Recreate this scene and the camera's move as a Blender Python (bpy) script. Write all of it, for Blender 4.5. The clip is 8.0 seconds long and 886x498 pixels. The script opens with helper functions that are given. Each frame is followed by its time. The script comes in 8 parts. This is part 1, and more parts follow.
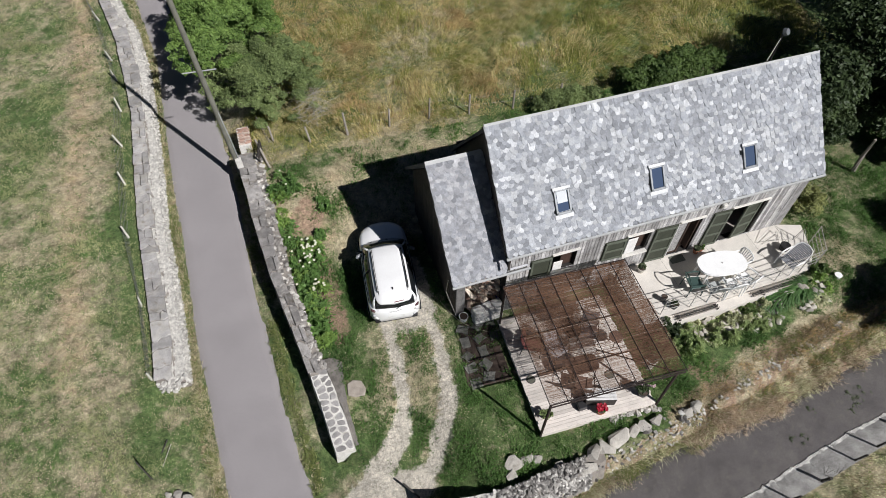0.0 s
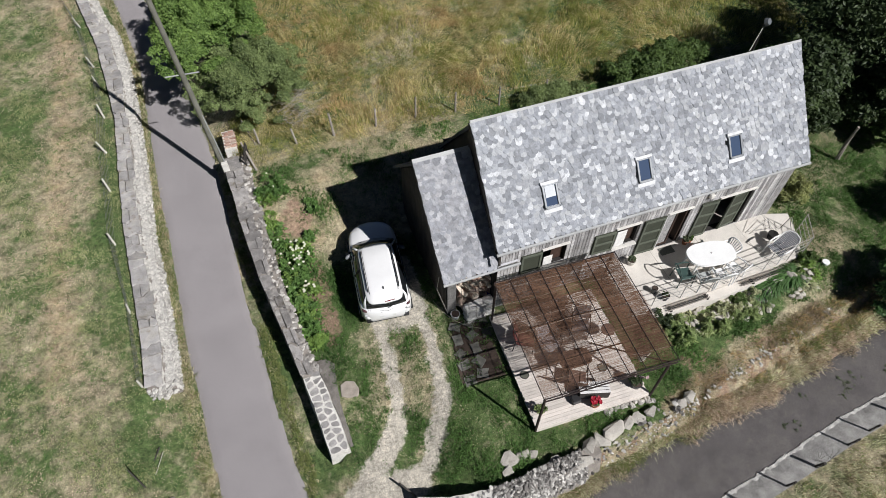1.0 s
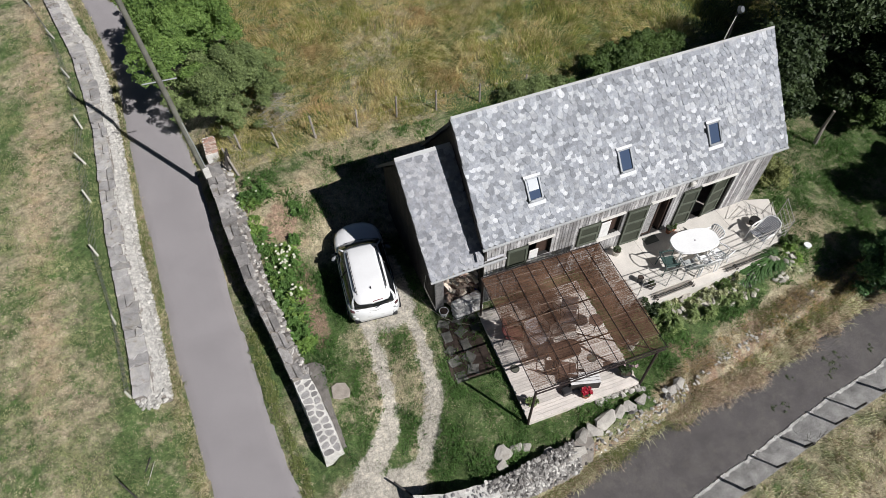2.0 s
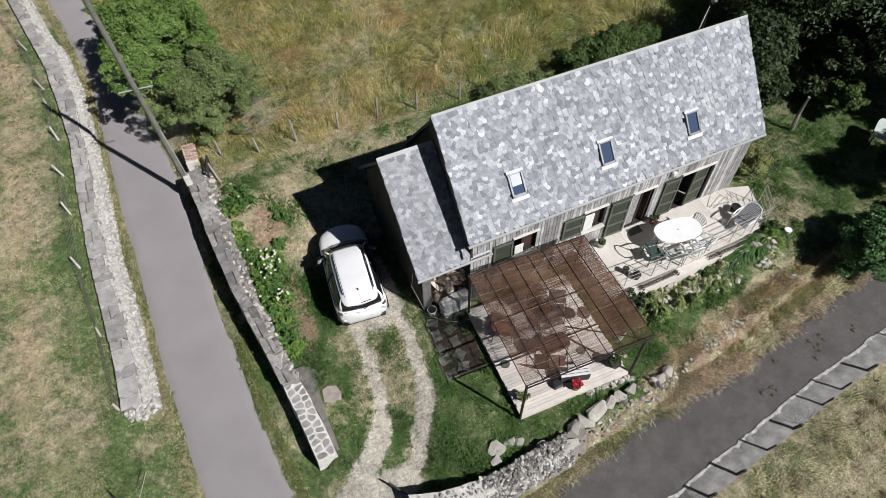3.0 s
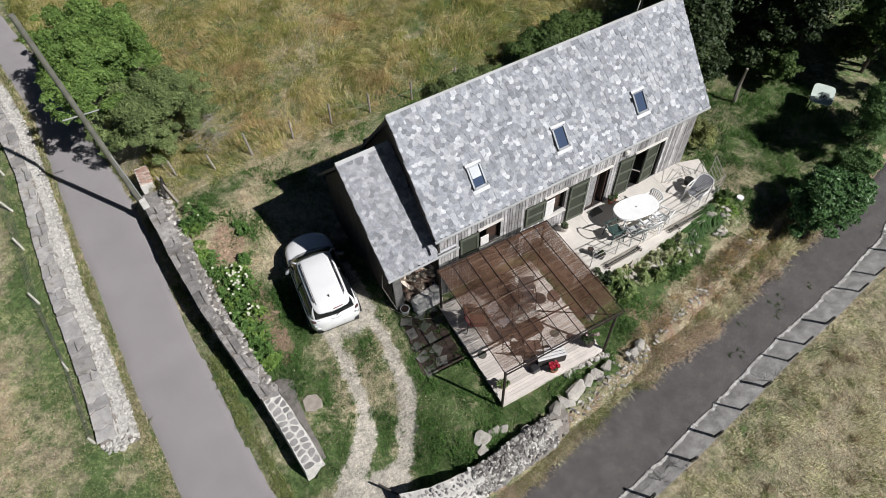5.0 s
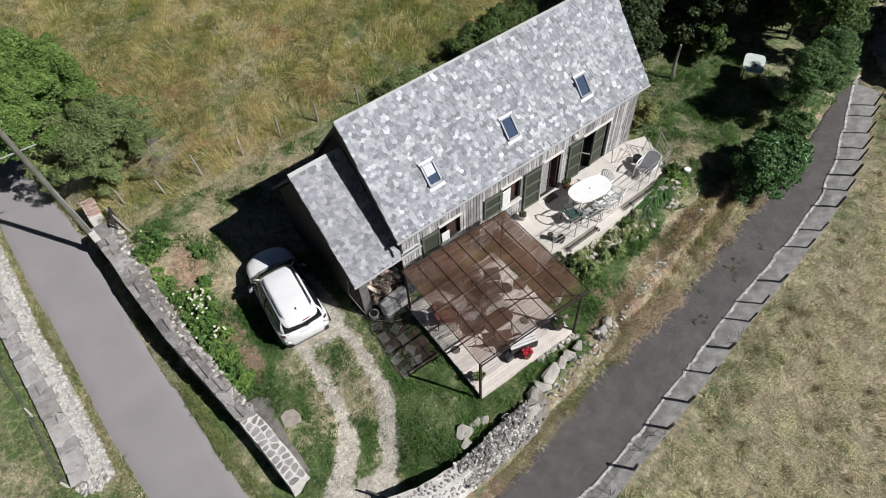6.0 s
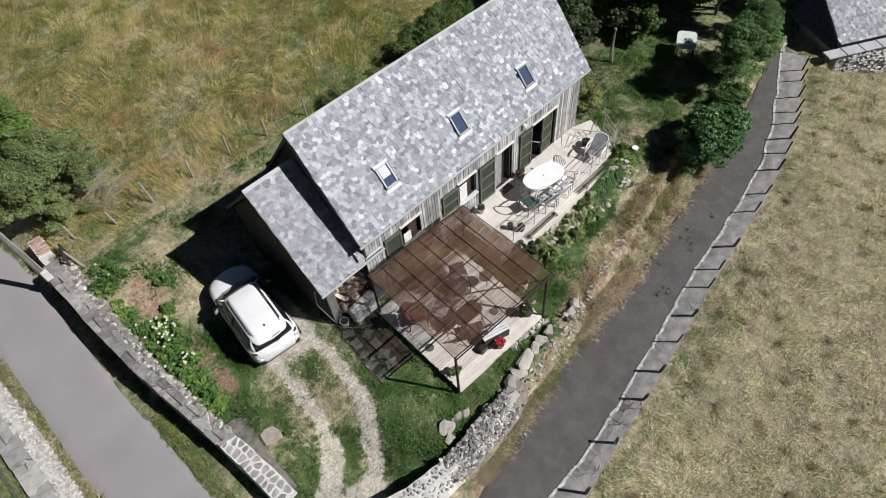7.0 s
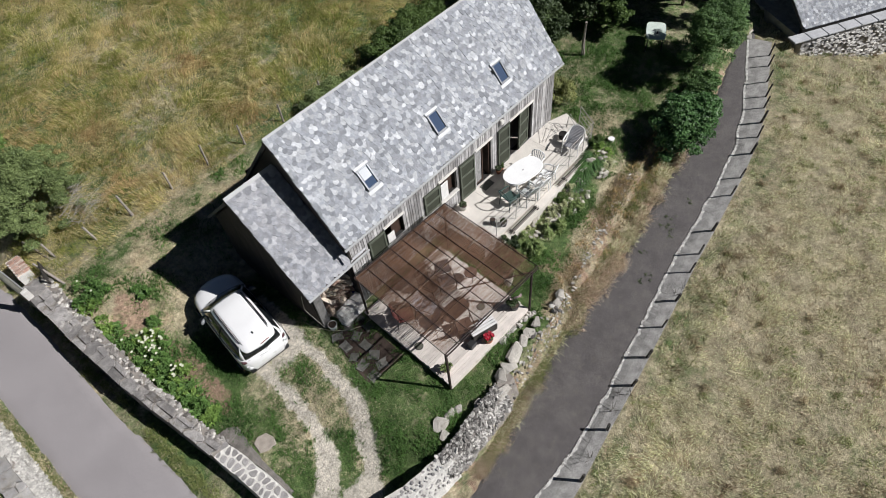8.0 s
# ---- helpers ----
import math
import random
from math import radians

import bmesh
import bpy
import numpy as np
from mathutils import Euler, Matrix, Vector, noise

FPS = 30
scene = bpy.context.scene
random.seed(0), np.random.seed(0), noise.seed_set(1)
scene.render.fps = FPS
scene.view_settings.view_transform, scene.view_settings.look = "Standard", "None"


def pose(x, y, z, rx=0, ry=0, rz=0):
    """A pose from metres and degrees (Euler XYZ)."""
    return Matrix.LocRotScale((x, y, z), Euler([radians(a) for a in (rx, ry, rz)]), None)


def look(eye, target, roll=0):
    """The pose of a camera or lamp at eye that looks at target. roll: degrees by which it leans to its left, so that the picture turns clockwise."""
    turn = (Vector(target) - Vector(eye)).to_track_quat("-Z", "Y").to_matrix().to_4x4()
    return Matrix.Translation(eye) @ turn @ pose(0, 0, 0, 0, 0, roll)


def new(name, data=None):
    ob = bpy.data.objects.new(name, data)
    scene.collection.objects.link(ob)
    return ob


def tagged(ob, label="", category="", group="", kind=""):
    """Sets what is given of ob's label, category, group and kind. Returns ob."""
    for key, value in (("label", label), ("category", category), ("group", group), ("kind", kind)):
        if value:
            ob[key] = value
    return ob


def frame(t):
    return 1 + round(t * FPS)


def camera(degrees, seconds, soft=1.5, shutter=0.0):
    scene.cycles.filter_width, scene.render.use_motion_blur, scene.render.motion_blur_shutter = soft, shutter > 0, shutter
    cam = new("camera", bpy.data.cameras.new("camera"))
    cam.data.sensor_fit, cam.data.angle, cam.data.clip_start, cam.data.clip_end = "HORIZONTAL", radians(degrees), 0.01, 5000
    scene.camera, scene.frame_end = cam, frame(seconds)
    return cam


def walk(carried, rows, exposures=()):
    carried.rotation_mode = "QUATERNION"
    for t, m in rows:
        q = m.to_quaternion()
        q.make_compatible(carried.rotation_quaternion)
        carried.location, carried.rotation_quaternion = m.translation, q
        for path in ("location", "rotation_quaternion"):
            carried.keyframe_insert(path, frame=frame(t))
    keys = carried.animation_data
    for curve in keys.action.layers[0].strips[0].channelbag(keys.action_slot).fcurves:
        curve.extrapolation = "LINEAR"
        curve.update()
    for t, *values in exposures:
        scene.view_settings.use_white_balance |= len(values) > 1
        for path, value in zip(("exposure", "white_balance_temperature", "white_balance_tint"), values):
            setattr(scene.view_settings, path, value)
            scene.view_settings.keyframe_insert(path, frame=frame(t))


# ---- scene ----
cam = camera(72.13, 8.0, soft=0.5)
PATH = [
    (0, pose(0.0, 0.0, 17.574, 37.335, -0.181, -18.175)),
    (0.5, pose(-0.008, -0.024, 17.513, 37.382, -0.102, -18.803)),
    (1, pose(0.01, -0.072, 17.464, 37.472, 0.11, -19.965)),
    (1.5, pose(0.033, -0.145, 17.421, 37.572, 0.351, -21.126)),
    (3, pose(0.027, -0.25, 17.362, 37.575, 0.919, -24.974)),
    (3.5, pose(-0.009, -0.292, 17.34, 37.627, 1.004, -25.827)),
    (4, pose(-0.036, -0.344, 17.347, 37.652, 1.184, -26.736)),
    (5.5, pose(-0.126, -0.512, 17.35, 37.671, 2.296, -34.679)),
    (6, pose(-0.156, -0.585, 17.328, 37.639, 2.845, -38.272)),
    (6.5, pose(-0.221, -0.659, 17.31, 37.649, 3.323, -41.66)),
    (7, pose(-0.297, -0.739, 17.312, 37.597, 3.846, -45.254)),
    (7.5, pose(-0.367, -0.781, 17.322, 37.523, 4.195, -47.655)),
    (8, pose(-0.45, -0.787, 17.354, 37.454, 4.282, -48.593)),
]
walk(cam, PATH)

# ---------- sky and sun ----------
SUN_DIR = Vector((0.556, -0.922, 1.0)).normalized()      # towards the sun
world = bpy.data.worlds.new("sky")
scene.world = world
world.use_nodes = True
wn = world.node_tree
sky = wn.nodes.new("ShaderNodeTexSky")
sky.sky_type = "NISHITA"
sky.sun_disc = False
sky.sun_elevation = radians(42.9)
sky.sun_rotation = radians(148.9)
sky.altitude = 2500
sky.air_density = 0.45
sky.dust_density = 0.2
wn.links.new(sky.outputs["Color"], wn.nodes["Background"].inputs["Color"])
wn.nodes["Background"].inputs["Strength"].default_value = 0.034
sun = new("sun", bpy.data.lights.new("sun", "SUN"))
sun.data.energy = 5.0
sun.data.angle = radians(0.53)
sun.data.color = (1.0, 0.985, 0.985)
sun.matrix_world = look(SUN_DIR * 60, (0, 0, 0))
scene.view_settings.exposure = 0.06

# ---------- small library ----------
rng = random.Random(7)


def smooth(a):
    a = np.clip(a, 0.0, 1.0)
    return a * a * (3 - 2 * a)


def mat(name, base, rough=0.8, var=0.25, scale=4.0, fine=60.0, fvar=0.2, bump=0.25, metal=0.0, piece=0.0, island=0.0,
        second=None, spread=0.5, alpha=None, spec=0.4, stain=None, sscale=1.0, rare=1.0):
    """A surface with broad mottling, fine grain, relief and, where asked, a change from piece to piece."""
    m = bpy.data.materials.new(name)
    m.use_nodes = True
    nt = m.node_tree
    N, L = nt.nodes.new, nt.links.new
    b = nt.nodes["Principled BSDF"]
    co = N("ShaderNodeTexCoord").outputs["Object"]
    geo = N("ShaderNodeNewGeometry")
    pos = geo.outputs["Position"]
    n1 = N("ShaderNodeTexNoise"); n1.inputs["Scale"].default_value = scale; n1.inputs["Detail"].default_value = 6
    n2 = N("ShaderNodeTexNoise"); n2.inputs["Scale"].default_value = fine; n2.inputs["Detail"].default_value = 3
    L(pos, n1.inputs["Vector"]); L(pos, n2.inputs["Vector"])
    r1 = N("ShaderNodeMapRange"); r1.inputs["From Min"].default_value = 0.3; r1.inputs["From Max"].default_value = 0.7
    r1.inputs["To Min"].default_value = 1 - var; r1.inputs["To Max"].default_value = 1 + var
    r2 = N("ShaderNodeMapRange"); r2.inputs["From Min"].default_value = 0.3; r2.inputs["From Max"].default_value = 0.7
    r2.inputs["To Min"].default_value = 1 - fvar; r2.inputs["To Max"].default_value = 1 + fvar
    L(n1.outputs["Fac"], r1.inputs["Value"]); L(n2.outputs["Fac"], r2.inputs["Value"])
    mul = N("ShaderNodeMath"); mul.operation = "MULTIPLY"
    L(r1.outputs[0], mul.inputs[0]); L(r2.outputs[0], mul.inputs[1])
    fac = mul.outputs[0]
    rnd = None
    if piece:
        rnd = N("ShaderNodeObjectInfo").outputs["Random"]
    if island:
        rnd = geo.outputs["Random Per Island"]
    if rnd is not None:
        r3 = N("ShaderNodeMapRange"); a = piece or island
        r3.inputs["To Min"].default_value = 1 - a; r3.inputs["To Max"].default_value = 1 + a
        L(rnd, r3.inputs["Value"])
        mu = N("ShaderNodeMath"); mu.operation = "MULTIPLY"
        L(fac, mu.inputs[0]); L(r3.outputs[0], mu.inputs[1]); fac = mu.outputs[0]
    col = N("ShaderNodeRGB"); col.outputs[0].default_value = (*base, 1)
    out = col.outputs[0]
    if second:
        c2 = N("ShaderNodeRGB"); c2.outputs[0].default_value = (*second, 1)
        n3 = N("ShaderNodeTexNoise"); n3.inputs["Scale"].default_value = scale * 0.6; n3.inputs["Detail"].default_value = 8
        n3.inputs["Roughness"].default_value = 0.65
        L(pos, n3.inputs["Vector"])
        r4 = N("ShaderNodeMapRange"); r4.inputs["From Min"].default_value = 0.62 - spread * 0.3; r4.inputs["From Max"].default_value = 0.72 - spread * 0.3
        mx = N("ShaderNodeMix"); mx.data_type = "RGBA"
        if rnd is not None and spread > 0.9:
            h = N("ShaderNodeMath"); h.operation = "FRACT"
            h2 = N("ShaderNodeMath"); h2.operation = "MULTIPLY"; h2.inputs[1].default_value = 7.31
            h3 = N("ShaderNodeMath"); h3.operation = "POWER"; h3.inputs[1].default_value = rare
            L(rnd, h2.inputs[0]); L(h2.outputs[0], h.inputs[0]); L(h.outputs[0], h3.inputs[0]); L(h3.outputs[0], mx.inputs["Factor"])
        else:
            L(n3.outputs["Fac"], r4.inputs["Value"]); L(r4.outputs[0], mx.inputs["Factor"])
        L(out, mx.inputs["A"]); L(c2.outputs[0], mx.inputs["B"]); out = mx.outputs["Result"]
    if stain:
        c3 = N("ShaderNodeRGB"); c3.outputs[0].default_value = (*stain, 1)
        n4 = N("ShaderNodeTexNoise"); n4.inputs["Scale"].default_value = sscale; n4.inputs["Detail"].default_value = 9
        n4.inputs["Roughness"].default_value = 0.7
        L(pos, n4.inputs["Vector"])
        r5 = N("ShaderNodeMapRange"); r5.inputs["From Min"].default_value = 0.55; r5.inputs["From Max"].default_value = 0.68
        r5.inputs["To Max"].default_value = 0.75
        mx2 = N("ShaderNodeMix"); mx2.data_type = "RGBA"
        L(n4.outputs["Fac"], r5.inputs["Value"]); L(r5.outputs[0], mx2.inputs["Factor"])
        L(out, mx2.inputs["A"]); L(c3.outputs[0], mx2.inputs["B"]); out = mx2.outputs["Result"]
    vm = N("ShaderNodeVectorMath"); vm.operation = "SCALE"
    L(out, vm.inputs[0]); L(fac, vm.inputs["Scale"])
    L(vm.outputs[0], b.inputs["Base Color"])
    b.inputs["Roughness"].default_value = rough
    b.inputs["Metallic"].default_value = metal
    b.inputs["Specular IOR Level"].default_value = spec
    if bump:
        bp = N("ShaderNodeBump"); bp.inputs["Strength"].default_value = bump; bp.inputs["Distance"].default_value = 0.02
        L(fac, bp.inputs["Height"]); L(bp.outputs[0], b.inputs["Normal"])
    if alpha is not None:
        b.inputs["Alpha"].default_value = alpha
    return m


def leaf_mat(name, a, b_, back=0.35, rough=0.55):
    """Foliage: colour runs from leaf to leaf; some light passes through."""
    m = bpy.data.materials.new(name)
    m.use_nodes = True
    nt = m.node_tree
    N, L = nt.nodes.new, nt.links.new
    b = nt.nodes["Principled BSDF"]
    geo = N("ShaderNodeNewGeometry")
    ramp = N("ShaderNodeMix"); ramp.data_type = "RGBA"
    ramp.inputs["A"].default_value = (*[c * 0.78 for c in a], 1); ramp.inputs["B"].default_value = (*[min(c * 1.16, 0.95) for c in b_], 1)
    n = N("ShaderNodeTexNoise"); n.inputs["Scale"].default_value = 0.9; n.inputs["Detail"].default_value = 4
    L(geo.outputs["Position"], n.inputs["Vector"])
    ad = N("ShaderNodeMath"); ad.operation = "MULTIPLY_ADD"; ad.inputs[1].default_value = 0.6
    mr = N("ShaderNodeMapRange"); mr.inputs["From Min"].default_value = 0.3; mr.inputs["From Max"].default_value = 0.7
    mr.inputs["To Max"].default_value = 0.55
    L(n.outputs["Fac"], mr.inputs["Value"])
    L(geo.outputs["Random Per Island"], ad.inputs[0]); L(mr.outputs[0], ad.inputs[2])
    L(ad.outputs[0], ramp.inputs["Factor"])
    L(ramp.outputs["Result"], b.inputs["Base Color"])
    b.inputs["Roughness"].default_value = rough
    b.inputs["Specular IOR Level"].default_value = 0.35
    tr = N("ShaderNodeBsdfTranslucent")
    L(ramp.outputs["Result"], tr.inputs["Color"])
    mixs = N("ShaderNodeMixShader"); mixs.inputs[0].default_value = back
    L(b.outputs[0], mixs.inputs[1]); L(tr.outputs[0], mixs.inputs[2])
    L(mixs.outputs[0], nt.nodes["Material Output"].inputs["Surface"])
    return m


def finish(bm, name, material, smooth_faces=False):
    me = bpy.data.meshes.new(name)
    bm.normal_update()
    bm.to_mesh(me)
    bm.free()
    for m in (material if isinstance(material, (list, tuple)) else [material]):
        me.materials.append(m)
    if smooth_faces:
        me.polygons.foreach_set("use_smooth", [True] * len(me.polygons))
    return me


def part(name, bm, material, parent=None, label="", smooth_faces=False):
    """Links a bmesh as one mesh object under a thing or a part."""
    ob = new(name, finish(bm, name, material, smooth_faces))
    ob.parent = parent
    return tagged(ob, label)


def shared(name, me, parent, m):
    """One more object on a shared mesh."""
    ob = new(name, me)
    ob.parent = parent
    ob.matrix_local = m
    return ob


def thing(name, label, category, group="", kind="", at=(0, 0, 0), turn=0.0):
    ob = new(name)
    ob.empty_display_size = 0.1
    ob.matrix_world = Matrix.Translation(at) @ Matrix.Rotation(turn, 4, "Z")
    return tagged(ob, label, category, group, kind)


def box(bm, x0, x1, y0, y1, z0, z1, bevel=0.0, m=None):
    q = Matrix.Translation(((x0 + x1) / 2, (y0 + y1) / 2, (z0 + z1) / 2)) @ Matrix.Diagonal((x1 - x0, y1 - y0, z1 - z0, 1))
    if m is not None:
        q = m @ q
    r = bmesh.ops.create_cube(bm, size=1.0, matrix=q)
    if bevel:
        es = {e for v in r["verts"] for e in v.link_edges}
        bmesh.ops.bevel(bm, geom=list(es), offset=bevel, segments=1, affect="EDGES")
    return bm


def boxed(*a, **k):
    return box(bmesh.new(), *a, **k)


def rod(bm, a, b, r, seg=8, r2=None):
    """A round bar from a to b."""
    a, b = Vector(a), Vector(b)
    d = b - a
    q = Matrix.Translation((a + b) / 2) @ d.to_track_quat("Z", "Y").to_matrix().to_4x4()
    bmesh.ops.create_cone(bm, cap_ends=True, segments=seg, radius1=r, radius2=r if r2 is None else r2, depth=d.length, matrix=q)
    return bm


def tube(bm, pts, r, seg=6):
    """A bent round bar through pts; r is a number or one per point."""
    pts = [Vector(p) for p in pts]
    rs = r if isinstance(r, (list, tuple)) else [r] * len(pts)
    rings = []
    for i, p in enumerate(pts):
        d = (pts[min(i + 1, len(pts) - 1)] - pts[max(i - 1, 0)]).normalized()
        q = d.to_track_quat("Z", "Y")
        rings.append([bm.verts.new(p + q @ Vector((rs[i] * math.cos(k * math.tau / seg), rs[i] * math.sin(k * math.tau / seg), 0))) for k in range(seg)])
    for a, b in zip(rings, rings[1:]):
        for k in range(seg):
            bm.faces.new((a[k], a[(k + 1) % seg], b[(k + 1) % seg], b[k]))
    bm.faces.new(rings[0][::-1])
    bm.faces.new(rings[-1])
    return bm


def prism(bm, outline, z0, z1, m=None):
    """An outline (x, y), counter-clockwise, raised from z0 to z1."""
    lo = [bm.verts.new((x, y, z0)) for x, y in outline]
    hi = [bm.verts.new((x, y, z1)) for x, y in outline]
    n = len(outline)
    bm.faces.new(lo[::-1])
    bm.faces.new(hi)
    for i in range(n):
        bm.faces.new((lo[i], lo[(i + 1) % n], hi[(i + 1) % n], hi[i]))
    if m is not None:
        bmesh.ops.transform(bm, matrix=m, verts=lo + hi)
    return bm


def raw(name, verts, faces, material, parent=None, smooth_faces=False):
    """A joined mesh from arrays."""
    me = bpy.data.meshes.new(name)
    me.from_pydata(np.asarray(verts).tolist(), [], np.asarray(faces).tolist() if not isinstance(faces, list) else faces)
    me.materials.append(material)
    if smooth_faces:
        me.polygons.foreach_set("use_smooth", [True] * len(me.polygons))
    ob = new(name, me)
    ob.parent = parent
    return ob


def mesh_np(name, verts, quads, material, parent=None):
    """A joined mesh straight from arrays; quads has 3 or 4 columns."""
    n, k = quads.shape
    me = bpy.data.meshes.new(name)
    me.vertices.add(len(verts))
    me.vertices.foreach_set("co", verts.astype(np.float32).ravel())
    me.loops.add(n * k)
    me.loops.foreach_set("vertex_index", quads.astype(np.int32).ravel())
    me.polygons.add(n)
    me.polygons.foreach_set("loop_start", np.arange(0, n * k, k, dtype=np.int32))
    me.polygons.foreach_set("loop_total", np.full(n, k, dtype=np.int32))
    me.polygons.foreach_set("use_smooth", np.zeros(n, dtype=bool))
    me.update(calc_edges=True)
    me.validate()
    me.materials.append(material)
    ob = new(name, me)
    ob.parent = parent
    return ob


def chipped(seed, n=16, flat=0.7, level=0.42):
    """An angular broken stone of unit size with a fairly level top."""
    r = random.Random(seed * 31 + 7)
    bm = bmesh.new()
    for _ in range(n):
        d = Vector((r.gauss(0, 1), r.gauss(0, 1), r.gauss(0, 1))).normalized()
        d = d.lerp(d * (1 / max(abs(d.x), abs(d.y), abs(d.z))), 0.45) * 0.5 * r.uniform(0.82, 1.08)
        bm.verts.new((d.x, d.y, max(min(d.z, level + r.uniform(-0.04, 0.04)), -level) * flat))
    g = bmesh.ops.convex_hull(bm, input=bm.verts)
    loose = {e for e in g["geom_interior"] + g["geom_unused"] if isinstance(e, bmesh.types.BMVert)}
    bmesh.ops.delete(bm, geom=list(loose), context="VERTS")
    return bm


def rubble(name, places, material, parent, kinds, seed=1, tip=0.5):
    """Many small stones joined into one mesh; places: position, size, turn."""
    r = random.Random(seed)
    V, F, n = [], [], 0
    for p, size, turn in places:
        v, f = r.choice(kinds)
        m = Matrix.Rotation(turn, 3, "Z") @ Matrix.Rotation(r.uniform(-tip, tip), 3, "X") @ Matrix.Rotation(r.uniform(-tip, tip), 3, "Y") @ Matrix.Diagonal(size)
        V.append(v @ np.array(m).T + np.array(p))
        F.append(f + n)
        n += len(v)
    return tagged(mesh_np(name, np.concatenate(V), np.concatenate(F), material, parent), kind="stuff")


def as_arrays(bm):
    bmesh.ops.triangulate(bm, faces=bm.faces)
    bm.verts.index_update()
    out = np.array([v.co[:] for v in bm.verts]), np.array([[v.index for v in f.verts] for f in bm.faces])
    bm.free()
    return out


CHIPS = [as_arrays(chipped(k, 12, 0.8)) for k in range(9)]
COBBLES = [as_arrays(chipped(k + 60, 22, 0.8, 0.36)) for k in range(9)]

# ---------- the lie of the land ----------
def line(pairs):
    """A function through (a, b) pairs, straight between them."""
    a = np.array([p[0] for p in pairs], float)
    b = np.array([p[1] for p in pairs], float)
    return lambda v: np.interp(v, a, b)


# upper lane and its walls: x by y
LANE1_L = line([(-30, -1.5), (4, -4.1), (6.6, -4.35), (9.9, -4.55), (12, -4.69), (15.4, -4.74), (19.6, -4.9), (26.6, -5.0), (30.7, -5.6), (37, -6.8), (60, -13)])
LANE1_R = line([(-30, 1.5), (4, -1.6), (5.85, -1.9), (7.8, -2.17), (10.15, -2.28), (13.5, -2.5), (17.7, -2.5), (21.1, -2.65), (26.8, -3.3), (30.3, -4.1), (37, -5.3), (60, -11.5)])
LWALL_L = line([(10.48, -5.84), (11.96, -5.82), (14.16, -5.9), (16.63, -6.01), (19.39, -6.01), (22.5, -5.95), (27.42, -6.41), (30.12, -6.95), (37, -8.3)])
LWALL_R = line([(10.31, -5.3), (11.78, -5.26), (13.98, -5.33), (16.48, -5.49), (19.22, -5.46), (22.37, -5.49), (25.23, -5.56), (28.5, -5.95), (30, -6.45), (37, -7.8)])
GWALL_L = line([(6.5, -1.01), (7.18, -1.06), (8.85, -1.22), (10.6, -1.46), (12.73, -1.78), (15, -1.98), (17.5, -2.11), (19, -2.2), (30, -3.9), (60, -12)])
GWALL_R = line([(6.57, -0.48), (7.53, -0.52), (9.06, -0.73), (10.44, -0.95), (12.55, -1.16), (14.75, -1.25), (17.4, -1.27), (19, -1.3), (30, -3.3), (60, -11.4)])
GWALL_TOP = line([(6.4, 0.0), (8.8, 0.2), (10.8, 0.6), (13, 0.95), (16, 1.1), (18.5, 1.2)])
# lower lane and its walls: y by x
LANE2_L = line([(-10, 3.4), (1.0, 3.2), (2.86, 2.95), (4.78, 3.2), (6.37, 3.5), (8.43, 3.8), (10, 3.88), (12, 3.88), (14.16, 4.2), (16.6, 4.5), (18.7, 4.75), (22, 5.3), (25.9, 6.2), (28.7, 7.0), (45, 12)])
LANE2_R = line([(-10, 0.6), (2.0, 1.45), (4.28, 1.5), (5.79, 1.48), (7.49, 1.6), (9.66, 1.95), (11.54, 2.24), (13.83, 2.56), (15.89, 2.76), (18, 3.04), (20, 3.4), (22.27, 4.2), (25.54, 5.6), (27.9, 6.5), (45, 11)])
RWALL_R = line([(-10, -0.36), (2.0, 0.52), (5.1, 0.72), (6.97, 0.96), (8.78, 1.15), (11.46, 1.5), (13.88, 1.85), (15.98, 2.07), (18.18, 2.35), (20.29, 2.72), (22.47, 3.4), (25.48, 4.55), (27.87, 5.5), (45, 9.8)])
LEDGE = line([(6.6, 3.83), (7.6, 3.97), (8.56, 4.1), (10.1, 4.55), (10.9, 4.68), (12, 4.78), (13, 4.92), (14.5, 5.2), (16, 5.5), (20, 6.2)])
DRY_TOP = line([(8.5, 4.7), (9.74, 5.0), (10.8, 5.2), (12.2, 5.6), (13.6, 5.7), (14.7, 5.8), (17, 6.0)])
STONE_TOP = line([(0.6, 4.75), (1.5, 4.35), (2.6, 4.1), (3.5, 4.0), (4.4, 4.05), (5.5, 4.12), (6.2, 4.3), (7.0, 4.42), (8.3, 4.5), (9.6, 4.6)])


def lane1_z(y):
    return -0.8 + 0.08 * (np.clip(y, 6, 44) - 6)


def lane2_z(x):
    return -0.8 + 0.8 * smooth((x - 6) / 16)


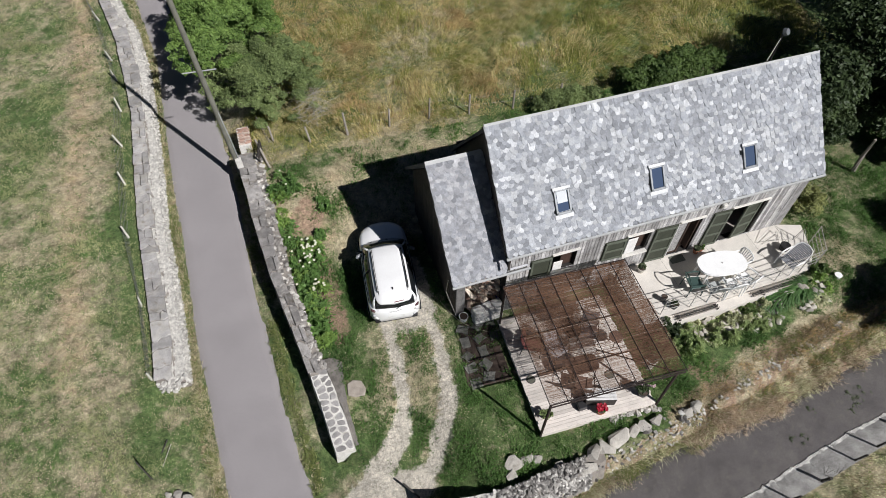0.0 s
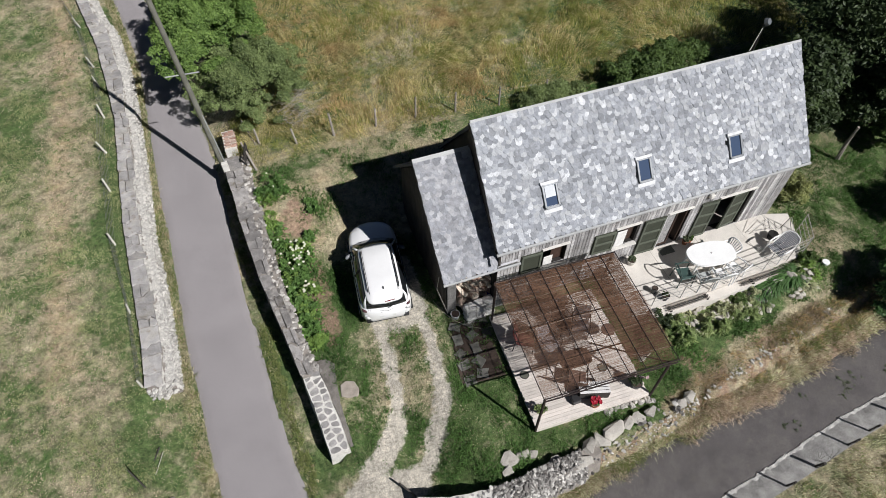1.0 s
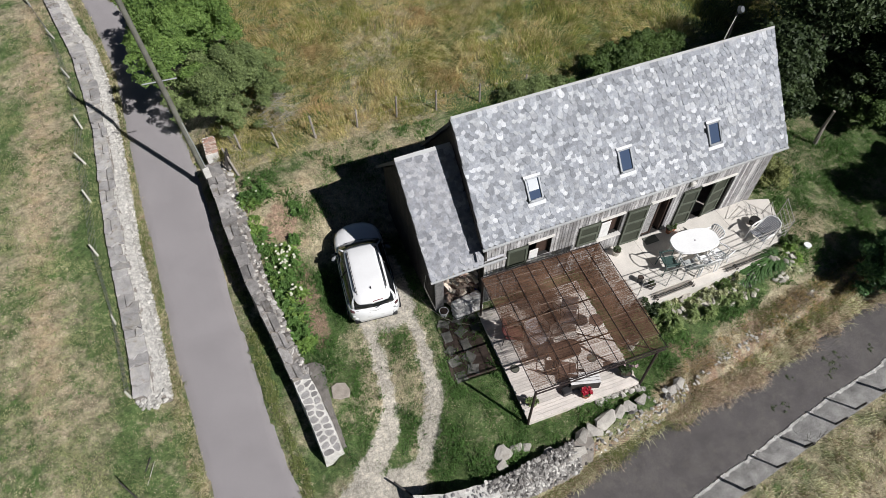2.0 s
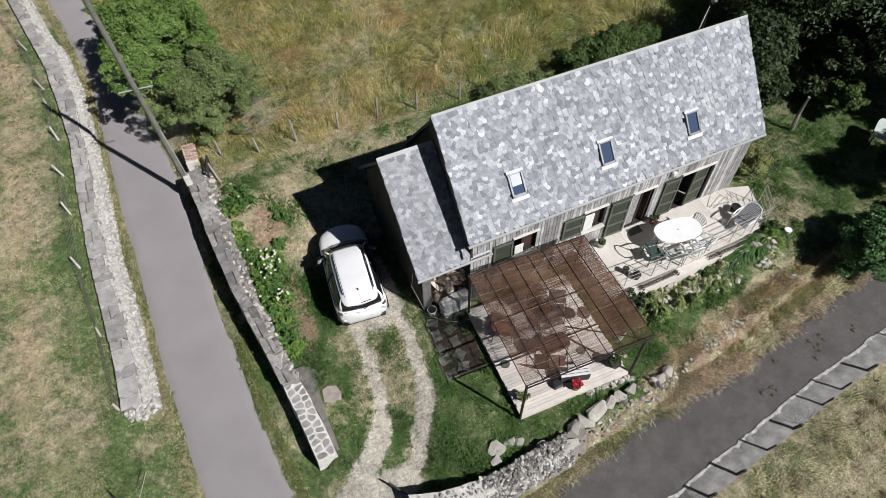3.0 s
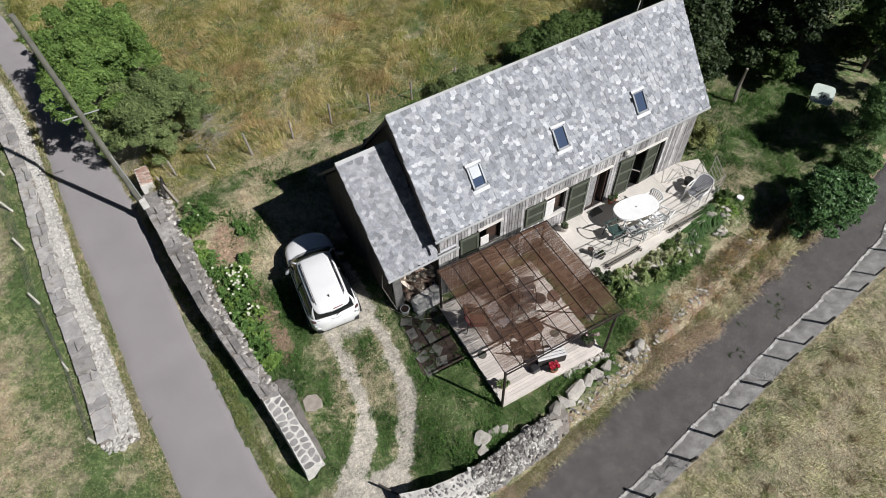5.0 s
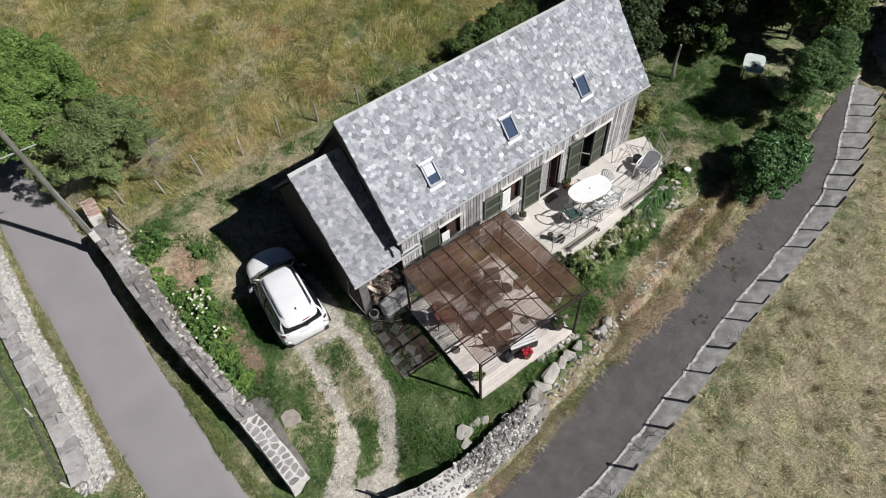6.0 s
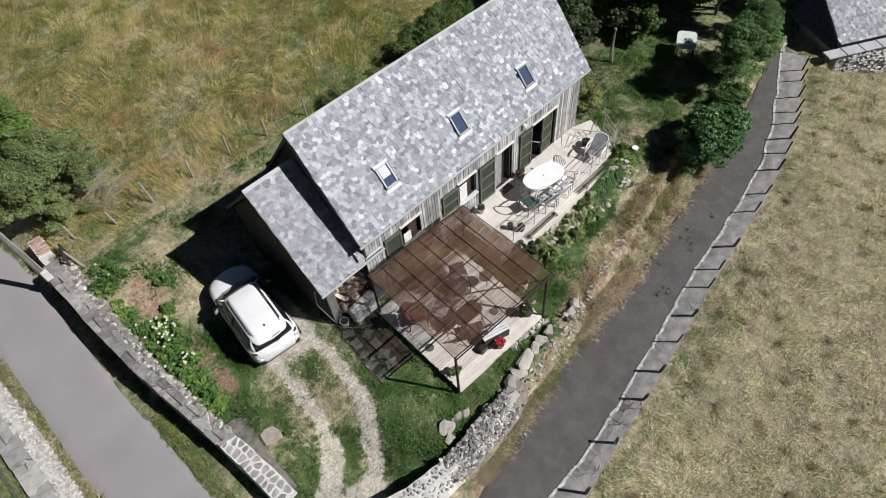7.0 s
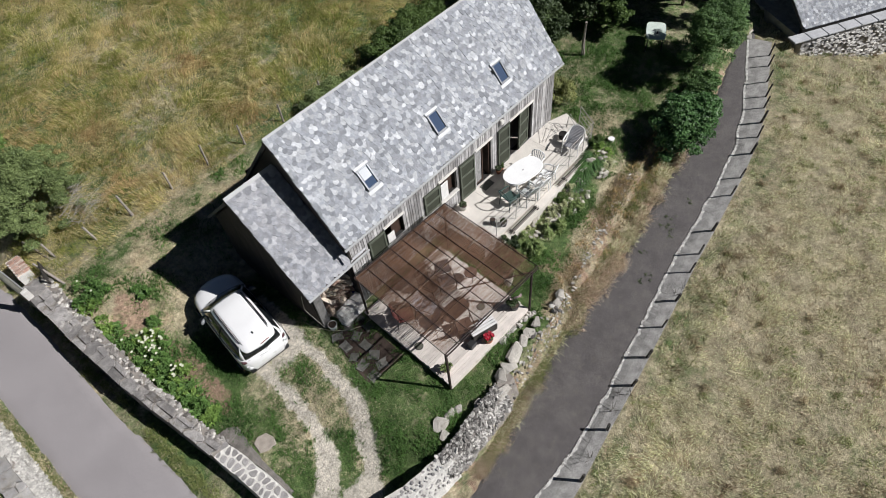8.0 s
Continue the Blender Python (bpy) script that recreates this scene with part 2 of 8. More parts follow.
def terrain(x, y):
    """Height of the ground."""
    x, y = np.asarray(x, float), np.asarray(y, float)
    up = smooth((y - 12.8) / 4.2)
    g = 1.1 * up + 0.03 * np.clip(y - 18, 0, 60)
    g = g + 0.5 * smooth((x - 13) / 3) * smooth((y - 5.6) / 1.4) * (1 - up)
    g = g - 0.78 * (1 - smooth((y - 4.2) / 4.4)) * (1 - smooth((x - 1.2) / 2.2))
    # bank down to the lower lane
    w = smooth((x - 9.4) / 1.6)
    top = (STONE_TOP(x) - 0.25) * (1 - w) + (6.1 + 0.02 * (x - 10)) * w
    foot = LANE2_L(x) + 0.1
    wide = np.maximum(0.3 * (1 - w) + (top - foot) * w, 0.25)
    t = smooth((top - y) / wide)
    z2 = lane2_z(x)
    z = g * (1 - t) + z2 * t
    # broken ledge half way down the bank
    le = LEDGE(x)
    upper = g + (z2 + 0.38 - g) * smooth((top - y) / np.maximum(top - le, 0.3)) ** 0.8
    lower = z2 + 0.05 + 0.33 * (1 - smooth((le - y) / 0.22)) + 0.06 * smooth((y - foot) / 0.5)
    z = np.where((w > 0) & (y < top), z * (1 - w) + w * np.where(y > le, upper, np.where(y > foot, lower, z2)), z)
    mid = RWALL_R(x) + 0.1
    z = np.where(y < mid, z2 + 0.12 - 0.01 * np.clip(mid - y, 0, 60), z)
    # upper lane
    z1 = lane1_z(y)
    gw = 0.5 * (GWALL_L(y) + GWALL_R(y))
    side = np.where(y > 19, smooth((x - LANE1_R(y)) / 1.5), np.where(y > 6.5, (x > gw) * 1.0, smooth((x - LANE1_R(y)) / 2.2)))
    lo = y < 3.2
    side = np.where(lo, 1.0, side)
    z = np.where(x < 3, z1 * (1 - side) + z * side, z)
    lw = 0.5 * (LWALL_L(y) + LWALL_R(y))
    rise = np.where(y > 10.4, (x < lw) * 0.42, 0.42 * smooth((LANE1_L(y) - 0.5 - x) / 1.6))
    z = z + np.where((x < LANE1_L(y)), rise + 0.015 * np.clip(lw - x, 0, 40), 0)
    # sunken court before the neighbouring building
    dn = (x - 26.45) * 0.818 + (y - 3.75) * 0.575
    al = (x - 26.45) * 0.575 - (y - 3.75) * 0.818
    z = z - 1.7 * smooth(dn / 0.35) * smooth((al + 0.1) / 0.3) * (dn < 9)
    return z


# ---- ground sheet ----
TRACK_L = [(1.5, 12.5), (1.45, 10.1), (1.42, 9.0), (1.34, 7.75), (1.0, 6.85), (0.36, 6.15), (-0.6, 5.5), (-1.6, 4.9)]
TRACK_R = [(2.95, 12.5), (2.95, 10.3), (2.85, 8.9), (2.65, 7.5), (2.2, 6.5), (1.6, 5.6), (0.8, 5.0), (-0.4, 4.3)]


def away(x, y, pts):
    """Distance from a broken line."""
    d = np.full(np.shape(x), 1e9)
    for (ax, ay), (bx, by) in zip(pts, pts[1:]):
        ux, uy = bx - ax, by - ay
        t = np.clip(((x - ax) * ux + (y - ay) * uy) / (ux * ux + uy * uy), 0, 1)
        d = np.minimum(d, np.hypot(x - ax - t * ux, y - ay - t * uy))
    return d


def patchy(x, y, s, seed):
    """Smooth random field between 0 and 1, from a few octaves of waves."""
    r = np.random.default_rng(seed)
    v = np.zeros(np.shape(x))
    for o in range(4):
        for _ in range(4):
            a = r.uniform(0, math.tau)
            k = s * 1.9 ** o * r.uniform(0.7, 1.3)
            v = v + np.sin(k * (x * math.cos(a) + y * math.sin(a)) + r.uniform(0, 9)) / 1.5 ** o
    return 0.5 + 0.5 * np.tanh(v * 0.42)


def cover(x, y):
    """What grows or lies on the ground: green, gravel, bare earth, tall growth."""
    n = patchy(x, y, 0.55, 3)
    n2 = patchy(x, y, 1.3, 5)
    green = 0.35 + 0.25 * n
    lw, gw = 0.5 * (LWALL_L(y) + LWALL_R(y)), 0.5 * (GWALL_L(y) + GWALL_R(y))
    top = np.where(x < 10, STONE_TOP(x) - 0.25, 6.0)
    left = x < LANE1_L(y)
    worn = np.exp(-((x + 8.3 - 0.03 * (y - 15)) / 0.75) ** 2) * smooth((y - 8.5) / 4)
    green = np.where(left, 0.6 + 0.25 * (n - 0.5) + 0.45 * (n2 - 0.5) - 0.32 * worn + 0.35 * np.exp(-((x - lw + 0.6) / 0.5) ** 2), green)
    field = (y > 17.0) & (x > LANE1_R(y))
    green = np.where(field, 0.52 + 0.26 * smooth((x - 6) / 9) + 0.5 * (n - 0.5) + 0.25 * (n2 - 0.5) - 0.12 * (1 - smooth((y - 17.2) / 3)) * (x < 9), green)
    yard = (~left) & (y <= 17.0) & (y > top) & (x > LANE1_R(y))
    green = np.where(yard, 0.85 + 0.5 * (n2 - 0.6) - 0.52 * smooth((y - 12.2) / 2.2) * (1 - smooth((x - 14) / 2)), green)
    lawn = yard & (x > 16.2)
    green = np.where(lawn, 0.62 + 0.3 * (n2 - 0.5) - 0.5 * np.exp(-((x - 17.0) ** 2 + (y - 7.6) ** 2) / 1.4), green)
    right = y < 0.5 * (LANE2_R(x) + RWALL_R(x))
    green = np.where(right, (0.5 + 0.5 * (n - 0.5)) * (1 - smooth((x + 6) / 9)) + smooth((x + 6) / 9) * (0.14 + 0.35 * (n - 0.5)) + 0.25 * np.exp(-((y - RWALL_R(x) + 0.5) / 0.6) ** 2), green)
    bank = (~right) & (y <= top) & (x > 2)
    green = np.where(bank, 0.36 + 0.6 * (n2 - 0.5), green)
    strip = (x > 8.6) & (x < 17.5) & (y > LANE2_L(x)) & (y < 7.3)
    green = np.where(strip, np.where(y > LEDGE(x), 0.95 * smooth((y - DRY_TOP(x) + 0.5 * (n2 - 0.5)) / 0.35) * (1 - 0.5 * smooth((x - 13.5) / 2)) + 0.05, 0.12 + 0.5 * (n2 - 0.5)), green)
    d = np.minimum(away(x, y, TRACK_L) - 0.02, away(x, y, TRACK_R))
    green = np.where(yard & (y < 11), green - 0.3 * smooth((0.85 - d) / 0.4) * (0.3 + patchy(x, y, 1.9, 44)), green)
    gravel = np.where((y < 13) & (x > -2), smooth((0.42 - d + 0.2 * (n2 - 0.5)) / 0.3), 0)
    wide = smooth((0.9 - np.hypot((x - 2.2) / 1.35, (y - 10.4) / 0.8)) / 0.25) + smooth((1.0 - np.hypot((x - 0.2) / 1.6, (y - 5.2) / 0.7)) / 0.3) * (y > 4)
    gravel = np.clip(np.maximum(gravel, wide * (0.75 + 0.3 * n2)), 0, 1)
    earth = smooth((1.05 - np.hypot((x + 0.05) / 0.42, (y - 12.0) / 2.3) + 0.35 * (n2 - 0.5)) / 0.3)
    earth = np.maximum(earth, smooth((1.0 - np.hypot((x + 0.2) / 0.75, (y - 15.3) / 0.75) + 0.5 * (n2 - 0.5)) / 0.3))
    earth = np.maximum(earth, smooth((1.0 - np.maximum(np.abs(x - 4.25) / 0.85, np.abs(y - 8.3) / 1.3) + 0.2 * (n2 - 0.5)) / 0.2) * 0.4)
    verge = np.exp(-((x - LANE1_L(y) + 0.15) / 0.3) ** 2) * 0.35 + np.exp(-((x - LANE1_R(y) - 0.1) / 0.2) ** 2) * 0.2
    earth = np.clip(np.maximum(earth * yard * (0.3 + 0.5 * n2), verge), 0, 1)
    tall = 0.35 * (patchy(x, y, 0.7, 31) - 0.3)
    for cx, cy, cr in ((2.7, 23.6, 1.8), (2.4, 20.6, 1.4), (2.0, 26.8, 1.6), (8.8, 24.5, 1.6), (8.4, 19.4, 1.4)):
        tall = np.maximum(tall, np.exp(-((x - cx) ** 2 + (y - cy) ** 2) / cr ** 2) * (0.55 + 0.9 * (n2 - 0.35)))
    tall = np.clip(np.where(y > 16.5, tall, 0.15 * n2 + 0.2 * smooth((y - 12.8) / 1.5) * (0.4 + n2)) * (x > -3), 0, 1)
    tall = np.where(left, np.clip(0.34 * worn + 0.15 * (n2 - 0.2), 0, 1), tall)
    tall = np.where(strip | bank, 0.3 * n2, tall)
    rough = (strip & (y < DRY_TOP(x))) | bank
    earth = np.where(rough, np.maximum(earth, 0.15 + 0.5 * patchy(x, y, 2.4, 41)), earth)
    groove = np.exp(-((y - LEDGE(x) + 0.12) / 0.13) ** 2) * (x > 9) * (x < 16.5)
    earth = np.maximum(earth, groove * 0.5 * n2)
    return np.clip(green, 0, 1), gravel, earth, tall


def spaced(lo, hi, step, far):
    core = np.arange(lo, hi + step / 2, step)
    grow = step * 1.16 ** np.arange(1, 80)
    out = np.cumsum(grow)
    out = out[out < far]
    return np.concatenate([lo - out[::-1], core, hi + out])


def ground_material():
    m = bpy.data.materials.new("grass_earth_and_gravel")
    m.use_nodes = True
    nt = m.node_tree
    N, L = nt.nodes.new, nt.links.new
    b = nt.nodes["Principled BSDF"]
    pos = N("ShaderNodeNewGeometry").outputs["Position"]
    at = N("ShaderNodeAttribute"); at.attribute_name = "cover"
    sep = N("ShaderNodeSeparateColor"); L(at.outputs["Color"], sep.inputs[0])

    def nz(scale, detail=6, rough=0.6):
        n = N("ShaderNodeTexNoise"); n.inputs["Scale"].default_value = scale
        n.inputs["Detail"].default_value = detail; n.inputs["Roughness"].default_value = rough
        L(pos, n.inputs["Vector"]); return n.outputs["Fac"]

    def rgb(c):
        n = N("ShaderNodeRGB"); n.outputs[0].default_value = (*c, 1); return n.outputs[0]

    def mixc(f, a, c):
        n = N("ShaderNodeMix"); n.data_type = "RGBA"
        L(f, n.inputs["Factor"]); L(a, n.inputs["A"]); L(c, n.inputs["B"]); return n.outputs["Result"]

    def rangev(v, a, c, lo=0.0, hi=1.0):
        n = N("ShaderNodeMapRange"); n.inputs["From Min"].default_value = a; n.inputs["From Max"].default_value = c
        n.inputs["To Min"].default_value = lo; n.inputs["To Max"].default_value = hi
        L(v, n.inputs["Value"]); return n.outputs[0]

    def math2(op, a, c):
        n = N("ShaderNodeMath"); n.operation = op
        for i, v in enumerate((a, c)):
            if isinstance(v, (int, float)): n.inputs[i].default_value = v
            else: L(v, n.inputs[i])
        return n.outputs[0]

    broken = math2("ADD", sep.outputs[0], rangev(nz(2.2, 8, 0.72), 0.3, 0.7, -0.42, 0.42))
    dry = mixc(rangev(nz(5.0), 0.35, 0.65), rgb((0.49, 0.43, 0.295)), rgb((0.34, 0.295, 0.195)))
    dry = mixc(rangev(math2("ADD", at.outputs["Alpha"], rangev(nz(1.6, 8, 0.7), 0.3, 0.7, -0.25, 0.25)), 0.15, 0.65), dry, rgb((0.44, 0.33, 0.205)))
    lush = mixc(rangev(nz(7.0), 0.35, 0.65), rgb((0.075, 0.125, 0.043)), rgb((0.145, 0.195, 0.076)))
    grass = mixc(rangev(broken, 0.25, 0.75), dry, lush)
    earth = mixc(rangev(nz(9.0), 0.3, 0.7), rgb((0.42, 0.29, 0.21)), rgb((0.29, 0.205, 0.145)))
    stones = mixc(rangev(nz(34.0, 3), 0.35, 0.65), rgb((0.65, 0.60, 0.515)), rgb((0.49, 0.45, 0.38)))
    e = rangev(math2("ADD", sep.outputs[2], rangev(nz(2.6, 9, 0.75), 0.3, 0.7, -0.6, 0.6)), 0.3, 0.7)
    gfac = rangev(math2("ADD", sep.outputs[1], rangev(nz(3.2, 10, 0.8), 0.3, 0.7, -0.62, 0.62)), 0.4, 0.75)
    c = mixc(gfac, mixc(e, grass, earth), stones)
    fine = math2("MULTIPLY", rangev(nz(34.0, 4, 0.7), 0.32, 0.68, 0.58, 1.4), math2("MULTIPLY", rangev(nz(11.0, 6, 0.75), 0.32, 0.68, 0.52, 1.4), math2("MULTIPLY", rangev(nz(2.7, 4, 0.6), 0.3, 0.7, 0.68, 1.25), rangev(nz(0.8, 3, 0.6), 0.3, 0.7, 0.85, 1.12))))
    sc = N("ShaderNodeVectorMath"); sc.operation = "SCALE"
    L(c, sc.inputs[0]); L(fine, sc.inputs["Scale"])
    L(sc.outputs[0], b.inputs["Base Color"])
    b.inputs["Roughness"].default_value = 0.95
    b.inputs["Specular IOR Level"].default_value = 0.15
    bp = N("ShaderNodeBump"); bp.inputs["Strength"].default_value = 0.8; bp.inputs["Distance"].default_value = 0.06
    L(math2("ADD", nz(30.0, 5, 0.7), math2("MULTIPLY", nz(8.0), 0.8)), bp.inputs["Height"])
    L(bp.outputs[0], b.inputs["Normal"])
    return m


def sheet(name, xs, ys, zf, material, shade=True):
    X, Y = np.meshgrid(xs, ys, indexing="ij")
    Z = zf(X, Y)
    n, k = len(xs), len(ys)
    v = np.stack([X, Y, Z], -1).reshape(-1, 3)
    i = np.arange(n * k).reshape(n, k)
    f = np.stack([i[:-1, :-1], i[1:, :-1], i[1:, 1:], i[:-1, 1:]], -1).reshape(-1, 4)
    return raw(name, v, f, material, smooth_faces=shade)


GROUND_MAT = ground_material()
gx, gy = spaced(-15, 33, 0.2, 1500), spaced(-8, 38, 0.2, 1500)
bumps = lambda x, y: 0.03 * (patchy(x, y, 1.1, 21) - 0.5) * (np.abs(x) < 60)


def in_lane(x, y):
    a = (x > LANE1_L(y)) & (x < LANE1_R(y))
    b = (y > LANE2_R(x)) & (y < LANE2_L(x)) & (x > -2)
    return a | b


ground = sheet("ground", gx, gy, lambda x, y: terrain(x, y) + np.where(in_lane(x, y), -0.03, bumps(x, y)), GROUND_MAT)
tagged(ground, "meadow and yard ground of green and dry grass with gravel wheel tracks", "ground", kind="structure")
X_, Y_ = np.meshgrid(gx, gy, indexing="ij")
cov = ground.data.color_attributes.new("cover", "FLOAT_COLOR", "POINT")
cov.data.foreach_set("color", np.stack(cover(X_, Y_), -1).reshape(-1).astype(np.float32))

# the two lanes, draped on the ground with worn edges
ASPHALT_A = mat("worn_grey_asphalt", (0.282, 0.262, 0.266), 0.9, 0.08, 0.7, 160, 0.22, 0.25, stain=(0.245, 0.228, 0.23), sscale=0.35)
ASPHALT_B = mat("dark_patched_asphalt", (0.102, 0.093, 0.092), 0.9, 0.12, 2.4, 120, 0.4, 0.4, second=(0.118, 0.108, 0.104), spread=0.5, stain=(0.14, 0.127, 0.113), sscale=4.5)


def lane(name, ts, left, right, zf, across, material, label, wobble=0.07, n=14):
    """A strip of road between two edges, slightly crowned, with ragged sides."""
    v, f = [], []
    for i, t in enumerate(ts):
        a = left(t) + wobble * (noise.noise((t * 1.7, 3.0, 0)) + 0.7 * noise.noise((t * 5.3, 9.0, 0)))
        b = right(t) + wobble * (noise.noise((t * 1.9, 31.0, 0)) + 0.7 * noise.noise((t * 5.9, 13.0, 0)))
        for k in range(n):
            s = k / (n - 1)
            p = a + (b - a) * s
            z = zf(t) + 0.012 + 0.02 * (1 - (2 * s - 1) ** 2) - (0.05 if k in (0, n - 1) else 0)
            v.append((p, t, z) if across == "x" else (t, p, z))
    for i in range(len(ts) - 1):
        for k in range(n - 1):
            q = (i * n + k, i * n + k + 1, (i + 1) * n + k + 1, (i + 1) * n + k)
            f.append(q if across == "x" else q[::-1])
    return tagged(raw(name, v, f, material, smooth_faces=True), label, "road", kind="structure")


lane("road_upper", np.arange(-30, 58, 0.15), LANE1_L, LANE1_R, lane1_z, "x", ASPHALT_A, "narrow lane of pale worn asphalt between stone walls")
lane("road_lower", np.arange(-1.4, 44, 0.15), lambda v: LANE2_R(v) - 0.3, LANE2_L, lane2_z, "y", ASPHALT_B, "narrow lane of dark patched asphalt with dusty edges", 0.1)

# ---------- the timber house ----------
HX0, HX1 = 5.28, 16.08            # main body
AX0 = 3.74                       # lean-to end
FY, BY = 9.62, 14.5               # front and back walls
RY, RZ = 11.94, 6.17              # ridge
EY, EZ = 9.5, 3.27               # front eave line, roof top
TZ = 0.62                         # terrace level
SL = (RZ - EZ) / (RY - EY)
ARY, AZ = 12.18, 5.0              # ridge of the lower roof
AEY, AEZ = 9.55, 2.42
ASL = (AZ - AEZ) / (ARY - AEY)

BOARD = mat("silvered_larch_boards", (0.375, 0.365, 0.36), 0.85, 0.28, 3.0, 40, 0.28, 0.3, piece=0.42, stain=(0.20, 0.17, 0.15), sscale=2.2)
GREY_BOARD = mat("dark_grey_corner_boards", (0.15, 0.145, 0.14), 0.85, 0.3, 9, 60, 0.3, 0.3)
# boards of gable and lean-to end, far darker than the silvered front
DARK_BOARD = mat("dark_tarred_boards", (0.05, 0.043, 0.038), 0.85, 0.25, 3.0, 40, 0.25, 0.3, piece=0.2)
SHEATH = mat("dark_sheathing", (0.03, 0.027, 0.025), 0.95, 0.2, 3, 30, 0.2, 0.1)
SLATE = mat("weathered_stone_slate", (0.252, 0.265, 0.29), 0.75, 0.16, 9, 70, 0.2, 0.35, piece=0.26, second=(0.49, 0.50, 0.517), spread=0.95, rare=2.5)
SLATE_J = mat("weathered_stone_slate_joined", (0.252, 0.265, 0.29), 0.75, 0.16, 9, 70, 0.2, 0.35, island=0.26, second=(0.49, 0.50, 0.517), spread=0.95, rare=2.5)
SLATE_OLD = mat("old_violet_grey_slate", (0.232, 0.24, 0.262), 0.75, 0.2, 7, 70, 0.22, 0.35, piece=0.22, second=(0.36, 0.36, 0.375), spread=0.95, rare=1.6)
SLATE_OLD_J = mat("old_violet_grey_slate_joined", (0.232, 0.24, 0.262), 0.75, 0.2, 7, 70, 0.22, 0.35, island=0.22, second=(0.36, 0.36, 0.375), spread=0.95, rare=1.6)
ZINC = mat("pale_zinc", (0.38, 0.385, 0.385), 0.65, 0.1, 2, 30, 0.08, 0.05, metal=0.15)
FELT = mat("roof_underlay", (0.09, 0.09, 0.095), 0.9, 0.15, 5, 40, 0.15, 0.1)
GREEN_PAINT = mat("dull_green_shutter_paint", (0.046, 0.052, 0.036), 0.7, 0.12, 3, 30, 0.12, 0.1)
GREEN_RAIL = mat("worn_green_rail_paint", (0.10, 0.112, 0.085), 0.7, 0.15, 3, 30, 0.15, 0.1)
TRIM_WHITE = mat("weathered_white_wood", (0.62, 0.6, 0.56), 0.7, 0.1, 4, 40, 0.1, 0.1)
INSIDE = mat("dim_room_plaster", (0.35, 0.32, 0.29), 0.9, 0.05, 2, 20, 0.05, 0)
NET = mat("grey_net_curtain", (0.30, 0.295, 0.29), 0.9, 0.3, 14, 60, 0.2, 0.2)
BROWN_WOOD = mat("brown_stained_wood", (0.06, 0.035, 0.026), 0.6, 0.2, 4, 40, 0.2, 0.15)
GLASS = bpy.data.materials.new("window_glass")
GLASS.use_nodes = True
gb = GLASS.node_tree.nodes["Principled BSDF"]
gb.inputs["Base Color"].default_value = (0.055, 0.08, 0.135, 1)
gb.inputs["Roughness"].default_value = 0.05
gb.inputs["Specular IOR Level"].default_value = 0.8

house = thing("house", "timber-clad house with silvered boards and a slate roof", "house", at=(0, 0, 0))

# openings in the front wall: x0, x1, z0, z1
OPENINGS = [(6.8, 7.62, 1.66, 2.54), (9.42, 10.24, 1.5, 2.44), (11.36, 12.2, TZ, 2.42), (13.32, 14.68, TZ, 2.45)]


def wall_with_holes(bm, x0, x1, z0, z1, y0, y1, holes):
    """A wall along x, y0 to y1 thick, with openings through it."""
    xs = sorted({x0, x1, *(h[0] for h in holes), *(h[1] for h in holes)})
    for a, b in zip(xs, xs[1:]):
        cuts = [(h[2], h[3]) for h in holes if h[0] <= a and h[1] >= b]
        z = z0
        for lo, hi in sorted(cuts):
            if lo > z:
                box(bm, a, b, y0, y1, z, lo)
            z = hi
        if z < z1:
            box(bm, a, b, y0, y1, z, z1)
    return bm


wall_front = part("wall", wall_with_holes(bmesh.new(), HX0, HX1, -0.2, EZ - 0.05, FY, FY + 0.2, OPENINGS), SHEATH, house, "front wall of vertical silvered boards")
part("wall", boxed(HX0, HX1, BY - 0.2, BY, -0.2, EZ + 0.1), SHEATH, house)


def gable(x0, x1, top, slope, y0, y1, ry):
    bm = bmesh.new()
    pts = [(y0, -0.3), (y1, -0.3), (y1, top - (y1 - ry) * slope - 0.14), (ry, top - 0.14), (y0, top - (ry - y0) * slope - 0.14)]
    a = [bm.verts.new((x0, y, z)) for y, z in pts]
    b = [bm.verts.new((x1, y, z)) for y, z in pts]
    bm.faces.new(a[::-1]); bm.faces.new(b)
    for i in range(5):
        bm.faces.new((a[i], a[(i + 1) % 5], b[(i + 1) % 5], b[i]))
    bmesh.ops.recalc_face_normals(bm, faces=bm.faces)
    return bm


wall_east = part("wall", gable(HX1 - 0.2, HX1, RZ, SL, FY + 0.21, BY - 0.21, RY), SHEATH, house, "gable wall clad in boards")
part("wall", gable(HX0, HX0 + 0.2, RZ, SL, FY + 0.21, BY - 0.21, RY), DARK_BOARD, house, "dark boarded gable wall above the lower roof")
wall_lean = part("wall", gable(AX0, AX0 + 0.2, AZ, ASL, FY + 0.36, BY - 0.21, ARY), SHEATH, house, "dark boarded end wall")
part("wall", boxed(AX0 + 0.21, HX0 - 0.01, FY + 1.3, FY + 1.45, -0.2, 2.9), DARK_BOARD, house, "back of the open wood store")
part("wall", boxed(AX0 + 0.21, HX0 - 0.01, BY - 0.2, BY, -0.2, 2.6), SHEATH, house)
part("corner_post", boxed(AX0, AX0 + 0.3, FY + 0.25, FY + 0.34, -0.1, 2.5, 0.01), GREY_BOARD, house, "boarded corner panel of the wood store")
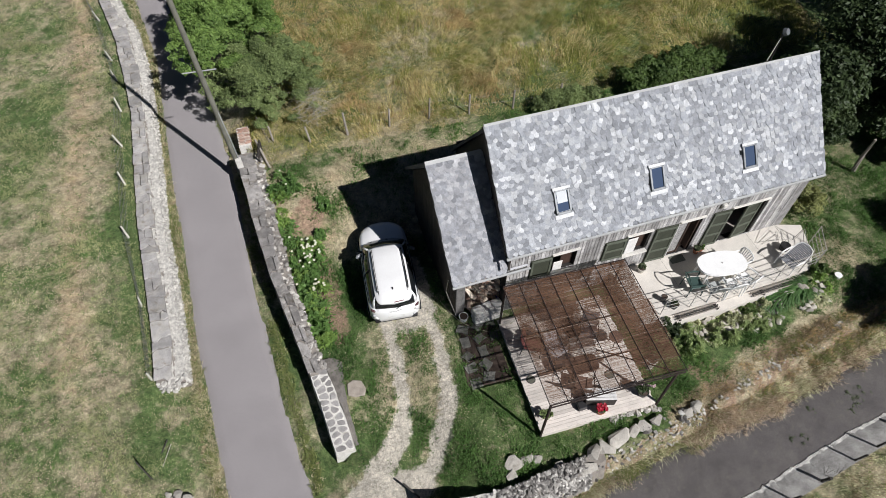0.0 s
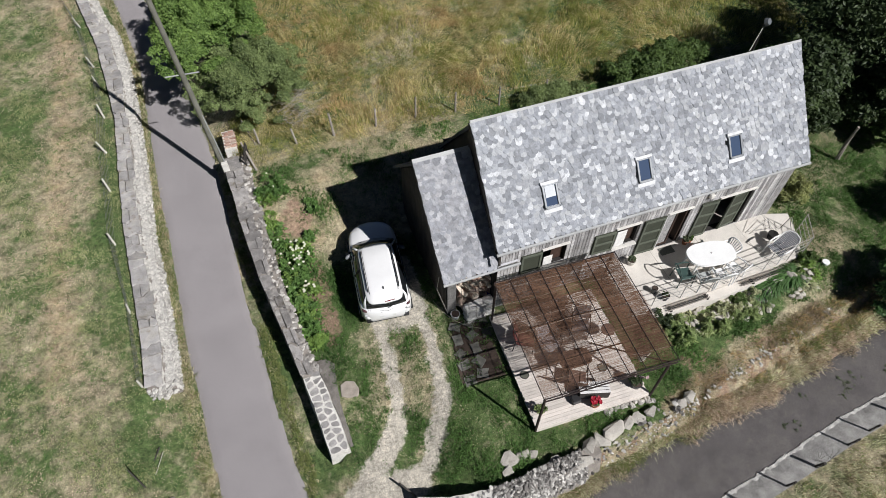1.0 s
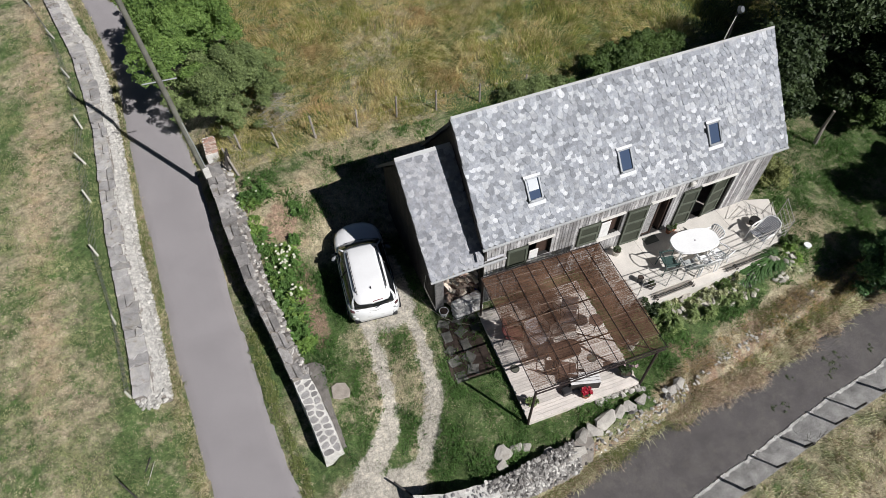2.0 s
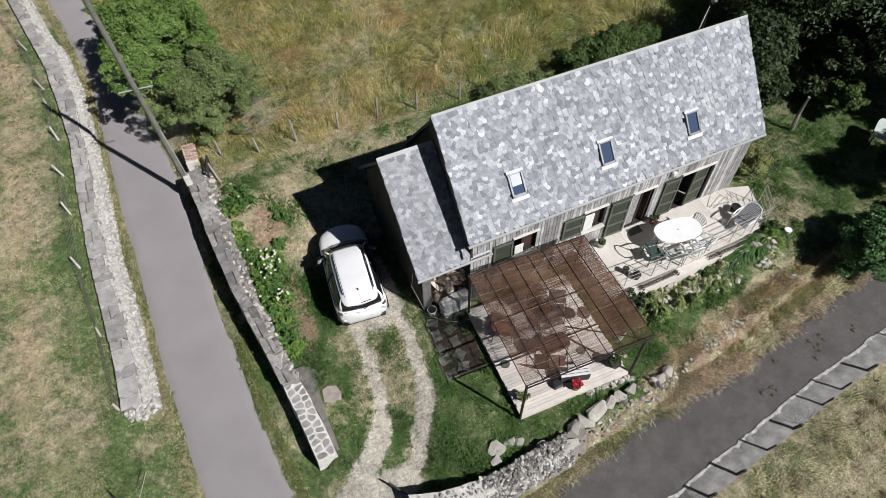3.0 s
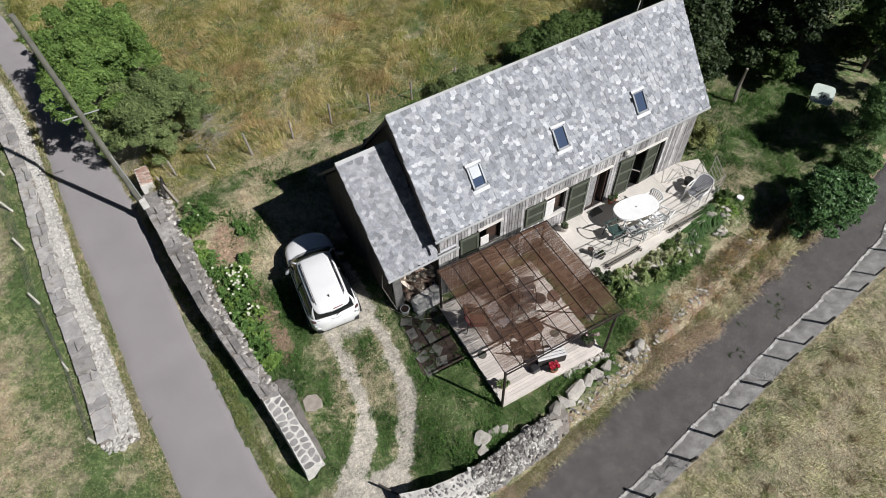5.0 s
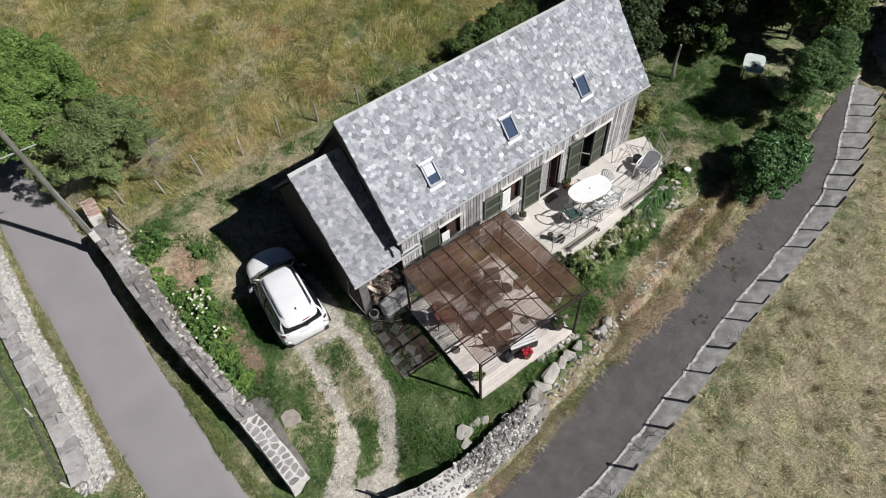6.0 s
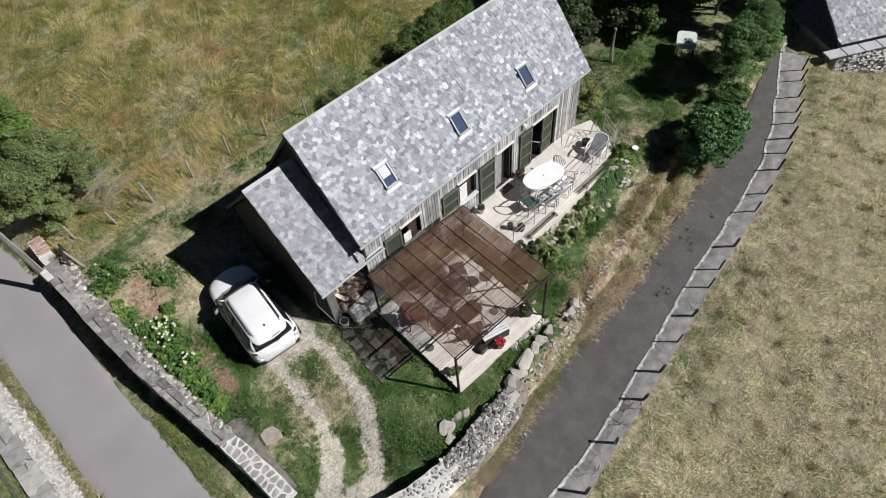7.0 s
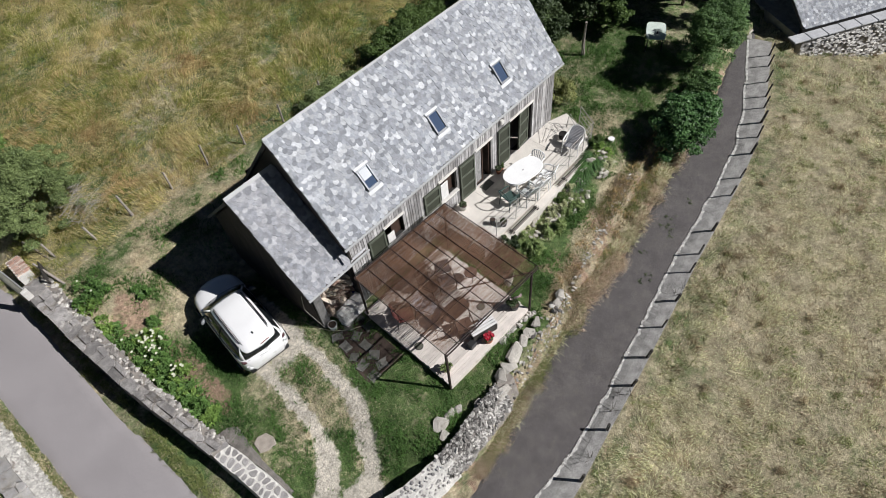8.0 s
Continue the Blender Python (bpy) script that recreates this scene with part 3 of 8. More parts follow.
# rooms behind the openings
part("floor_slab", boxed(HX0 + 0.2, HX1 - 0.2, FY + 0.2, BY - 0.2, TZ - 0.2, TZ - 0.01), INSIDE, house)
part("upper_floor", boxed(HX0 + 0.2, HX1 - 0.2, FY + 0.22, BY - 0.2, 2.95, 3.08), INSIDE, house)

# boards of the front and the gables
bd = finish(boxed(-0.5, 0.5, -0.5, 0.5, -0.5, 0.5), "board", BOARD)
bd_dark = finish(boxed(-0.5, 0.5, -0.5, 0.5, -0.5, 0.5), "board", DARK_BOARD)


def board(parent, x0, x1, y0, y1, z0, z1, me=None):
    return shared("board", me or bd, parent, Matrix.Translation(((x0 + x1) / 2, (y0 + y1) / 2, (z0 + z1) / 2)) @ Matrix.Diagonal((x1 - x0, y1 - y0, z1 - z0, 1)))


x = HX0
while x < HX1 - 0.03:
    w = rng.uniform(0.095, 0.135)
    xe = min(x + w, HX1)
    spans = [(-0.1, EZ - 0.13)]
    for o in OPENINGS:
        if o[0] - 0.02 < (x + xe) / 2 < o[1] + 0.02:
            spans = [(-0.1, o[2]), (o[3] + 0.06, EZ - 0.13)]
    for lo, hi in spans:
        if hi - lo > 0.05:
            board(wall_front, x + 0.008, xe - 0.008, FY - 0.025 - rng.uniform(0, 0.012), FY - 0.001, max(lo, -0.1), hi)
    x = xe
y = FY + 0.1
while y < BY - 0.1:
    w = rng.uniform(0.1, 0.14)
    ym = y + w / 2
    zt = RZ - abs(ym - RY) * SL - 0.2
    board(wall_east, HX1 + 0.001, HX1 + 0.026, y + 0.01, y + w - 0.01, 0.2, zt)
    zt = AZ - abs(ym - ARY) * ASL - 0.2
    if ym < FY + 0.36:
        y += w
        continue
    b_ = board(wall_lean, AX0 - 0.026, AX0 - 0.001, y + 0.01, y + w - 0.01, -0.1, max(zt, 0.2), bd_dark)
    y += w


# roofs: underlay slabs and round-ended slates
def slope_mesh(bm, x0, x1, ya, za, yb, zb, t=0.09):
    n = Vector((0, -(zb - za), yb - ya)).normalized() * t
    if n.z < 0:
        n = -n
    top = [(x0, ya, za), (x1, ya, za), (x1, yb, zb), (x0, yb, zb)]
    hi = [bm.verts.new(p) for p in top]
    lo = [bm.verts.new(Vector(p) - n) for p in top]
    bm.faces.new(hi); bm.faces.new(lo[::-1])
    for i in range(4):
        bm.faces.new((hi[i], lo[i], lo[(i + 1) % 4], hi[(i + 1) % 4]))
    bmesh.ops.recalc_face_normals(bm, faces=bm.faces)
    return bm


RX0, RX1 = 5.16, 16.32
ARX0 = 3.5
roof = part("roof", slope_mesh(bmesh.new(), RX0, RX1, EY, EZ, RY, RZ), FELT, house, "pitched roof of round-ended grey stone slates")
roof_back = part("roof_back", slope_mesh(bmesh.new(), RX0, RX1, 14.72, RZ - (14.72 - RY) * SL, RY, RZ), FELT, house)
roof_low = part("roof", slope_mesh(bmesh.new(), ARX0, HX0 - 0.0, AEY, AEZ, ARY, AZ), FELT, house, "lower roof of round-ended grey stone slates")
part("roof_back", slope_mesh(bmesh.new(), ARX0, HX0 - 0.0, 14.72, AZ - (14.72 - ARY) * ASL, ARY, AZ), FELT, house)
# the strip of lower roof in front of the main body
part("eave_strip", slope_mesh(bmesh.new(), HX0, 5.95, AEY, AEZ, 9.6, AEZ + (9.6 - AEY) * ASL, 0.05), SLATE_OLD, house)


def slate_outline(w, h, k):
    """A slate with a rounded lower end."""
    pts = [(w / 2, h), (-w / 2, h)]
    n = 7
    for i in range(n + 1):
        a = math.pi + math.pi * i / n
        pts.append((w / 2 * math.cos(a) * (1 if 0 < i < n else 1), 0.42 * w + 0.42 * w * math.sin(a) + k * 0.01 * math.sin(i * 2.1 + k)))
    return pts


slate_meshes = [finish(prism(bmesh.new(), slate_outline(1.0, 1.5, k), 0, 0.055), "slate", SLATE) for k in range(5)]
old_slates = [finish(prism(bmesh.new(), slate_outline(1.0, 1.5, k), 0, 0.055), "slate", SLATE_OLD) for k in range(5)]
SLATE_SHAPES = [as_arrays(prism(bmesh.new(), slate_outline(1.0, 1.5, k), 0, 0.055)) for k in range(5)]


def joined_slates(mats, material, parent):
    """Many slates as one mesh."""
    V, F, n = [], [], 0
    for m in mats:
        v, f = rng.choice(SLATE_SHAPES)
        a = np.array(m)
        V.append(v @ a[:3, :3].T + a[:3, 3])
        F.append(f + n)
        n += len(v)
    if V:
        tagged(mesh_np("slate_rest", np.concatenate(V), np.concatenate(F), material, parent), kind="stuff")


def lay_slates(parent, x0, x1, ya, za, yb, zb, parts_to, holes, meshes, rest):
    """Courses of slates up a slope; those before parts_to are parts, the rest one joined mesh."""
    run = math.hypot(yb - ya, zb - za)
    ang = math.atan2(zb - za, yb - ya)
    base = Matrix.Translation((0, ya, za)) @ Matrix.Rotation(ang, 4, "X")
    step, row, count = 0.112, 0, 0
    far = []
    s = -0.06
    while s < run - 0.09:
        x = x0 - 0.087 * (row % 2) + rng.uniform(-0.02, 0.0)
        while x < x1 - 0.04:
            w = rng.uniform(0.152, 0.196)
            xc = x + w / 2
            x += w * 0.97
            lo, hi = max(xc - w / 2, x0 - 0.01), min(xc + w / 2, x1 + 0.01)
            if hi - lo < 0.07:
                continue
            xc, w = (lo + hi) / 2, hi - lo
            if any(h[0] < xc < h[1] and h[2] < s + 0.12 < h[3] for h in holes):
                continue
            m = base @ Matrix.Translation((xc, s + rng.uniform(-0.016, 0.016), 0.04)) @ Matrix.Rotation(radians(-5.5 + rng.uniform(-2.2, 1.6)), 4, "X") @ \
                Matrix.Rotation(radians(rng.uniform(-5, 5)), 4, "Z") @ Matrix.Rotation(radians(rng.uniform(-2.6, 2.6)), 4, "Y") @ Matrix.Diagonal((w * 1.03, min(0.19, (run + 0.03 - s) / 1.5), rng.uniform(0.35, 0.7), 1))
            if xc < parts_to and count < 290:
                shared("slate", rng.choice(meshes), parent, m)
                count += 1
            else:
                far.append(m)
        s += step
        row += 1
    joined_slates(far, rest, parent)


# skylights: centre x, distance up the slope
SKY = [(7.09, 1.22), (10.24, 1.2), (13.52, 1.15)]
holes = [(cx - 0.3, cx + 0.3, s - 0.42, s + 0.34) for cx, s in SKY]
lay_slates(roof, RX0, RX1, EY, EZ, RY, RZ, 9.4, holes, slate_meshes, SLATE_J)
lay_slates(roof_low, ARX0, HX0 - 0.02, AEY, AEZ, ARY, AZ, 99, [], old_slates, SLATE_OLD_J)

ANG = math.atan2(RZ - EZ, RY - EY)
SKY_METAL = mat("pale_lead_flashing", (0.6, 0.61, 0.62), 0.7, 0.12, 4, 30, 0.08, 0.05, metal=0.1)
FRAME_GREY = mat("grey_window_cladding", (0.2, 0.21, 0.22), 0.4, 0.08, 4, 30, 0.05, 0.05, metal=0.5)
BLIND = mat("pale_roller_blind", (0.56, 0.585, 0.61), 0.8, 0.06, 3, 30, 0.05, 0.05)
for i, (cx, s) in enumerate(SKY):
    w = part("skylight", boxed(-0.33, 0.33, -0.56, 0.56, -0.02, 0.03), FRAME_GREY, house, "roof window with grey cladding" + (" and a white blind half drawn" if i == 0 else ""))
    w.matrix_local = Matrix.Translation((cx, EY, EZ)) @ Matrix.Rotation(ANG, 4, "X") @ Matrix.Translation((0, s, 0.03)) @ Matrix.Diagonal((0.8, 0.74, 1, 1))
    for nm, a in (("frame_side", (-0.31, -0.23, -0.5, 0.5)), ("frame_side", (0.23, 0.31, -0.5, 0.5)), ("frame_top", (-0.33, 0.33, 0.42, 0.56)), ("frame_bottom", (-0.31, 0.31, -0.5, -0.41))):
        part(nm, boxed(*a, 0.03, 0.085, 0.008), FRAME_GREY, w)
    part("apron", boxed(-0.37, 0.37, -0.68, -0.53, 0.035, 0.05), SKY_METAL, w, "pale lead apron")
    part("hood", boxed(-0.35, 0.35, 0.49, 0.6, 0.086, 0.1), SKY_METAL, w, "pale metal hood")
    part("pane", boxed(-0.229, 0.229, -0.409, 0.419, 0.04, 0.05), GLASS, w)
    if i == 0:
        part("blind", boxed(-0.2, 0.2, -0.05, 0.41, 0.052, 0.056), BLIND, w, "white blind")

# ridges, verges, gutters
part("ridge_cap", slope_mesh(slope_mesh(bmesh.new(), RX0 - 0.02, RX1 + 0.02, RY - 0.04, RZ - 0.04 * SL + 0.1, RY + 0.005, RZ + 0.11, 0.03), RX0 - 0.02, RX1 + 0.02, RY + 0.04, RZ - 0.04 * SL + 0.1, RY - 0.005, RZ + 0.11, 0.03), ZINC, house, "pale zinc ridge capping")
part("ridge_cap", slope_mesh(bmesh.new(), ARX0 - 0.02, HX0 - 0.05, ARY - 0.07, AZ - 0.07 * ASL + 0.1, ARY + 0.02, AZ + 0.11, 0.03), ZINC, house, "pale zinc capping")
part("fascia", boxed(RX0, RX1, EY - 0.03, EY - 0.005, EZ - 0.16, EZ - 0.02), TRIM_WHITE, house, "pale eaves board")
part("gutter", tube(bmesh.new(), [(RX0 - 0.05, EY - 0.08, EZ - 0.06), (RX1 + 0.03, EY - 0.08, EZ - 0.06)], 0.05, 8), ZINC, house, "zinc gutter")
part("gutter", tube(bmesh.new(), [(ARX0 - 0.03, AEY - 0.07, AEZ - 0.05), (5.98, AEY - 0.07, AEZ - 0.05)], 0.045, 8), ZINC, house, "zinc gutter")
part("verge_board", slope_mesh(bmesh.new(), RX0 - 0.025, RX0 - 0.002, EY, EZ + 0.02, RY, RZ + 0.02, 0.16), DARK_BOARD, house)
part("verge_board", slope_mesh(bmesh.new(), RX1 + 0.002, RX1 + 0.025, EY, EZ + 0.02, RY, RZ + 0.02, 0.16), ZINC, house)
part("verge_board", slope_mesh(bmesh.new(), ARX0 - 0.025, ARX0 - 0.002, AEY, AEZ + 0.02, ARY, AZ + 0.02, 0.16), DARK_BOARD, house)
part("downpipe", tube(bmesh.new(), [(5.22, EY - 0.08, EZ - 0.08), (5.2, EY - 0.1, EZ - 0.25), (5.16, EY - 0.2, EZ - 0.42)], 0.04, 8), DARK_BOARD, house, "dark spout over the lower roof")

# lintels, reveals, doors, shutters
for o in OPENINGS:
    part("lintel", boxed(o[0] - 0.06, o[1] + 0.06, FY - 0.1, FY - 0.0, o[3] + 0.005, o[3] + 0.06, 0.01), TRIM_WHITE, house, "white lintel board")
for o in OPENINGS[:2]:
    part("sill", boxed(o[0] - 0.05, o[1] + 0.05, FY - 0.16, FY + 0.2, o[2] - 0.05, o[2] - 0.002, 0.01), TRIM_WHITE, house, "white window sill")


def leaf(x0, x1, z0, z1, hinge, angle, label, rails=3):
    """A boarded shutter or door leaf, opened flat or part way from its hinge."""
    w = x1 - x0
    sgn = 1
    lf = part("shutter", boxed(0, w, -0.02, 0.02, 0, z1 - z0, 0.004), GREEN_PAINT, house, label)
    for i in range(rails):
        z = (z1 - z0) * (0.05 + 0.9 * i / (rails - 1)) if rails > 1 else 0.5
        part("rail", boxed(0.02, w - 0.02, -0.045, -0.021, z - 0.05, z + 0.04, 0.004), GREEN_RAIL, lf)
    for xx in (0.02, w - 0.09):
        part("stile", boxed(xx, xx + 0.07, -0.042, -0.0215, 0.06, z1 - z0 - 0.06, 0.004), GREEN_RAIL, lf)
    lf.matrix_local = Matrix.Translation((hinge, FY - 0.05, z0)) @ Matrix.Rotation(radians(angle), 4, "Z")
    return lf


leaf(0, 0.72, 1.66, 2.54, 6.04, -2, "dull green shutter folded back on the boards", 2)
leaf(0, 0.78, 1.5, 2.44, 8.6, -2, "dull green boarded shutter folded back", 3)
leaf(0, 0.8, TZ + 0.02, 2.44, 10.43, -2, "dull green boarded door shutter folded back", 4)
leaf(0, 0.68, TZ + 0.02, 2.46, 12.58, -2, "dull green boarded door shutter folded back", 4)
leaf(0, 0.74, TZ + 0.02, 2.46, 13.84, 8, "dull green door shutter standing ajar", 4)
part("door_leaf", boxed(0, 0.04, 0, 0.62, 0, 1.8, 0.005), BROWN_WOOD, house, "brown door standing open into the room").matrix_local = Matrix.Translation((12.13, FY + 0.03, TZ + 0.02))
part("inner_frame", boxed(11.74, 11.79, FY + 0.02, FY + 0.12, TZ, 2.41), BROWN_WOOD, house)
part("net_curtain", boxed(11.38, 11.735, FY + 0.05, FY + 0.07, TZ + 0.03, 2.4), NET, house, "grey net curtain behind the closed half of the door")
for zz in (TZ + 0.03, 2.33):
    part("glazing_bar", boxed(11.38, 11.735, FY + 0.035, FY + 0.049, zz, zz + 0.06), BROWN_WOOD, house)
CLOTH = mat("white_window_cloth", (0.72, 0.71, 0.69), 0.9, 0.08, 8, 50, 0.1, 0.2)
for x0, x1, z0, z1 in ((6.84, 7.16, 1.68, 2.16), (9.45, 9.82, 1.52, 2.28)):
    part("hung_cloth", boxed(x0, x1, FY - 0.06, FY - 0.03, z0, z1, 0.012), CLOTH, house, "white cloth hung in the window")
part("inner_frame", boxed(13.31, 13.35, FY + 0.02, FY + 0.12, TZ, 2.47), BROWN_WOOD, house)
part("wall_lamp", boxed(12.68, 12.86, FY - 0.16, FY - 0.03, 2.72, 2.9, 0.03), TRIM_WHITE, house, "white wall lamp above the doors")
for o in OPENINGS[:2]:
    part("casement", boxed(o[0] + 0.38, o[1] - 0.02, FY + 0.12, FY + 0.15, o[2] + 0.02, o[3] - 0.02, 0.005), BROWN_WOOD, house, "brown window casement")

# ---------- stone walls along the lanes ----------
CAP = mat("grey_lichened_capstone", (0.37, 0.355, 0.345), 0.9, 0.2, 3.5, 50, 0.2, 0.5, piece=0.22, second=(0.40, 0.38, 0.35), spread=0.4, stain=(0.2, 0.155, 0.105), sscale=3)
GARDEN_CAP = mat("dark_weathered_capstone", (0.275, 0.26, 0.25), 0.9, 0.3, 3.5, 45, 0.3, 0.7, piece=0.35, second=(0.40, 0.375, 0.35), spread=0.3, stain=(0.12, 0.095, 0.06), sscale=2.2)
RUBBLE = mat("pale_limewashed_rubble", (0.43, 0.41, 0.375), 0.95, 0.25, 6, 60, 0.25, 0.6, island=0.3, stain=(0.30, 0.27, 0.23), sscale=5)
LIME = mat("limewashed_broken_stone", (0.51, 0.49, 0.455), 0.95, 0.22, 6, 60, 0.25, 0.6, island=0.28, stain=(0.36, 0.33, 0.29), sscale=4)
LIME_MORTAR = mat("broken_limewash", (0.52, 0.50, 0.465), 0.95, 0.3, 7, 45, 0.35, 0.9, stain=(0.27, 0.245, 0.21), sscale=6)
MORTAR = mat("pale_lime_mortar", (0.64, 0.62, 0.58), 0.95, 0.16, 4, 70, 0.2, 0.5, stain=(0.34, 0.31, 0.27), sscale=3)
MORTAR_DARK = mat("weathered_mortar", (0.25, 0.225, 0.20), 0.95, 0.2, 4, 70, 0.25, 0.5)
STONE_J = mat("brown_grey_fieldstone_joined", (0.17, 0.155, 0.142), 0.9, 0.25, 7, 60, 0.3, 0.6, island=0.4, second=(0.52, 0.495, 0.46), spread=0.95)
SET_STONE = mat("grey_set_stone", (0.33, 0.315, 0.305), 0.9, 0.2, 5, 60, 0.22, 0.4, piece=0.3)
WALL_CHIP = mat("broken_wall_stone", (0.13, 0.12, 0.112), 0.9, 0.25, 7, 60, 0.3, 0.6, island=0.4, second=(0.55, 0.53, 0.495), spread=0.95, rare=1.2)
BIG_STONE = mat("pale_grey_boulder", (0.41, 0.385, 0.345), 0.9, 0.2, 3, 45, 0.22, 0.6, piece=0.15, stain=(0.22, 0.20, 0.17), sscale=3)
CONCRETE = mat("rough_grey_concrete", (0.345, 0.335, 0.32), 0.95, 0.28, 3.4, 42, 0.36, 0.45, stain=(0.21, 0.205, 0.19), sscale=2.4)
POST_WOOD = mat("grey_weathered_post", (0.28, 0.25, 0.22), 0.9, 0.2, 6, 60, 0.2, 0.4, piece=0.2)
DARK_POST = mat("dark_creosoted_post", (0.045, 0.04, 0.036), 0.85, 0.2, 6, 60, 0.2, 0.3)
WIRE = mat("galvanised_wire", (0.35, 0.35, 0.35), 0.5, 0.1, 5, 50, 0.1, 0.0, metal=0.8)


def worn(seed, n, flat, level):
    """A broken stone with its faces weathered uneven."""
    bm = chipped(seed, n, flat, level)
    bmesh.ops.subdivide_edges(bm, edges=bm.edges, cuts=2, use_grid_fill=True)
    bmesh.ops.smooth_vert(bm, verts=bm.verts, factor=0.12, use_axis_x=True, use_axis_y=True, use_axis_z=True)
    for v in bm.verts:
        v.co += noise.noise_vector(v.co * 5 + Vector((seed, 0, 0))) * 0.035 + noise.noise_vector(v.co * 13 + Vector((0, seed, 0))) * 0.015
    return bm


fine_rocks = [finish(worn(k + 20, 15, 0.8, 0.3), "stone", BIG_STONE) for k in range(7)]


def sweep(bm, ts, section):
    """A body through cross-sections; section(t) gives a ring of points."""
    rings = [[bm.verts.new(p) for p in section(t)] for t in ts]
    n = len(rings[0])
    for a, b in zip(rings, rings[1:]):
        for k in range(n):
            bm.faces.new((a[k], a[(k + 1) % n], b[(k + 1) % n], b[k]))
    bm.faces.new(rings[0][::-1]); bm.faces.new(rings[-1])
    bmesh.ops.recalc_face_normals(bm, faces=bm.faces)
    return bm


def jit(p, a, s=3.0):
    v = noise.noise_vector(Vector(p) * s)
    return (p[0] + v.x * a, p[1] + v.y * a, p[2] + v.z * a)


def slab_mesh(k):
    """A flat capstone with an uneven outline, of unit size."""
    r = random.Random(k)
    pts = []
    for i in range(12):
        a = (i + 0.5) / 12 * math.tau
        c, s = math.cos(a), math.sin(a)
        q = 0.5 / max(abs(c), abs(s)) * (1.0 + r.uniform(-0.2, 0.05))
        pts.append((c * q, s * q))
    bm = prism(bmesh.new(), pts, -0.5, 0.5)
    top = [v for v in bm.verts if v.co.z > 0]
    for v in top:
        v.co.x *= 0.95; v.co.y *= 0.95
        v.co.z += r.uniform(-0.06, 0.06)
    return finish(bm, "capstone", CAP)


slabs = [slab_mesh(k) for k in range(6)]


def set_stones(parent, length, width, step, gap, place, material, seed, keep=1.0):
    """Irregular flush stones in mortar: shrunken cells of a scattered lattice; place(u, v) gives each one's matrix."""
    r = random.Random(seed)
    nu, nv = max(1, round(length / step)), max(1, round(width / step))
    pts = [((i + 0.5 + (0.25 if k % 2 else -0.25) + r.uniform(-0.3, 0.3)) * length / nu, (k + 0.5 + r.uniform(-0.27, 0.27)) * width / nv) for i in range(nu) for k in range(nv)]
    for u, v in pts:
        if r.random() > keep:
            continue
        poly = [(max(0, u - step), max(0, v - step)), (min(length, u + step), max(0, v - step)), (min(length, u + step), min(width, v + step)), (max(0, u - step), min(width, v + step))]
        for a, b in pts:
            dx, dy = a - u, b - v
            d = math.hypot(dx, dy)
            if 0 < d < 2.5 * step:
                far = d / 2 - gap * r.uniform(0.35, 0.8)
                side = [(p[0] - u) * dx / d + (p[1] - v) * dy / d - far for p in poly]
                cut = []
                for (p, sp), (q, sq) in zip(zip(poly, side), zip(poly[1:] + poly[:1], side[1:] + side[:1])):
                    if sp <= 0:
                        cut.append(p)
                    if sp * sq < 0:
                        f = sp / (sp - sq)
                        cut.append((p[0] + (q[0] - p[0]) * f, p[1] + (q[1] - p[1]) * f))
                poly = cut
        if len(poly) < 3:
            continue
        soft = []
        for p, q in zip(poly, poly[1:] + poly[:1]):
            f = r.uniform(0.18, 0.3)
            soft += [(p[0] + (q[0] - p[0]) * f - u, p[1] + (q[1] - p[1]) * f - v), (q[0] + (p[0] - q[0]) * f - u, q[1] + (p[1] - q[1]) * f - v)]
        bm = prism(bmesh.new(), soft, -0.03, 0.012)
        for w in bm.verts:
            if w.co.z > 0:
                w.co.x *= 0.93; w.co.y *= 0.93
                w.co.z += r.uniform(-0.006, 0.006)
        shared("stone", finish(bm, "stone", material), parent, place(u, v))


# wall between meadow and upper lane
lwall = thing("stone_wall", "low dry-stone wall with grey capstones and a pale rubble face along the lane", "wall", kind="structure")


def lwall_ring(y):
    a, b, z = LWALL_L(y), LWALL_R(y), lane1_z(y)
    return [jit(p, 0.035) for p in ((a, y, z - 0.2), (a, y, z + 0.54), (b, y, z + 0.55), (b + 0.26, y, z + 0.4), (b + 0.4, y, z - 0.15))]


part("core", sweep(bmesh.new(), np.arange(10.35, 37, 0.25), lwall_ring), MORTAR_DARK, lwall)
part("lime_strip", sweep(bmesh.new(), np.arange(10.4, 37, 0.12), lambda y: [jit(p, 0.03, 6.0) for p in ((LWALL_R(y) - 0.1, y, lane1_z(y) + 0.5), (LWALL_R(y) - 0.1, y, lane1_z(y) + 0.575), (LWALL_R(y) + 0.26, y, lane1_z(y) + 0.47), (LWALL_R(y) + 0.42, y, lane1_z(y) - 0.1))]), LIME_MORTAR, lwall, "pale broken limewash along the wall")
qw = random.Random(23)


def jagged(y):
    """A broken joint across the wall: offsets along it at five places."""
    return [y + qw.uniform(-0.09, 0.09) for _ in range(5)]


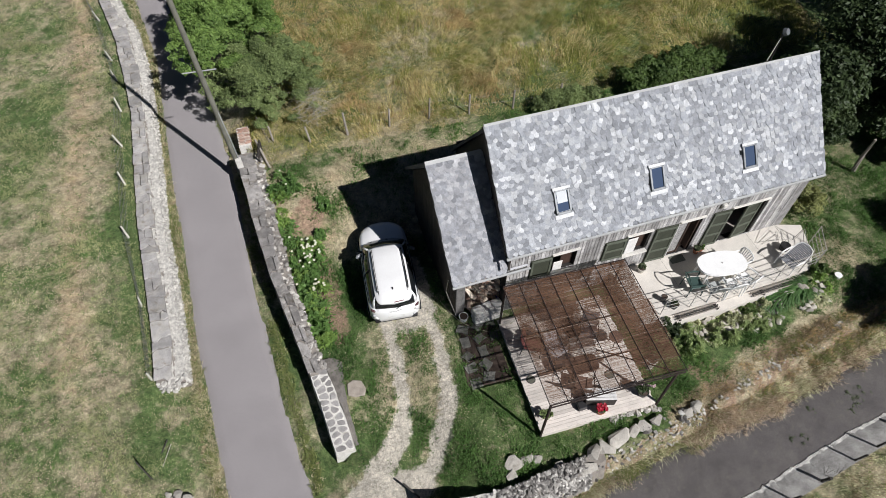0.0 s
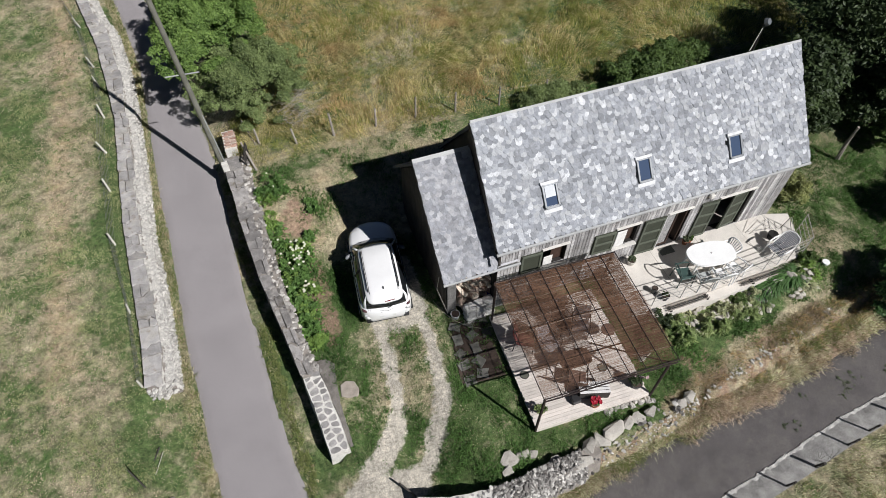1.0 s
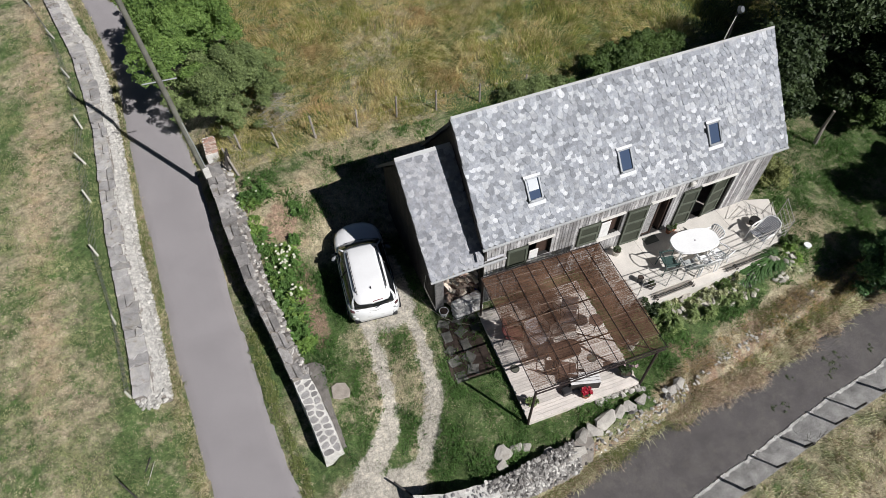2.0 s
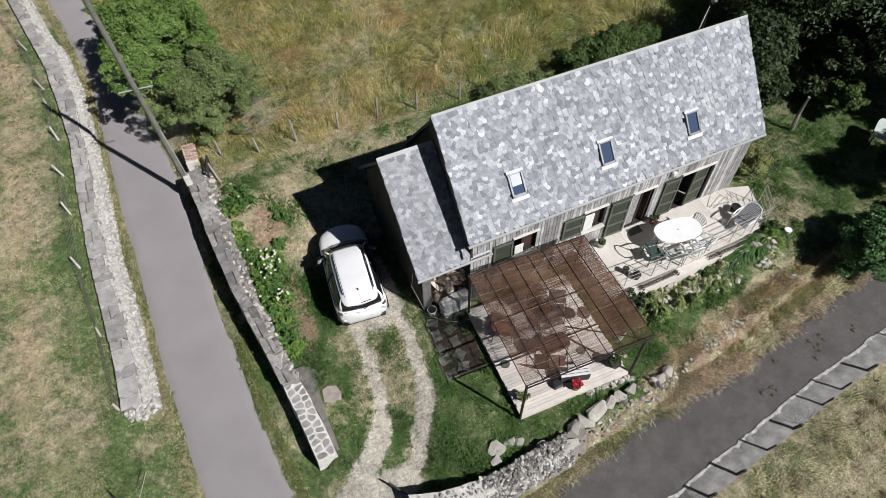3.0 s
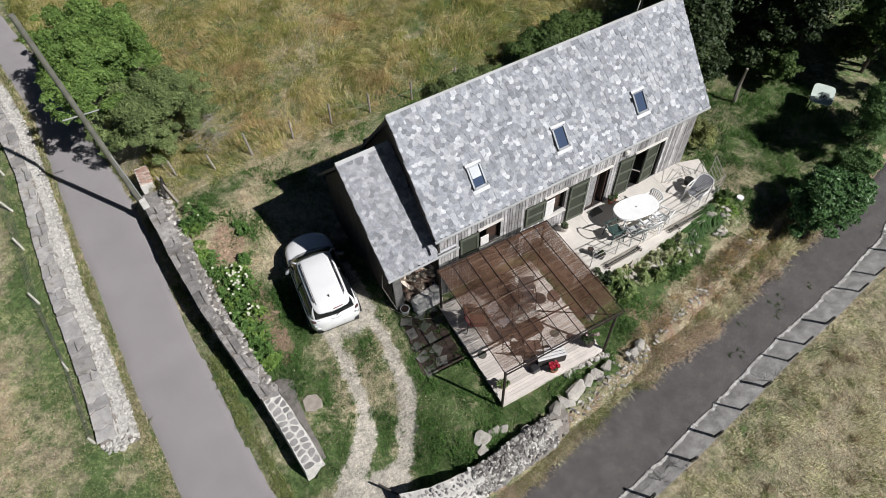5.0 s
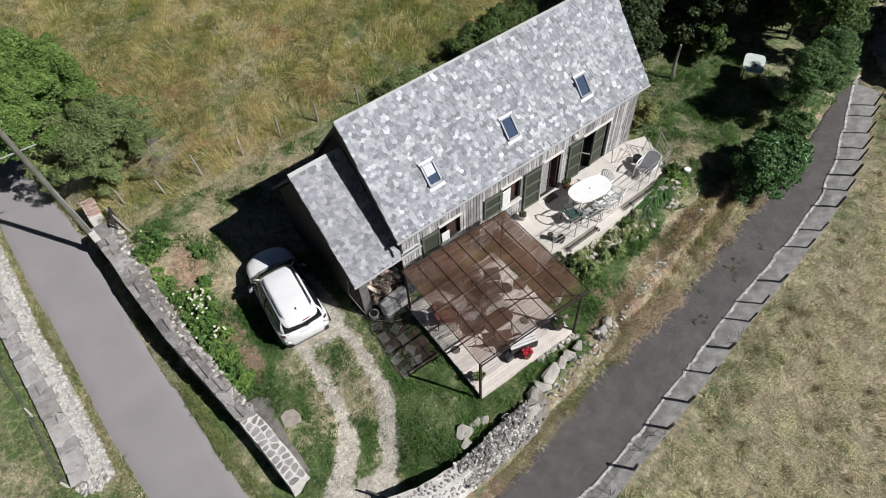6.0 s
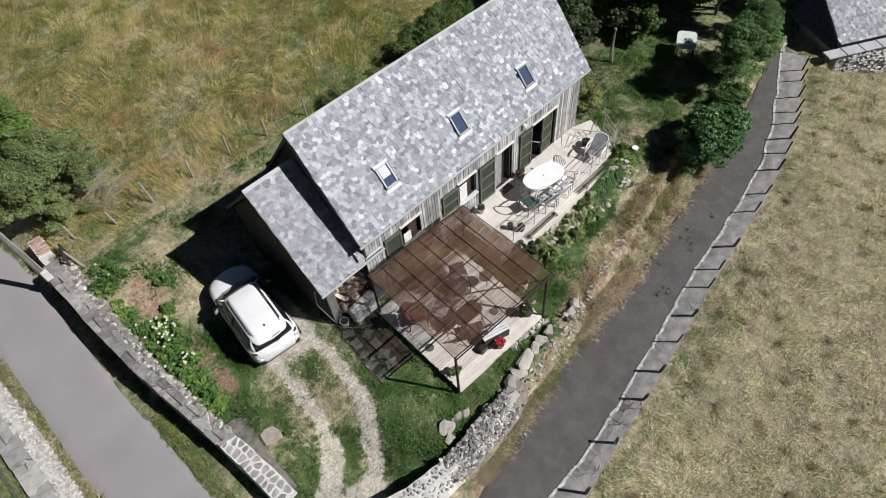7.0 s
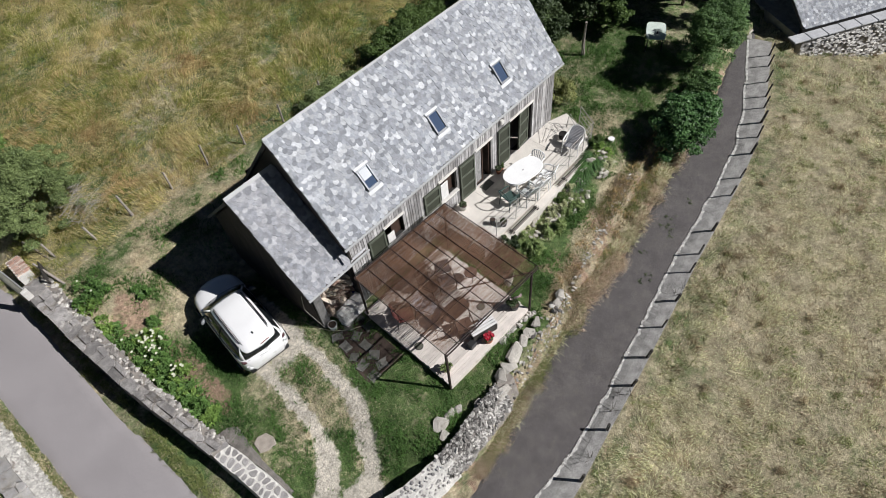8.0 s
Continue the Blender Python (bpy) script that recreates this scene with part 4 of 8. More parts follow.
def lay_caps(wall, y0, y1, left, right, top, share, material):
    """Flat capstones with broken joints along a wall; share: the part of its width that they cover."""
    y, seam = y0, jagged(y0)
    while y < y1:
        y += qw.uniform(0.3, 0.75)
        nxt = jagged(y)
        reach = qw.uniform(0.86, 1.12) * share
        cut = qw.choice((None, None, 0.45, 0.6))
        tx, ty, lift = qw.uniform(-0.045, 0.045), qw.uniform(-0.045, 0.045), qw.uniform(-0.012, 0.012)
        for lo, hi in ([(0.0, 1.0)] if cut is None else [(0.0, cut - 0.02), (cut + 0.02, 1.0)]):
            pts = []
            for side, ends in ((seam, (lo, hi, 0.014)), (nxt, (hi, lo, -0.014))):
                for f in np.linspace(ends[0], ends[1], 5):
                    yy = float(np.interp(f, np.linspace(0, 1, 5), side)) + ends[2]
                    a, b = float(left(yy)), float(right(yy))
                    pts.append((a - 0.03 + (b - a) * reach * f + qw.uniform(-0.015, 0.015), yy))
            cx_, cy_ = sum(p[0] for p in pts) / 10, sum(p[1] for p in pts) / 10
            bm = prism(bmesh.new(), [(p[0] - cx_, p[1] - cy_) for p in pts], -0.09, 0.0)
            for v in bm.verts:
                if v.co.z > -0.01:
                    v.co.x *= 0.97; v.co.y *= 0.97
                    v.co.z += v.co.x * tx + v.co.y * ty + qw.uniform(-0.006, 0.006)
            shared("capstone", finish(bm, "capstone", material), wall, Matrix.Translation((cx_, cy_, float(top(cy_)) + lift)))
        seam = nxt


lay_caps(lwall, 10.42, 36, LWALL_L, LWALL_R, lambda y: lane1_z(y) + 0.63, 1.0, CAP)
spots = []
for i in range(3400):
    y = 10.3 + 26 * (i / 3400) + rng.uniform(-0.05, 0.05)
    f = rng.random()
    b = LWALL_R(y)
    p = (b - 0.06 + 0.46 * f, y, lane1_z(y) + 0.56 - 0.14 * f - 0.9 * max(f - 0.7, 0))
    s = rng.uniform(0.04, 0.12)
    spots.append((p, (s, s * rng.uniform(0.8, 1.6), s * 0.42), rng.uniform(0, 6)))
for i in range(110):
    a = rng.uniform(3.1, 6.4)
    r = rng.uniform(0.05, 0.42)
    spots.append(((-5.4 + r * math.cos(a), 10.4 + 0.7 * r * math.sin(a), lane1_z(10) + rng.uniform(0.25, 0.6)), (0.14, 0.12, 0.1), rng.uniform(0, 6)))
rubble("face_rubble", spots, LIME, lwall, COBBLES, 3, 0.3)

# garden wall between yard and upper lane
gwall = thing("stone_wall", "garden wall of dark stones, mortared pale at its lower end", "wall", kind="structure")


def gwall_ring(y):
    a, b, z = GWALL_L(y), GWALL_R(y), GWALL_TOP(y)
    return [jit(p, 0.03) for p in ((a - 0.08, y, lane1_z(y) - 0.25), (a, y, z - 0.02), (b, y, z - 0.02), (b + 0.05, y, min(terrain(b + 0.3, y), z) - 0.3))]


part("core", sweep(bmesh.new(), np.arange(9.1, 18.6, 0.25), gwall_ring), MORTAR_DARK, gwall)
part("mortared_end", sweep(bmesh.new(), np.arange(6.6, 9.3, 0.2), gwall_ring), MORTAR, gwall, "pale mortared stretch with set stones")
lay_caps(gwall, 9.2, 18.2, GWALL_L, GWALL_R, lambda y: GWALL_TOP(y) + 0.045, 0.7, GARDEN_CAP)
spots = []
for i in range(420):
    y = rng.uniform(9.2, 18.5)
    a, b = GWALL_L(y), GWALL_R(y)
    x = a + (b - a) * rng.uniform(0.45, 1.05)
    s = rng.uniform(0.07, 0.2)
    spots.append(((x, y, GWALL_TOP(y) - 0.02 - (0.12 if x > b else 0)), (s, s * rng.uniform(0.8, 1.4), s * 0.8), rng.uniform(0, 6)))
rubble("top_rubble", spots, STONE_J, gwall, COBBLES, 3, 0.35)
# stones set flush in the mortar
def on_garden_wall(u, v):
    y = 6.62 + u
    return Matrix.Translation((GWALL_L(y) + 0.02 + v, y, GWALL_TOP(y) - 0.012)) @ Matrix.Rotation(radians(5), 4, "Z") @ Matrix.Rotation(-0.07, 4, "Y") @ Matrix.Rotation(radians(90), 4, "Z") @ Matrix.Diagonal((1, -1, 1, 1))


set_stones(gwall, 2.6, 0.5, 0.215, 0.042, on_garden_wall, SET_STONE, 5)

# old felt edging slumped between the wall and the grass
FELT_EDGE = line([(6.6, -0.36), (7.2, -0.34), (7.95, -0.38), (8.7, -0.32), (9.4, -0.24), (9.75, -0.55)])


def felt_ring(y):
    a, b = float(GWALL_R(y)) + 0.012, float(FELT_EDGE(y))
    za, zb = float(terrain(a, y)), float(terrain(b, y))
    return [jit(p, 0.025, 5.0) for p in ((a, y, za - 0.1), (a, y, za + 0.1), (0.5 * (a + b), y, 0.5 * (za + zb) + 0.09), (b, y, zb + 0.03), (b, y, zb - 0.1))]


FELT_GREY = mat("slumped_grey_felt", (0.17, 0.155, 0.14), 0.9, 0.3, 5, 50, 0.25, 0.5, stain=(0.09, 0.085, 0.09), sscale=2.5)
tagged(part("felt_edging", sweep(bmesh.new(), np.arange(6.75, 9.7, 0.12), felt_ring), FELT_GREY), "old grey felt edging slumped beside the garden wall", "edging")

# rough wall above the lower lane
swall = thing("stone_wall", "rough retaining wall of pale boulders and loose rubble above the lower lane", "wall", kind="structure")


def swall_height(x):
    return 0.12 * smooth((x - 2.5) / 1.5) - 0.25 * (1 - smooth((x - 1.0) / 2)) + 0.16 * (1 - smooth((x - 4.8) / 1.2))


def swall_ring(x):
    t = STONE_TOP(x)
    zt = swall_height(x)
    return [jit(p, 0.05) for p in ((x, t + 0.1, zt - 0.45), (x, t + 0.05, zt), (x, t - 0.3, zt - 0.02), (x, t - 0.62, -0.95))]


part("core", sweep(bmesh.new(), np.arange(1.0, 6.3, 0.22), swall_ring), MORTAR_DARK, swall)
part("mortared_end", sweep(bmesh.new(), np.arange(0.95, 3.2, 0.2), lambda x: [(p[0], p[1] + (0.03 if i < 2 else -0.03), p[2] + 0.03) for i, p in enumerate(swall_ring(x))]), MORTAR, swall, "pale mortared end of the wall")
set_stones(swall, 2.1, 0.38, 0.15, 0.075, lambda u, v: Matrix.Translation((1.0 + u, STONE_TOP(1.0 + u) + 0.06 - v, swall_height(1.0 + u) + 0.034)), SET_STONE, 8)
set_stones(swall, 2.1, 0.6, 0.16, 0.075, lambda u, v: Matrix.Translation((1.0 + u, STONE_TOP(1.0 + u) - 0.34 - 0.33 * v, swall_height(1.0 + u) - 0.03 - 0.9 * v)) @ Matrix.Rotation(radians(70), 4, "X"), SET_STONE, 9)
spots = []
for i in range(1500):
    x = rng.uniform(2.9, 9.7) if i > 1420 else rng.uniform(2.9, 5.7)
    f = rng.random()
    s = rng.uniform(0.05, 0.16)
    zt = 0.12 * smooth((x - 2.5) / 1.5) + 0.16 * (1 - smooth((x - 4.8) / 1.2))
    spots.append(((x, STONE_TOP(x) + 0.1 - 0.7 * f, zt - 0.9 * max(f - 0.5, 0) + rng.uniform(-0.04, 0.05)), (s * rng.uniform(0.8, 1.5), s * rng.uniform(0.7, 1.0), s * 0.6), rng.uniform(0, 6)))
rubble("face_rubble", spots, WALL_CHIP, swall, COBBLES, 3, 0.65)
for x, y, sx, sy, sz, rz in ((5.55, 4.0, 0.72, 0.5, 0.5, 0.1), (6.05, 4.3, 0.5, 0.36, 0.36, 0.5), (6.45, 4.3, 0.46, 0.4, 0.4, -0.3), (6.95, 4.45, 0.62, 0.45, 0.42, 0.2), (7.45, 4.5, 0.36, 0.3, 0.3, 0.5),
                             (7.8, 4.55, 0.4, 0.3, 0.3, 0.0), (8.25, 4.6, 0.36, 0.3, 0.3, 0.8), (9.62, 4.6, 0.4, 0.33, 0.3, 0.3), (9.3, 4.5, 0.3, 0.26, 0.25, 0.3), (4.95, 4.2, 0.5, 0.3, 0.35, 0.1)):
    shared("boulder", rng.choice(fine_rocks), swall, Matrix.Translation((x, y, 0.12)) @ Matrix.Rotation(rz, 4, "Z") @ Matrix.Rotation(0.08, 4, "X") @ Matrix.Diagonal((sx * 1.25, sy * 1.25, sz * 0.95, 1)))

# boulders lying in the grass by the drive
for i, (x, y, s) in enumerate(((3.75, 4.75, 0.6), (4.15, 4.72, 0.42), (3.55, 4.45, 0.38), (4.45, 4.65, 0.36))):
    bm = bmesh.new(); bm.from_mesh(fine_rocks[i])
    bmesh.ops.transform(bm, verts=bm.verts, matrix=Matrix.Diagonal((s, s * 0.8, s * 0.55, 1)))
    ob = part("boulder", bm, BIG_STONE)
    ob.matrix_world = Matrix.Translation((x, y, terrain(x, y) + s * 0.12))
    tagged(ob, "pale weathered boulder lying in the grass", "stone", "loose boulders")
bm = prism(bmesh.new(), [(-0.25, 8.62), (-0.3, 8.25), (-0.08, 8.12), (0.2, 8.1), (0.28, 8.3), (0.2, 8.6), (-0.05, 8.7)], -0.12, 0.035)
bmesh.ops.bevel(bm, geom=list(bm.edges), offset=0.02, segments=1, affect="EDGES")
tagged(part("flat_stone", bm, mat("pinkish_flat_stone", (0.36, 0.315, 0.27), 0.9, 0.2, 4, 60, 0.2, 0.4)), "flat pinkish stone slab set in the grass", "stone")

# concrete-topped wall beyond the lower lane
rwall = thing("concrete_wall", "low wall with a rough concrete top and crumbling edge beside the lower lane", "wall", kind="structure")


def rough_edge(x):
    """How far the crumbling edge stands out at x: broken steps with fine teeth."""
    big = noise.noise((x * 0.9, 1.0, 0))
    step = noise.noise((math.floor(x * 2.3) * 3.1, 5.0, 0))
    return 0.1 * big + 0.05 * step + 0.05 * noise.noise((x * 6.7, 9.0, 4.0)) * (0.4 + abs(big)) + 0.035 * noise.noise((x * 19.0, 2.0, 0)) - 0.02


def rwall_ring(x):
    a, b, z = LANE2_R(x), RWALL_R(x), lane2_z(x)
    e = rough_edge(x)
    return [(x, b - 0.03, z - 0.2), (x, b - 0.03, z + 0.22 + 0.01 * noise.noise((x * 3, 0, 0))), (x, 0.5 * (a + b), z + 0.14), (x, a + e - 0.06, z + 0.05), (x, a + e + 0.02, z + 0.024), (x, a + e + 0.06, z - 0.1)]


part("top", sweep(bmesh.new(), np.arange(-2.0, 26.6, 0.05), rwall_ring), CONCRETE, rwall)
CRUST = mat("pale_crumbling_mortar", (0.66, 0.645, 0.61), 0.95, 0.3, 7, 40, 0.3, 0.8)
cv_, cf_ = [], []
for i, x in enumerate(np.arange(-1.95, 26.5, 0.05)):
    e = rough_edge(x)
    o = LANE2_R(x) + e + 0.045
    wd = 0.085 + 0.06 * noise.noise((x * 3.1, 4.0, 2.0)) + 0.05 * noise.noise((x * 11.0, 2.0, 6.0))
    z = lane2_z(x)
    cv_ += [(x, o, z + 0.012), (x, o - 0.03, z + 0.05), (x, o - 0.03 - max(wd, 0.01), z + 0.07 + 0.012 * noise.noise((x * 9, 0, 3)))]
    if i:
        n_ = 3 * i
        cf_ += [(n_ - 3, n_ - 2, n_ + 1, n_), (n_ - 2, n_ - 1, n_ + 2, n_ + 1)]
tagged(raw("crust", cv_, cf_, CRUST, rwall), "pale crumbling mortar crust along the edge")

RPOSTS = [(3.4, 0), (5.2, 1), (6.95, 1), (8.61, 1), (9.7, 1), (10.94, 0), (12.06, 1), (13.29, 0), (14.17, 0), (15.3, 1), (17.13, 0), (18.07, 0), (19.43, 1), (20.39, 0), (21.24, 1), (22.15, 0), (22.84, 0), (23.79, 0), (24.84, 0), (25.57, 0)]
rf = thing("wire_fence", "dark posts and thin iron stakes with wires on the concrete wall", "fence")
tops = []
for i, (x, stout) in enumerate(RPOSTS):
    thick = 0.05 if stout else 0.034
    far = smooth((x - 20.5) / 1.5)
    base = RWALL_R(x) + 0.05
    a = Vector((x, base, lane2_z(x) + 0.02))
    b = a + Vector((rng.uniform(-0.03, 0.06), -0.05 + rng.uniform(-0.04, 0.04), 0.7 + rng.uniform(-0.06, 0.08) + 0.1 * far))
    part("post", rod(bmesh.new(), a, b, thick, 7, thick * 0.92), DARK_POST, rf)
    tops.append((a, b))
for f in (0.3, 0.6, 0.93):
    part("wire", tube(bmesh.new(), [a.lerp(b, f) for a, b in tops], 0.0022, 4), WIRE, rf)
# dry weeds rooted in the concrete
DRY_STEM = mat("dark_dead_stem", (0.07, 0.06, 0.05), 0.9, 0.2, 6, 60, 0.2, 0.2)
qd = random.Random(12)
for x, y in ((12.3, 1.75), (12.55, 1.62), (8.35, 1.05), (8.15, 1.35), (7.55, 1.2), (5.9, 0.9)):
    t = thing("dead_weed", "dark dry weed stalks growing from the concrete wall top", "weed", "dead weeds", at=(x, y, float(lane2_z(x)) + 0.13))
    for k in range(7):
        a_, l_ = qd.uniform(0, 6.28), qd.uniform(0.2, 0.5)
        e_ = Vector((l_ * 0.6 * math.cos(a_), l_ * 0.6 * math.sin(a_), l_ * 0.7))
        part("stalk", tube(bmesh.new(), [(0, 0, -0.03), e_ * 0.5 + Vector((0, 0, 0.05)), e_], [0.006, 0.005, 0.003], 4), DRY_STEM, t)

# fence on the meadow side of the upper lane
PALE_STAKE = mat("bleached_stake_wood", (0.44, 0.43, 0.37), 0.9, 0.2, 6, 60, 0.2, 0.4, piece=0.25)
lf_ = thing("wire_fence", "old grey stakes with netting wire beside the stone wall", "fence")
tops = []
for x, y in ((-5.95, 10.6), (-6.13, 13.3), (-6.4, 16.3), (-6.4, 18.8), (-6.43, 20.9), (-6.42, 22.9), (-6.5, 24.8), (-6.65, 26.2), (-7.1, 29.2), (-8.0, 32)):
    a = Vector((x, y, lane1_z(y) + 0.3))
    b = a + Vector((rng.uniform(-0.22, -0.05), rng.uniform(0.1, 0.4), rng.uniform(0.5, 0.75) if y > 14 else 0.35))
    part("stake", rod(bmesh.new(), a, b, 0.05, 7, 0.035), PALE_STAKE, lf_)
    tops.append((a, b))
for f in (0.25, 0.4, 0.55, 0.7, 0.85, 0.97):
    part("wire", tube(bmesh.new(), [a.lerp(b, f) for a, b in tops], 0.0045, 4), WIRE, lf_)

# fence behind the yard
bf = thing("wire_fence", "rough wooden stakes with wire between yard and hayfield", "fence")
tops = []
for x, y, h, tx, ty in ((-0.7, 19.0, 0.7, -0.05, 0.1), (0.68, 18.5, 0.75, -0.1, 0.1), (2.15, 18.5, 1.05, -0.06, 0.1), (3.85, 18.45, 0.85, 0.04, 0.05), (5.5, 18.4, 1.0, 0.05, 0.05), (7.15, 18.2, 0.95, 0.02, 0.05), (9.0, 18.0, 0.9, 0, 0), (11, 17.8, 0.9, 0, 0)):
    a = Vector((x, y, terrain(x, y) - 0.1))
    b = a + Vector((tx, ty, h + 0.1))
    part("stake", rod(bmesh.new(), a, b, 0.06 if h > 1 else 0.042, 7, 0.04), POST_WOOD, bf)
    tops.append((a, b))
for f in (0.5, 0.85):
    part("wire", tube(bmesh.new(), [a.lerp(b, f) for a, b in tops], 0.0016, 4), WIRE, bf)

# gateway end: brick pillar, pole with meter box, leaning gate
BRICK = mat("old_red_brick", (0.42, 0.24, 0.18), 0.9, 0.2, 6, 60, 0.2, 0.4, piece=0.25, second=(0.5, 0.42, 0.36), spread=0.95)
pillar = thing("brick_pillar", "worn brick pillar with pale mortar at the end of the garden wall", "pillar")
pz = 0.35
part("core", boxed(-2.0, -1.55, 18.85, 19.95, pz - 0.5, 1.34), MORTAR, pillar)
bk = finish(boxed(-0.5, 0.5, -0.5, 0.5, -0.5, 0.5, 0.06), "brick", BRICK)
for r in range(13):
    for c in range(2):
        yy = 18.98 + 0.075 * 1.14 * r
        if yy > 19.85:
            continue
        shared("brick", bk, pillar, Matrix.Translation((-1.88 + 0.22 * c + 0.05 * (r % 2), yy, 1.35 + rng.uniform(-0.015, 0.02))) @ Matrix.Diagonal((0.2, 0.068, 0.06, 1)))
for r in range(13):
    for c in range(4):
        shared("brick", bk, pillar, Matrix.Translation((-1.78, 18.97 + 0.26 * c + 0.1 * (r % 2), 0.42 + 0.072 * r)) @ Matrix.Diagonal((0.47, 0.23, 0.06, 1)))
pole = thing("utility_pole", "tall grey wooden utility pole with a cross-arm and a meter box", "pole")
PB = Vector((-2.12, 18.05, 0.15))
PT = Vector((-2.4, 17.94, 8.9))
part("shaft", tube(bmesh.new(), [PB - Vector((0, 0, 0.3)), PB.lerp(PT, 0.5), PT], [0.105, 0.092, 0.08], 12), mat("grey_green_pole_wood", (0.16, 0.158, 0.132), 0.9, 0.2, 3, 60, 0.2, 0.3, stain=(0.13, 0.13, 0.10), sscale=1.4), pole)
ca = PB.lerp(PT, 0.61)
part("cross_arm", tube(bmesh.new(), [ca + Vector((-0.53, 0.04, 0)), ca + Vector((0.53, -0.04, 0))], 0.022, 6), ZINC, pole, "pale steel cross-arm")
part("meter_box", boxed(-2.2, -1.98, 17.82, 17.98, 1.2, 1.62, 0.01), TRIM_WHITE, pole, "white meter box")
part("conduit", tube(bmesh.new(), [(-2.06, 17.93, 1.62), (-2.1, 17.95, 2.6), (-2.2, 17.95, 4.0)], 0.02, 6), ZINC, pole)
gate = thing("wooden_gate", "dark weathered slatted gate leaning at the wall end", "gate", at=(-1.28, 18.35, 0.85), turn=1.35)
for k in range(5):
    part("slat", boxed(-0.4 + 0.18 * k, -0.32 + 0.18 * k, -0.02, 0.02, -0.2, 0.75, 0.006), DARK_POST, gate)
for z in (0.0, 0.6):
    part("rail", boxed(-0.45, 0.5, 0.021, 0.05, z, z + 0.08, 0.006), DARK_POST, gate)
for x, y, x2, y2 in ((-1.05, 17.6, -1.35, 18.9), (-0.85, 19.0, -1.15, 20.2)):
    bm = rod(bmesh.new(), (x, y, 1.1), (x2, y2, 1.5), 0.05, 7, 0.04)
    tagged(part("loose_rail", bm, POST_WOOD), "grey wooden rail propped by the wall end", "wood", "loose rails")

# broken posts and a wall stub at the corner of the meadow
# first a leaning stake; second a dark bar laid as the bleached stick's shadow
for a, b in (((-6.15, 7.55, -0.4), (-6.4, 8.0, 0.35)), ((-6.02, 8.16, -0.36), (-5.73, 8.69, -0.3))):
    tagged(part("stake", rod(bmesh.new(), a, b, 0.024, 7, 0.018), DARK_POST), "thin dark stake leaning in the meadow", "stake", "meadow stakes")
tagged(part("stick", rod(bmesh.new(), (-5.92, 7.91, -0.36), (-5.64, 8.51, -0.3), 0.011, 6, 0.008), PALE_STAKE), "thin bleached stick lying in the meadow", "stick")
stub = thing("wall_stub", "short ruined stub of dry-stone wall in the meadow", "wall")
for k in range(9):
    s = rng.uniform(0.22, 0.4)
    shared("stone", rng.choice(fine_rocks), stub, Matrix.Translation((-5.55 + rng.uniform(-0.3, 0.3), 6.75 + rng.uniform(-0.35, 0.3), -0.45 + rng.uniform(-0.05, 0.15))) @ Matrix.Rotation(rng.uniform(0, 6), 4, "Z") @ Matrix.Diagonal((s, s, s * 0.9, 1)))

# ---------- deck, pergola and terrace ----------
DECK = mat("pale_weathered_decking", (0.64, 0.585, 0.535), 0.85, 0.12, 2.5, 60, 0.15, 0.3, piece=0.14, stain=(0.45, 0.38, 0.31), sscale=1.2)
STEEL = mat("rusty_dark_steel", (0.04, 0.028, 0.025), 0.7, 0.25, 5, 60, 0.25, 0.2, metal=0.3)
PALE_CORD = mat("pale_binding_cord", (0.36, 0.28, 0.22), 0.9, 0.15)
REED = leaf_mat("brown_reed_screen", (0.085, 0.042, 0.026), (0.285, 0.165, 0.105), 0.28, 0.8)
SLABC = mat("pale_concrete_terrace", (0.64, 0.60, 0.545), 0.9, 0.1, 1.5, 70, 0.12, 0.2, stain=(0.46, 0.43, 0.38), sscale=1.0)
DZ = 0.22
deck = thing("deck", "weathered pale timber deck under the pergola", "deck")
DX0, DX1, DY0, DY1 = 4.9, 8.55, 5.15, 9.2      # its span, for the grass
deck.matrix_world = Matrix.Translation((4.81, 5.23, 0)) @ Matrix.Rotation(radians(-2.3), 4, "Z")
DW, DD = 3.66, 3.96
part("frame", boxed(0.06, DW - 0.06, 0.08, DD - 0.05, -0.25, DZ - 0.04), SHEATH, deck)
pk = finish(boxed(-0.5, 0.5, -0.5, 0.5, -0.5, 0.5), "plank", DECK)
y = 0.0
while y < DD - 0.02:
    shared("plank", pk, deck, Matrix.Translation((DW / 2 + rng.uniform(-0.02, 0.02), y + 0.05, DZ - 0.016 + rng.uniform(-0.003, 0.003))) @ Matrix.Diagonal((DW, 0.094, 0.03, 1)))
    y += 0.102
for x in (0.02, DW - 0.04):
    part("edge_board", boxed(x, x + 0.025, 0, DD, -0.05, DZ - 0.034), DECK, deck)
part("edge_board", boxed(0, DW, -0.026, -0.001, 0.0, DZ - 0.02), DECK, deck)
# stones packed under the front edge
rubble("packing_stones", [((rng.uniform(2.2, 3.75), -0.1 + rng.uniform(-0.12, 0.1), 0.05), (0.2, 0.17, 0.16), rng.uniform(0, 6)) for _ in range(34)], RUBBLE, deck, CHIPS, 4)

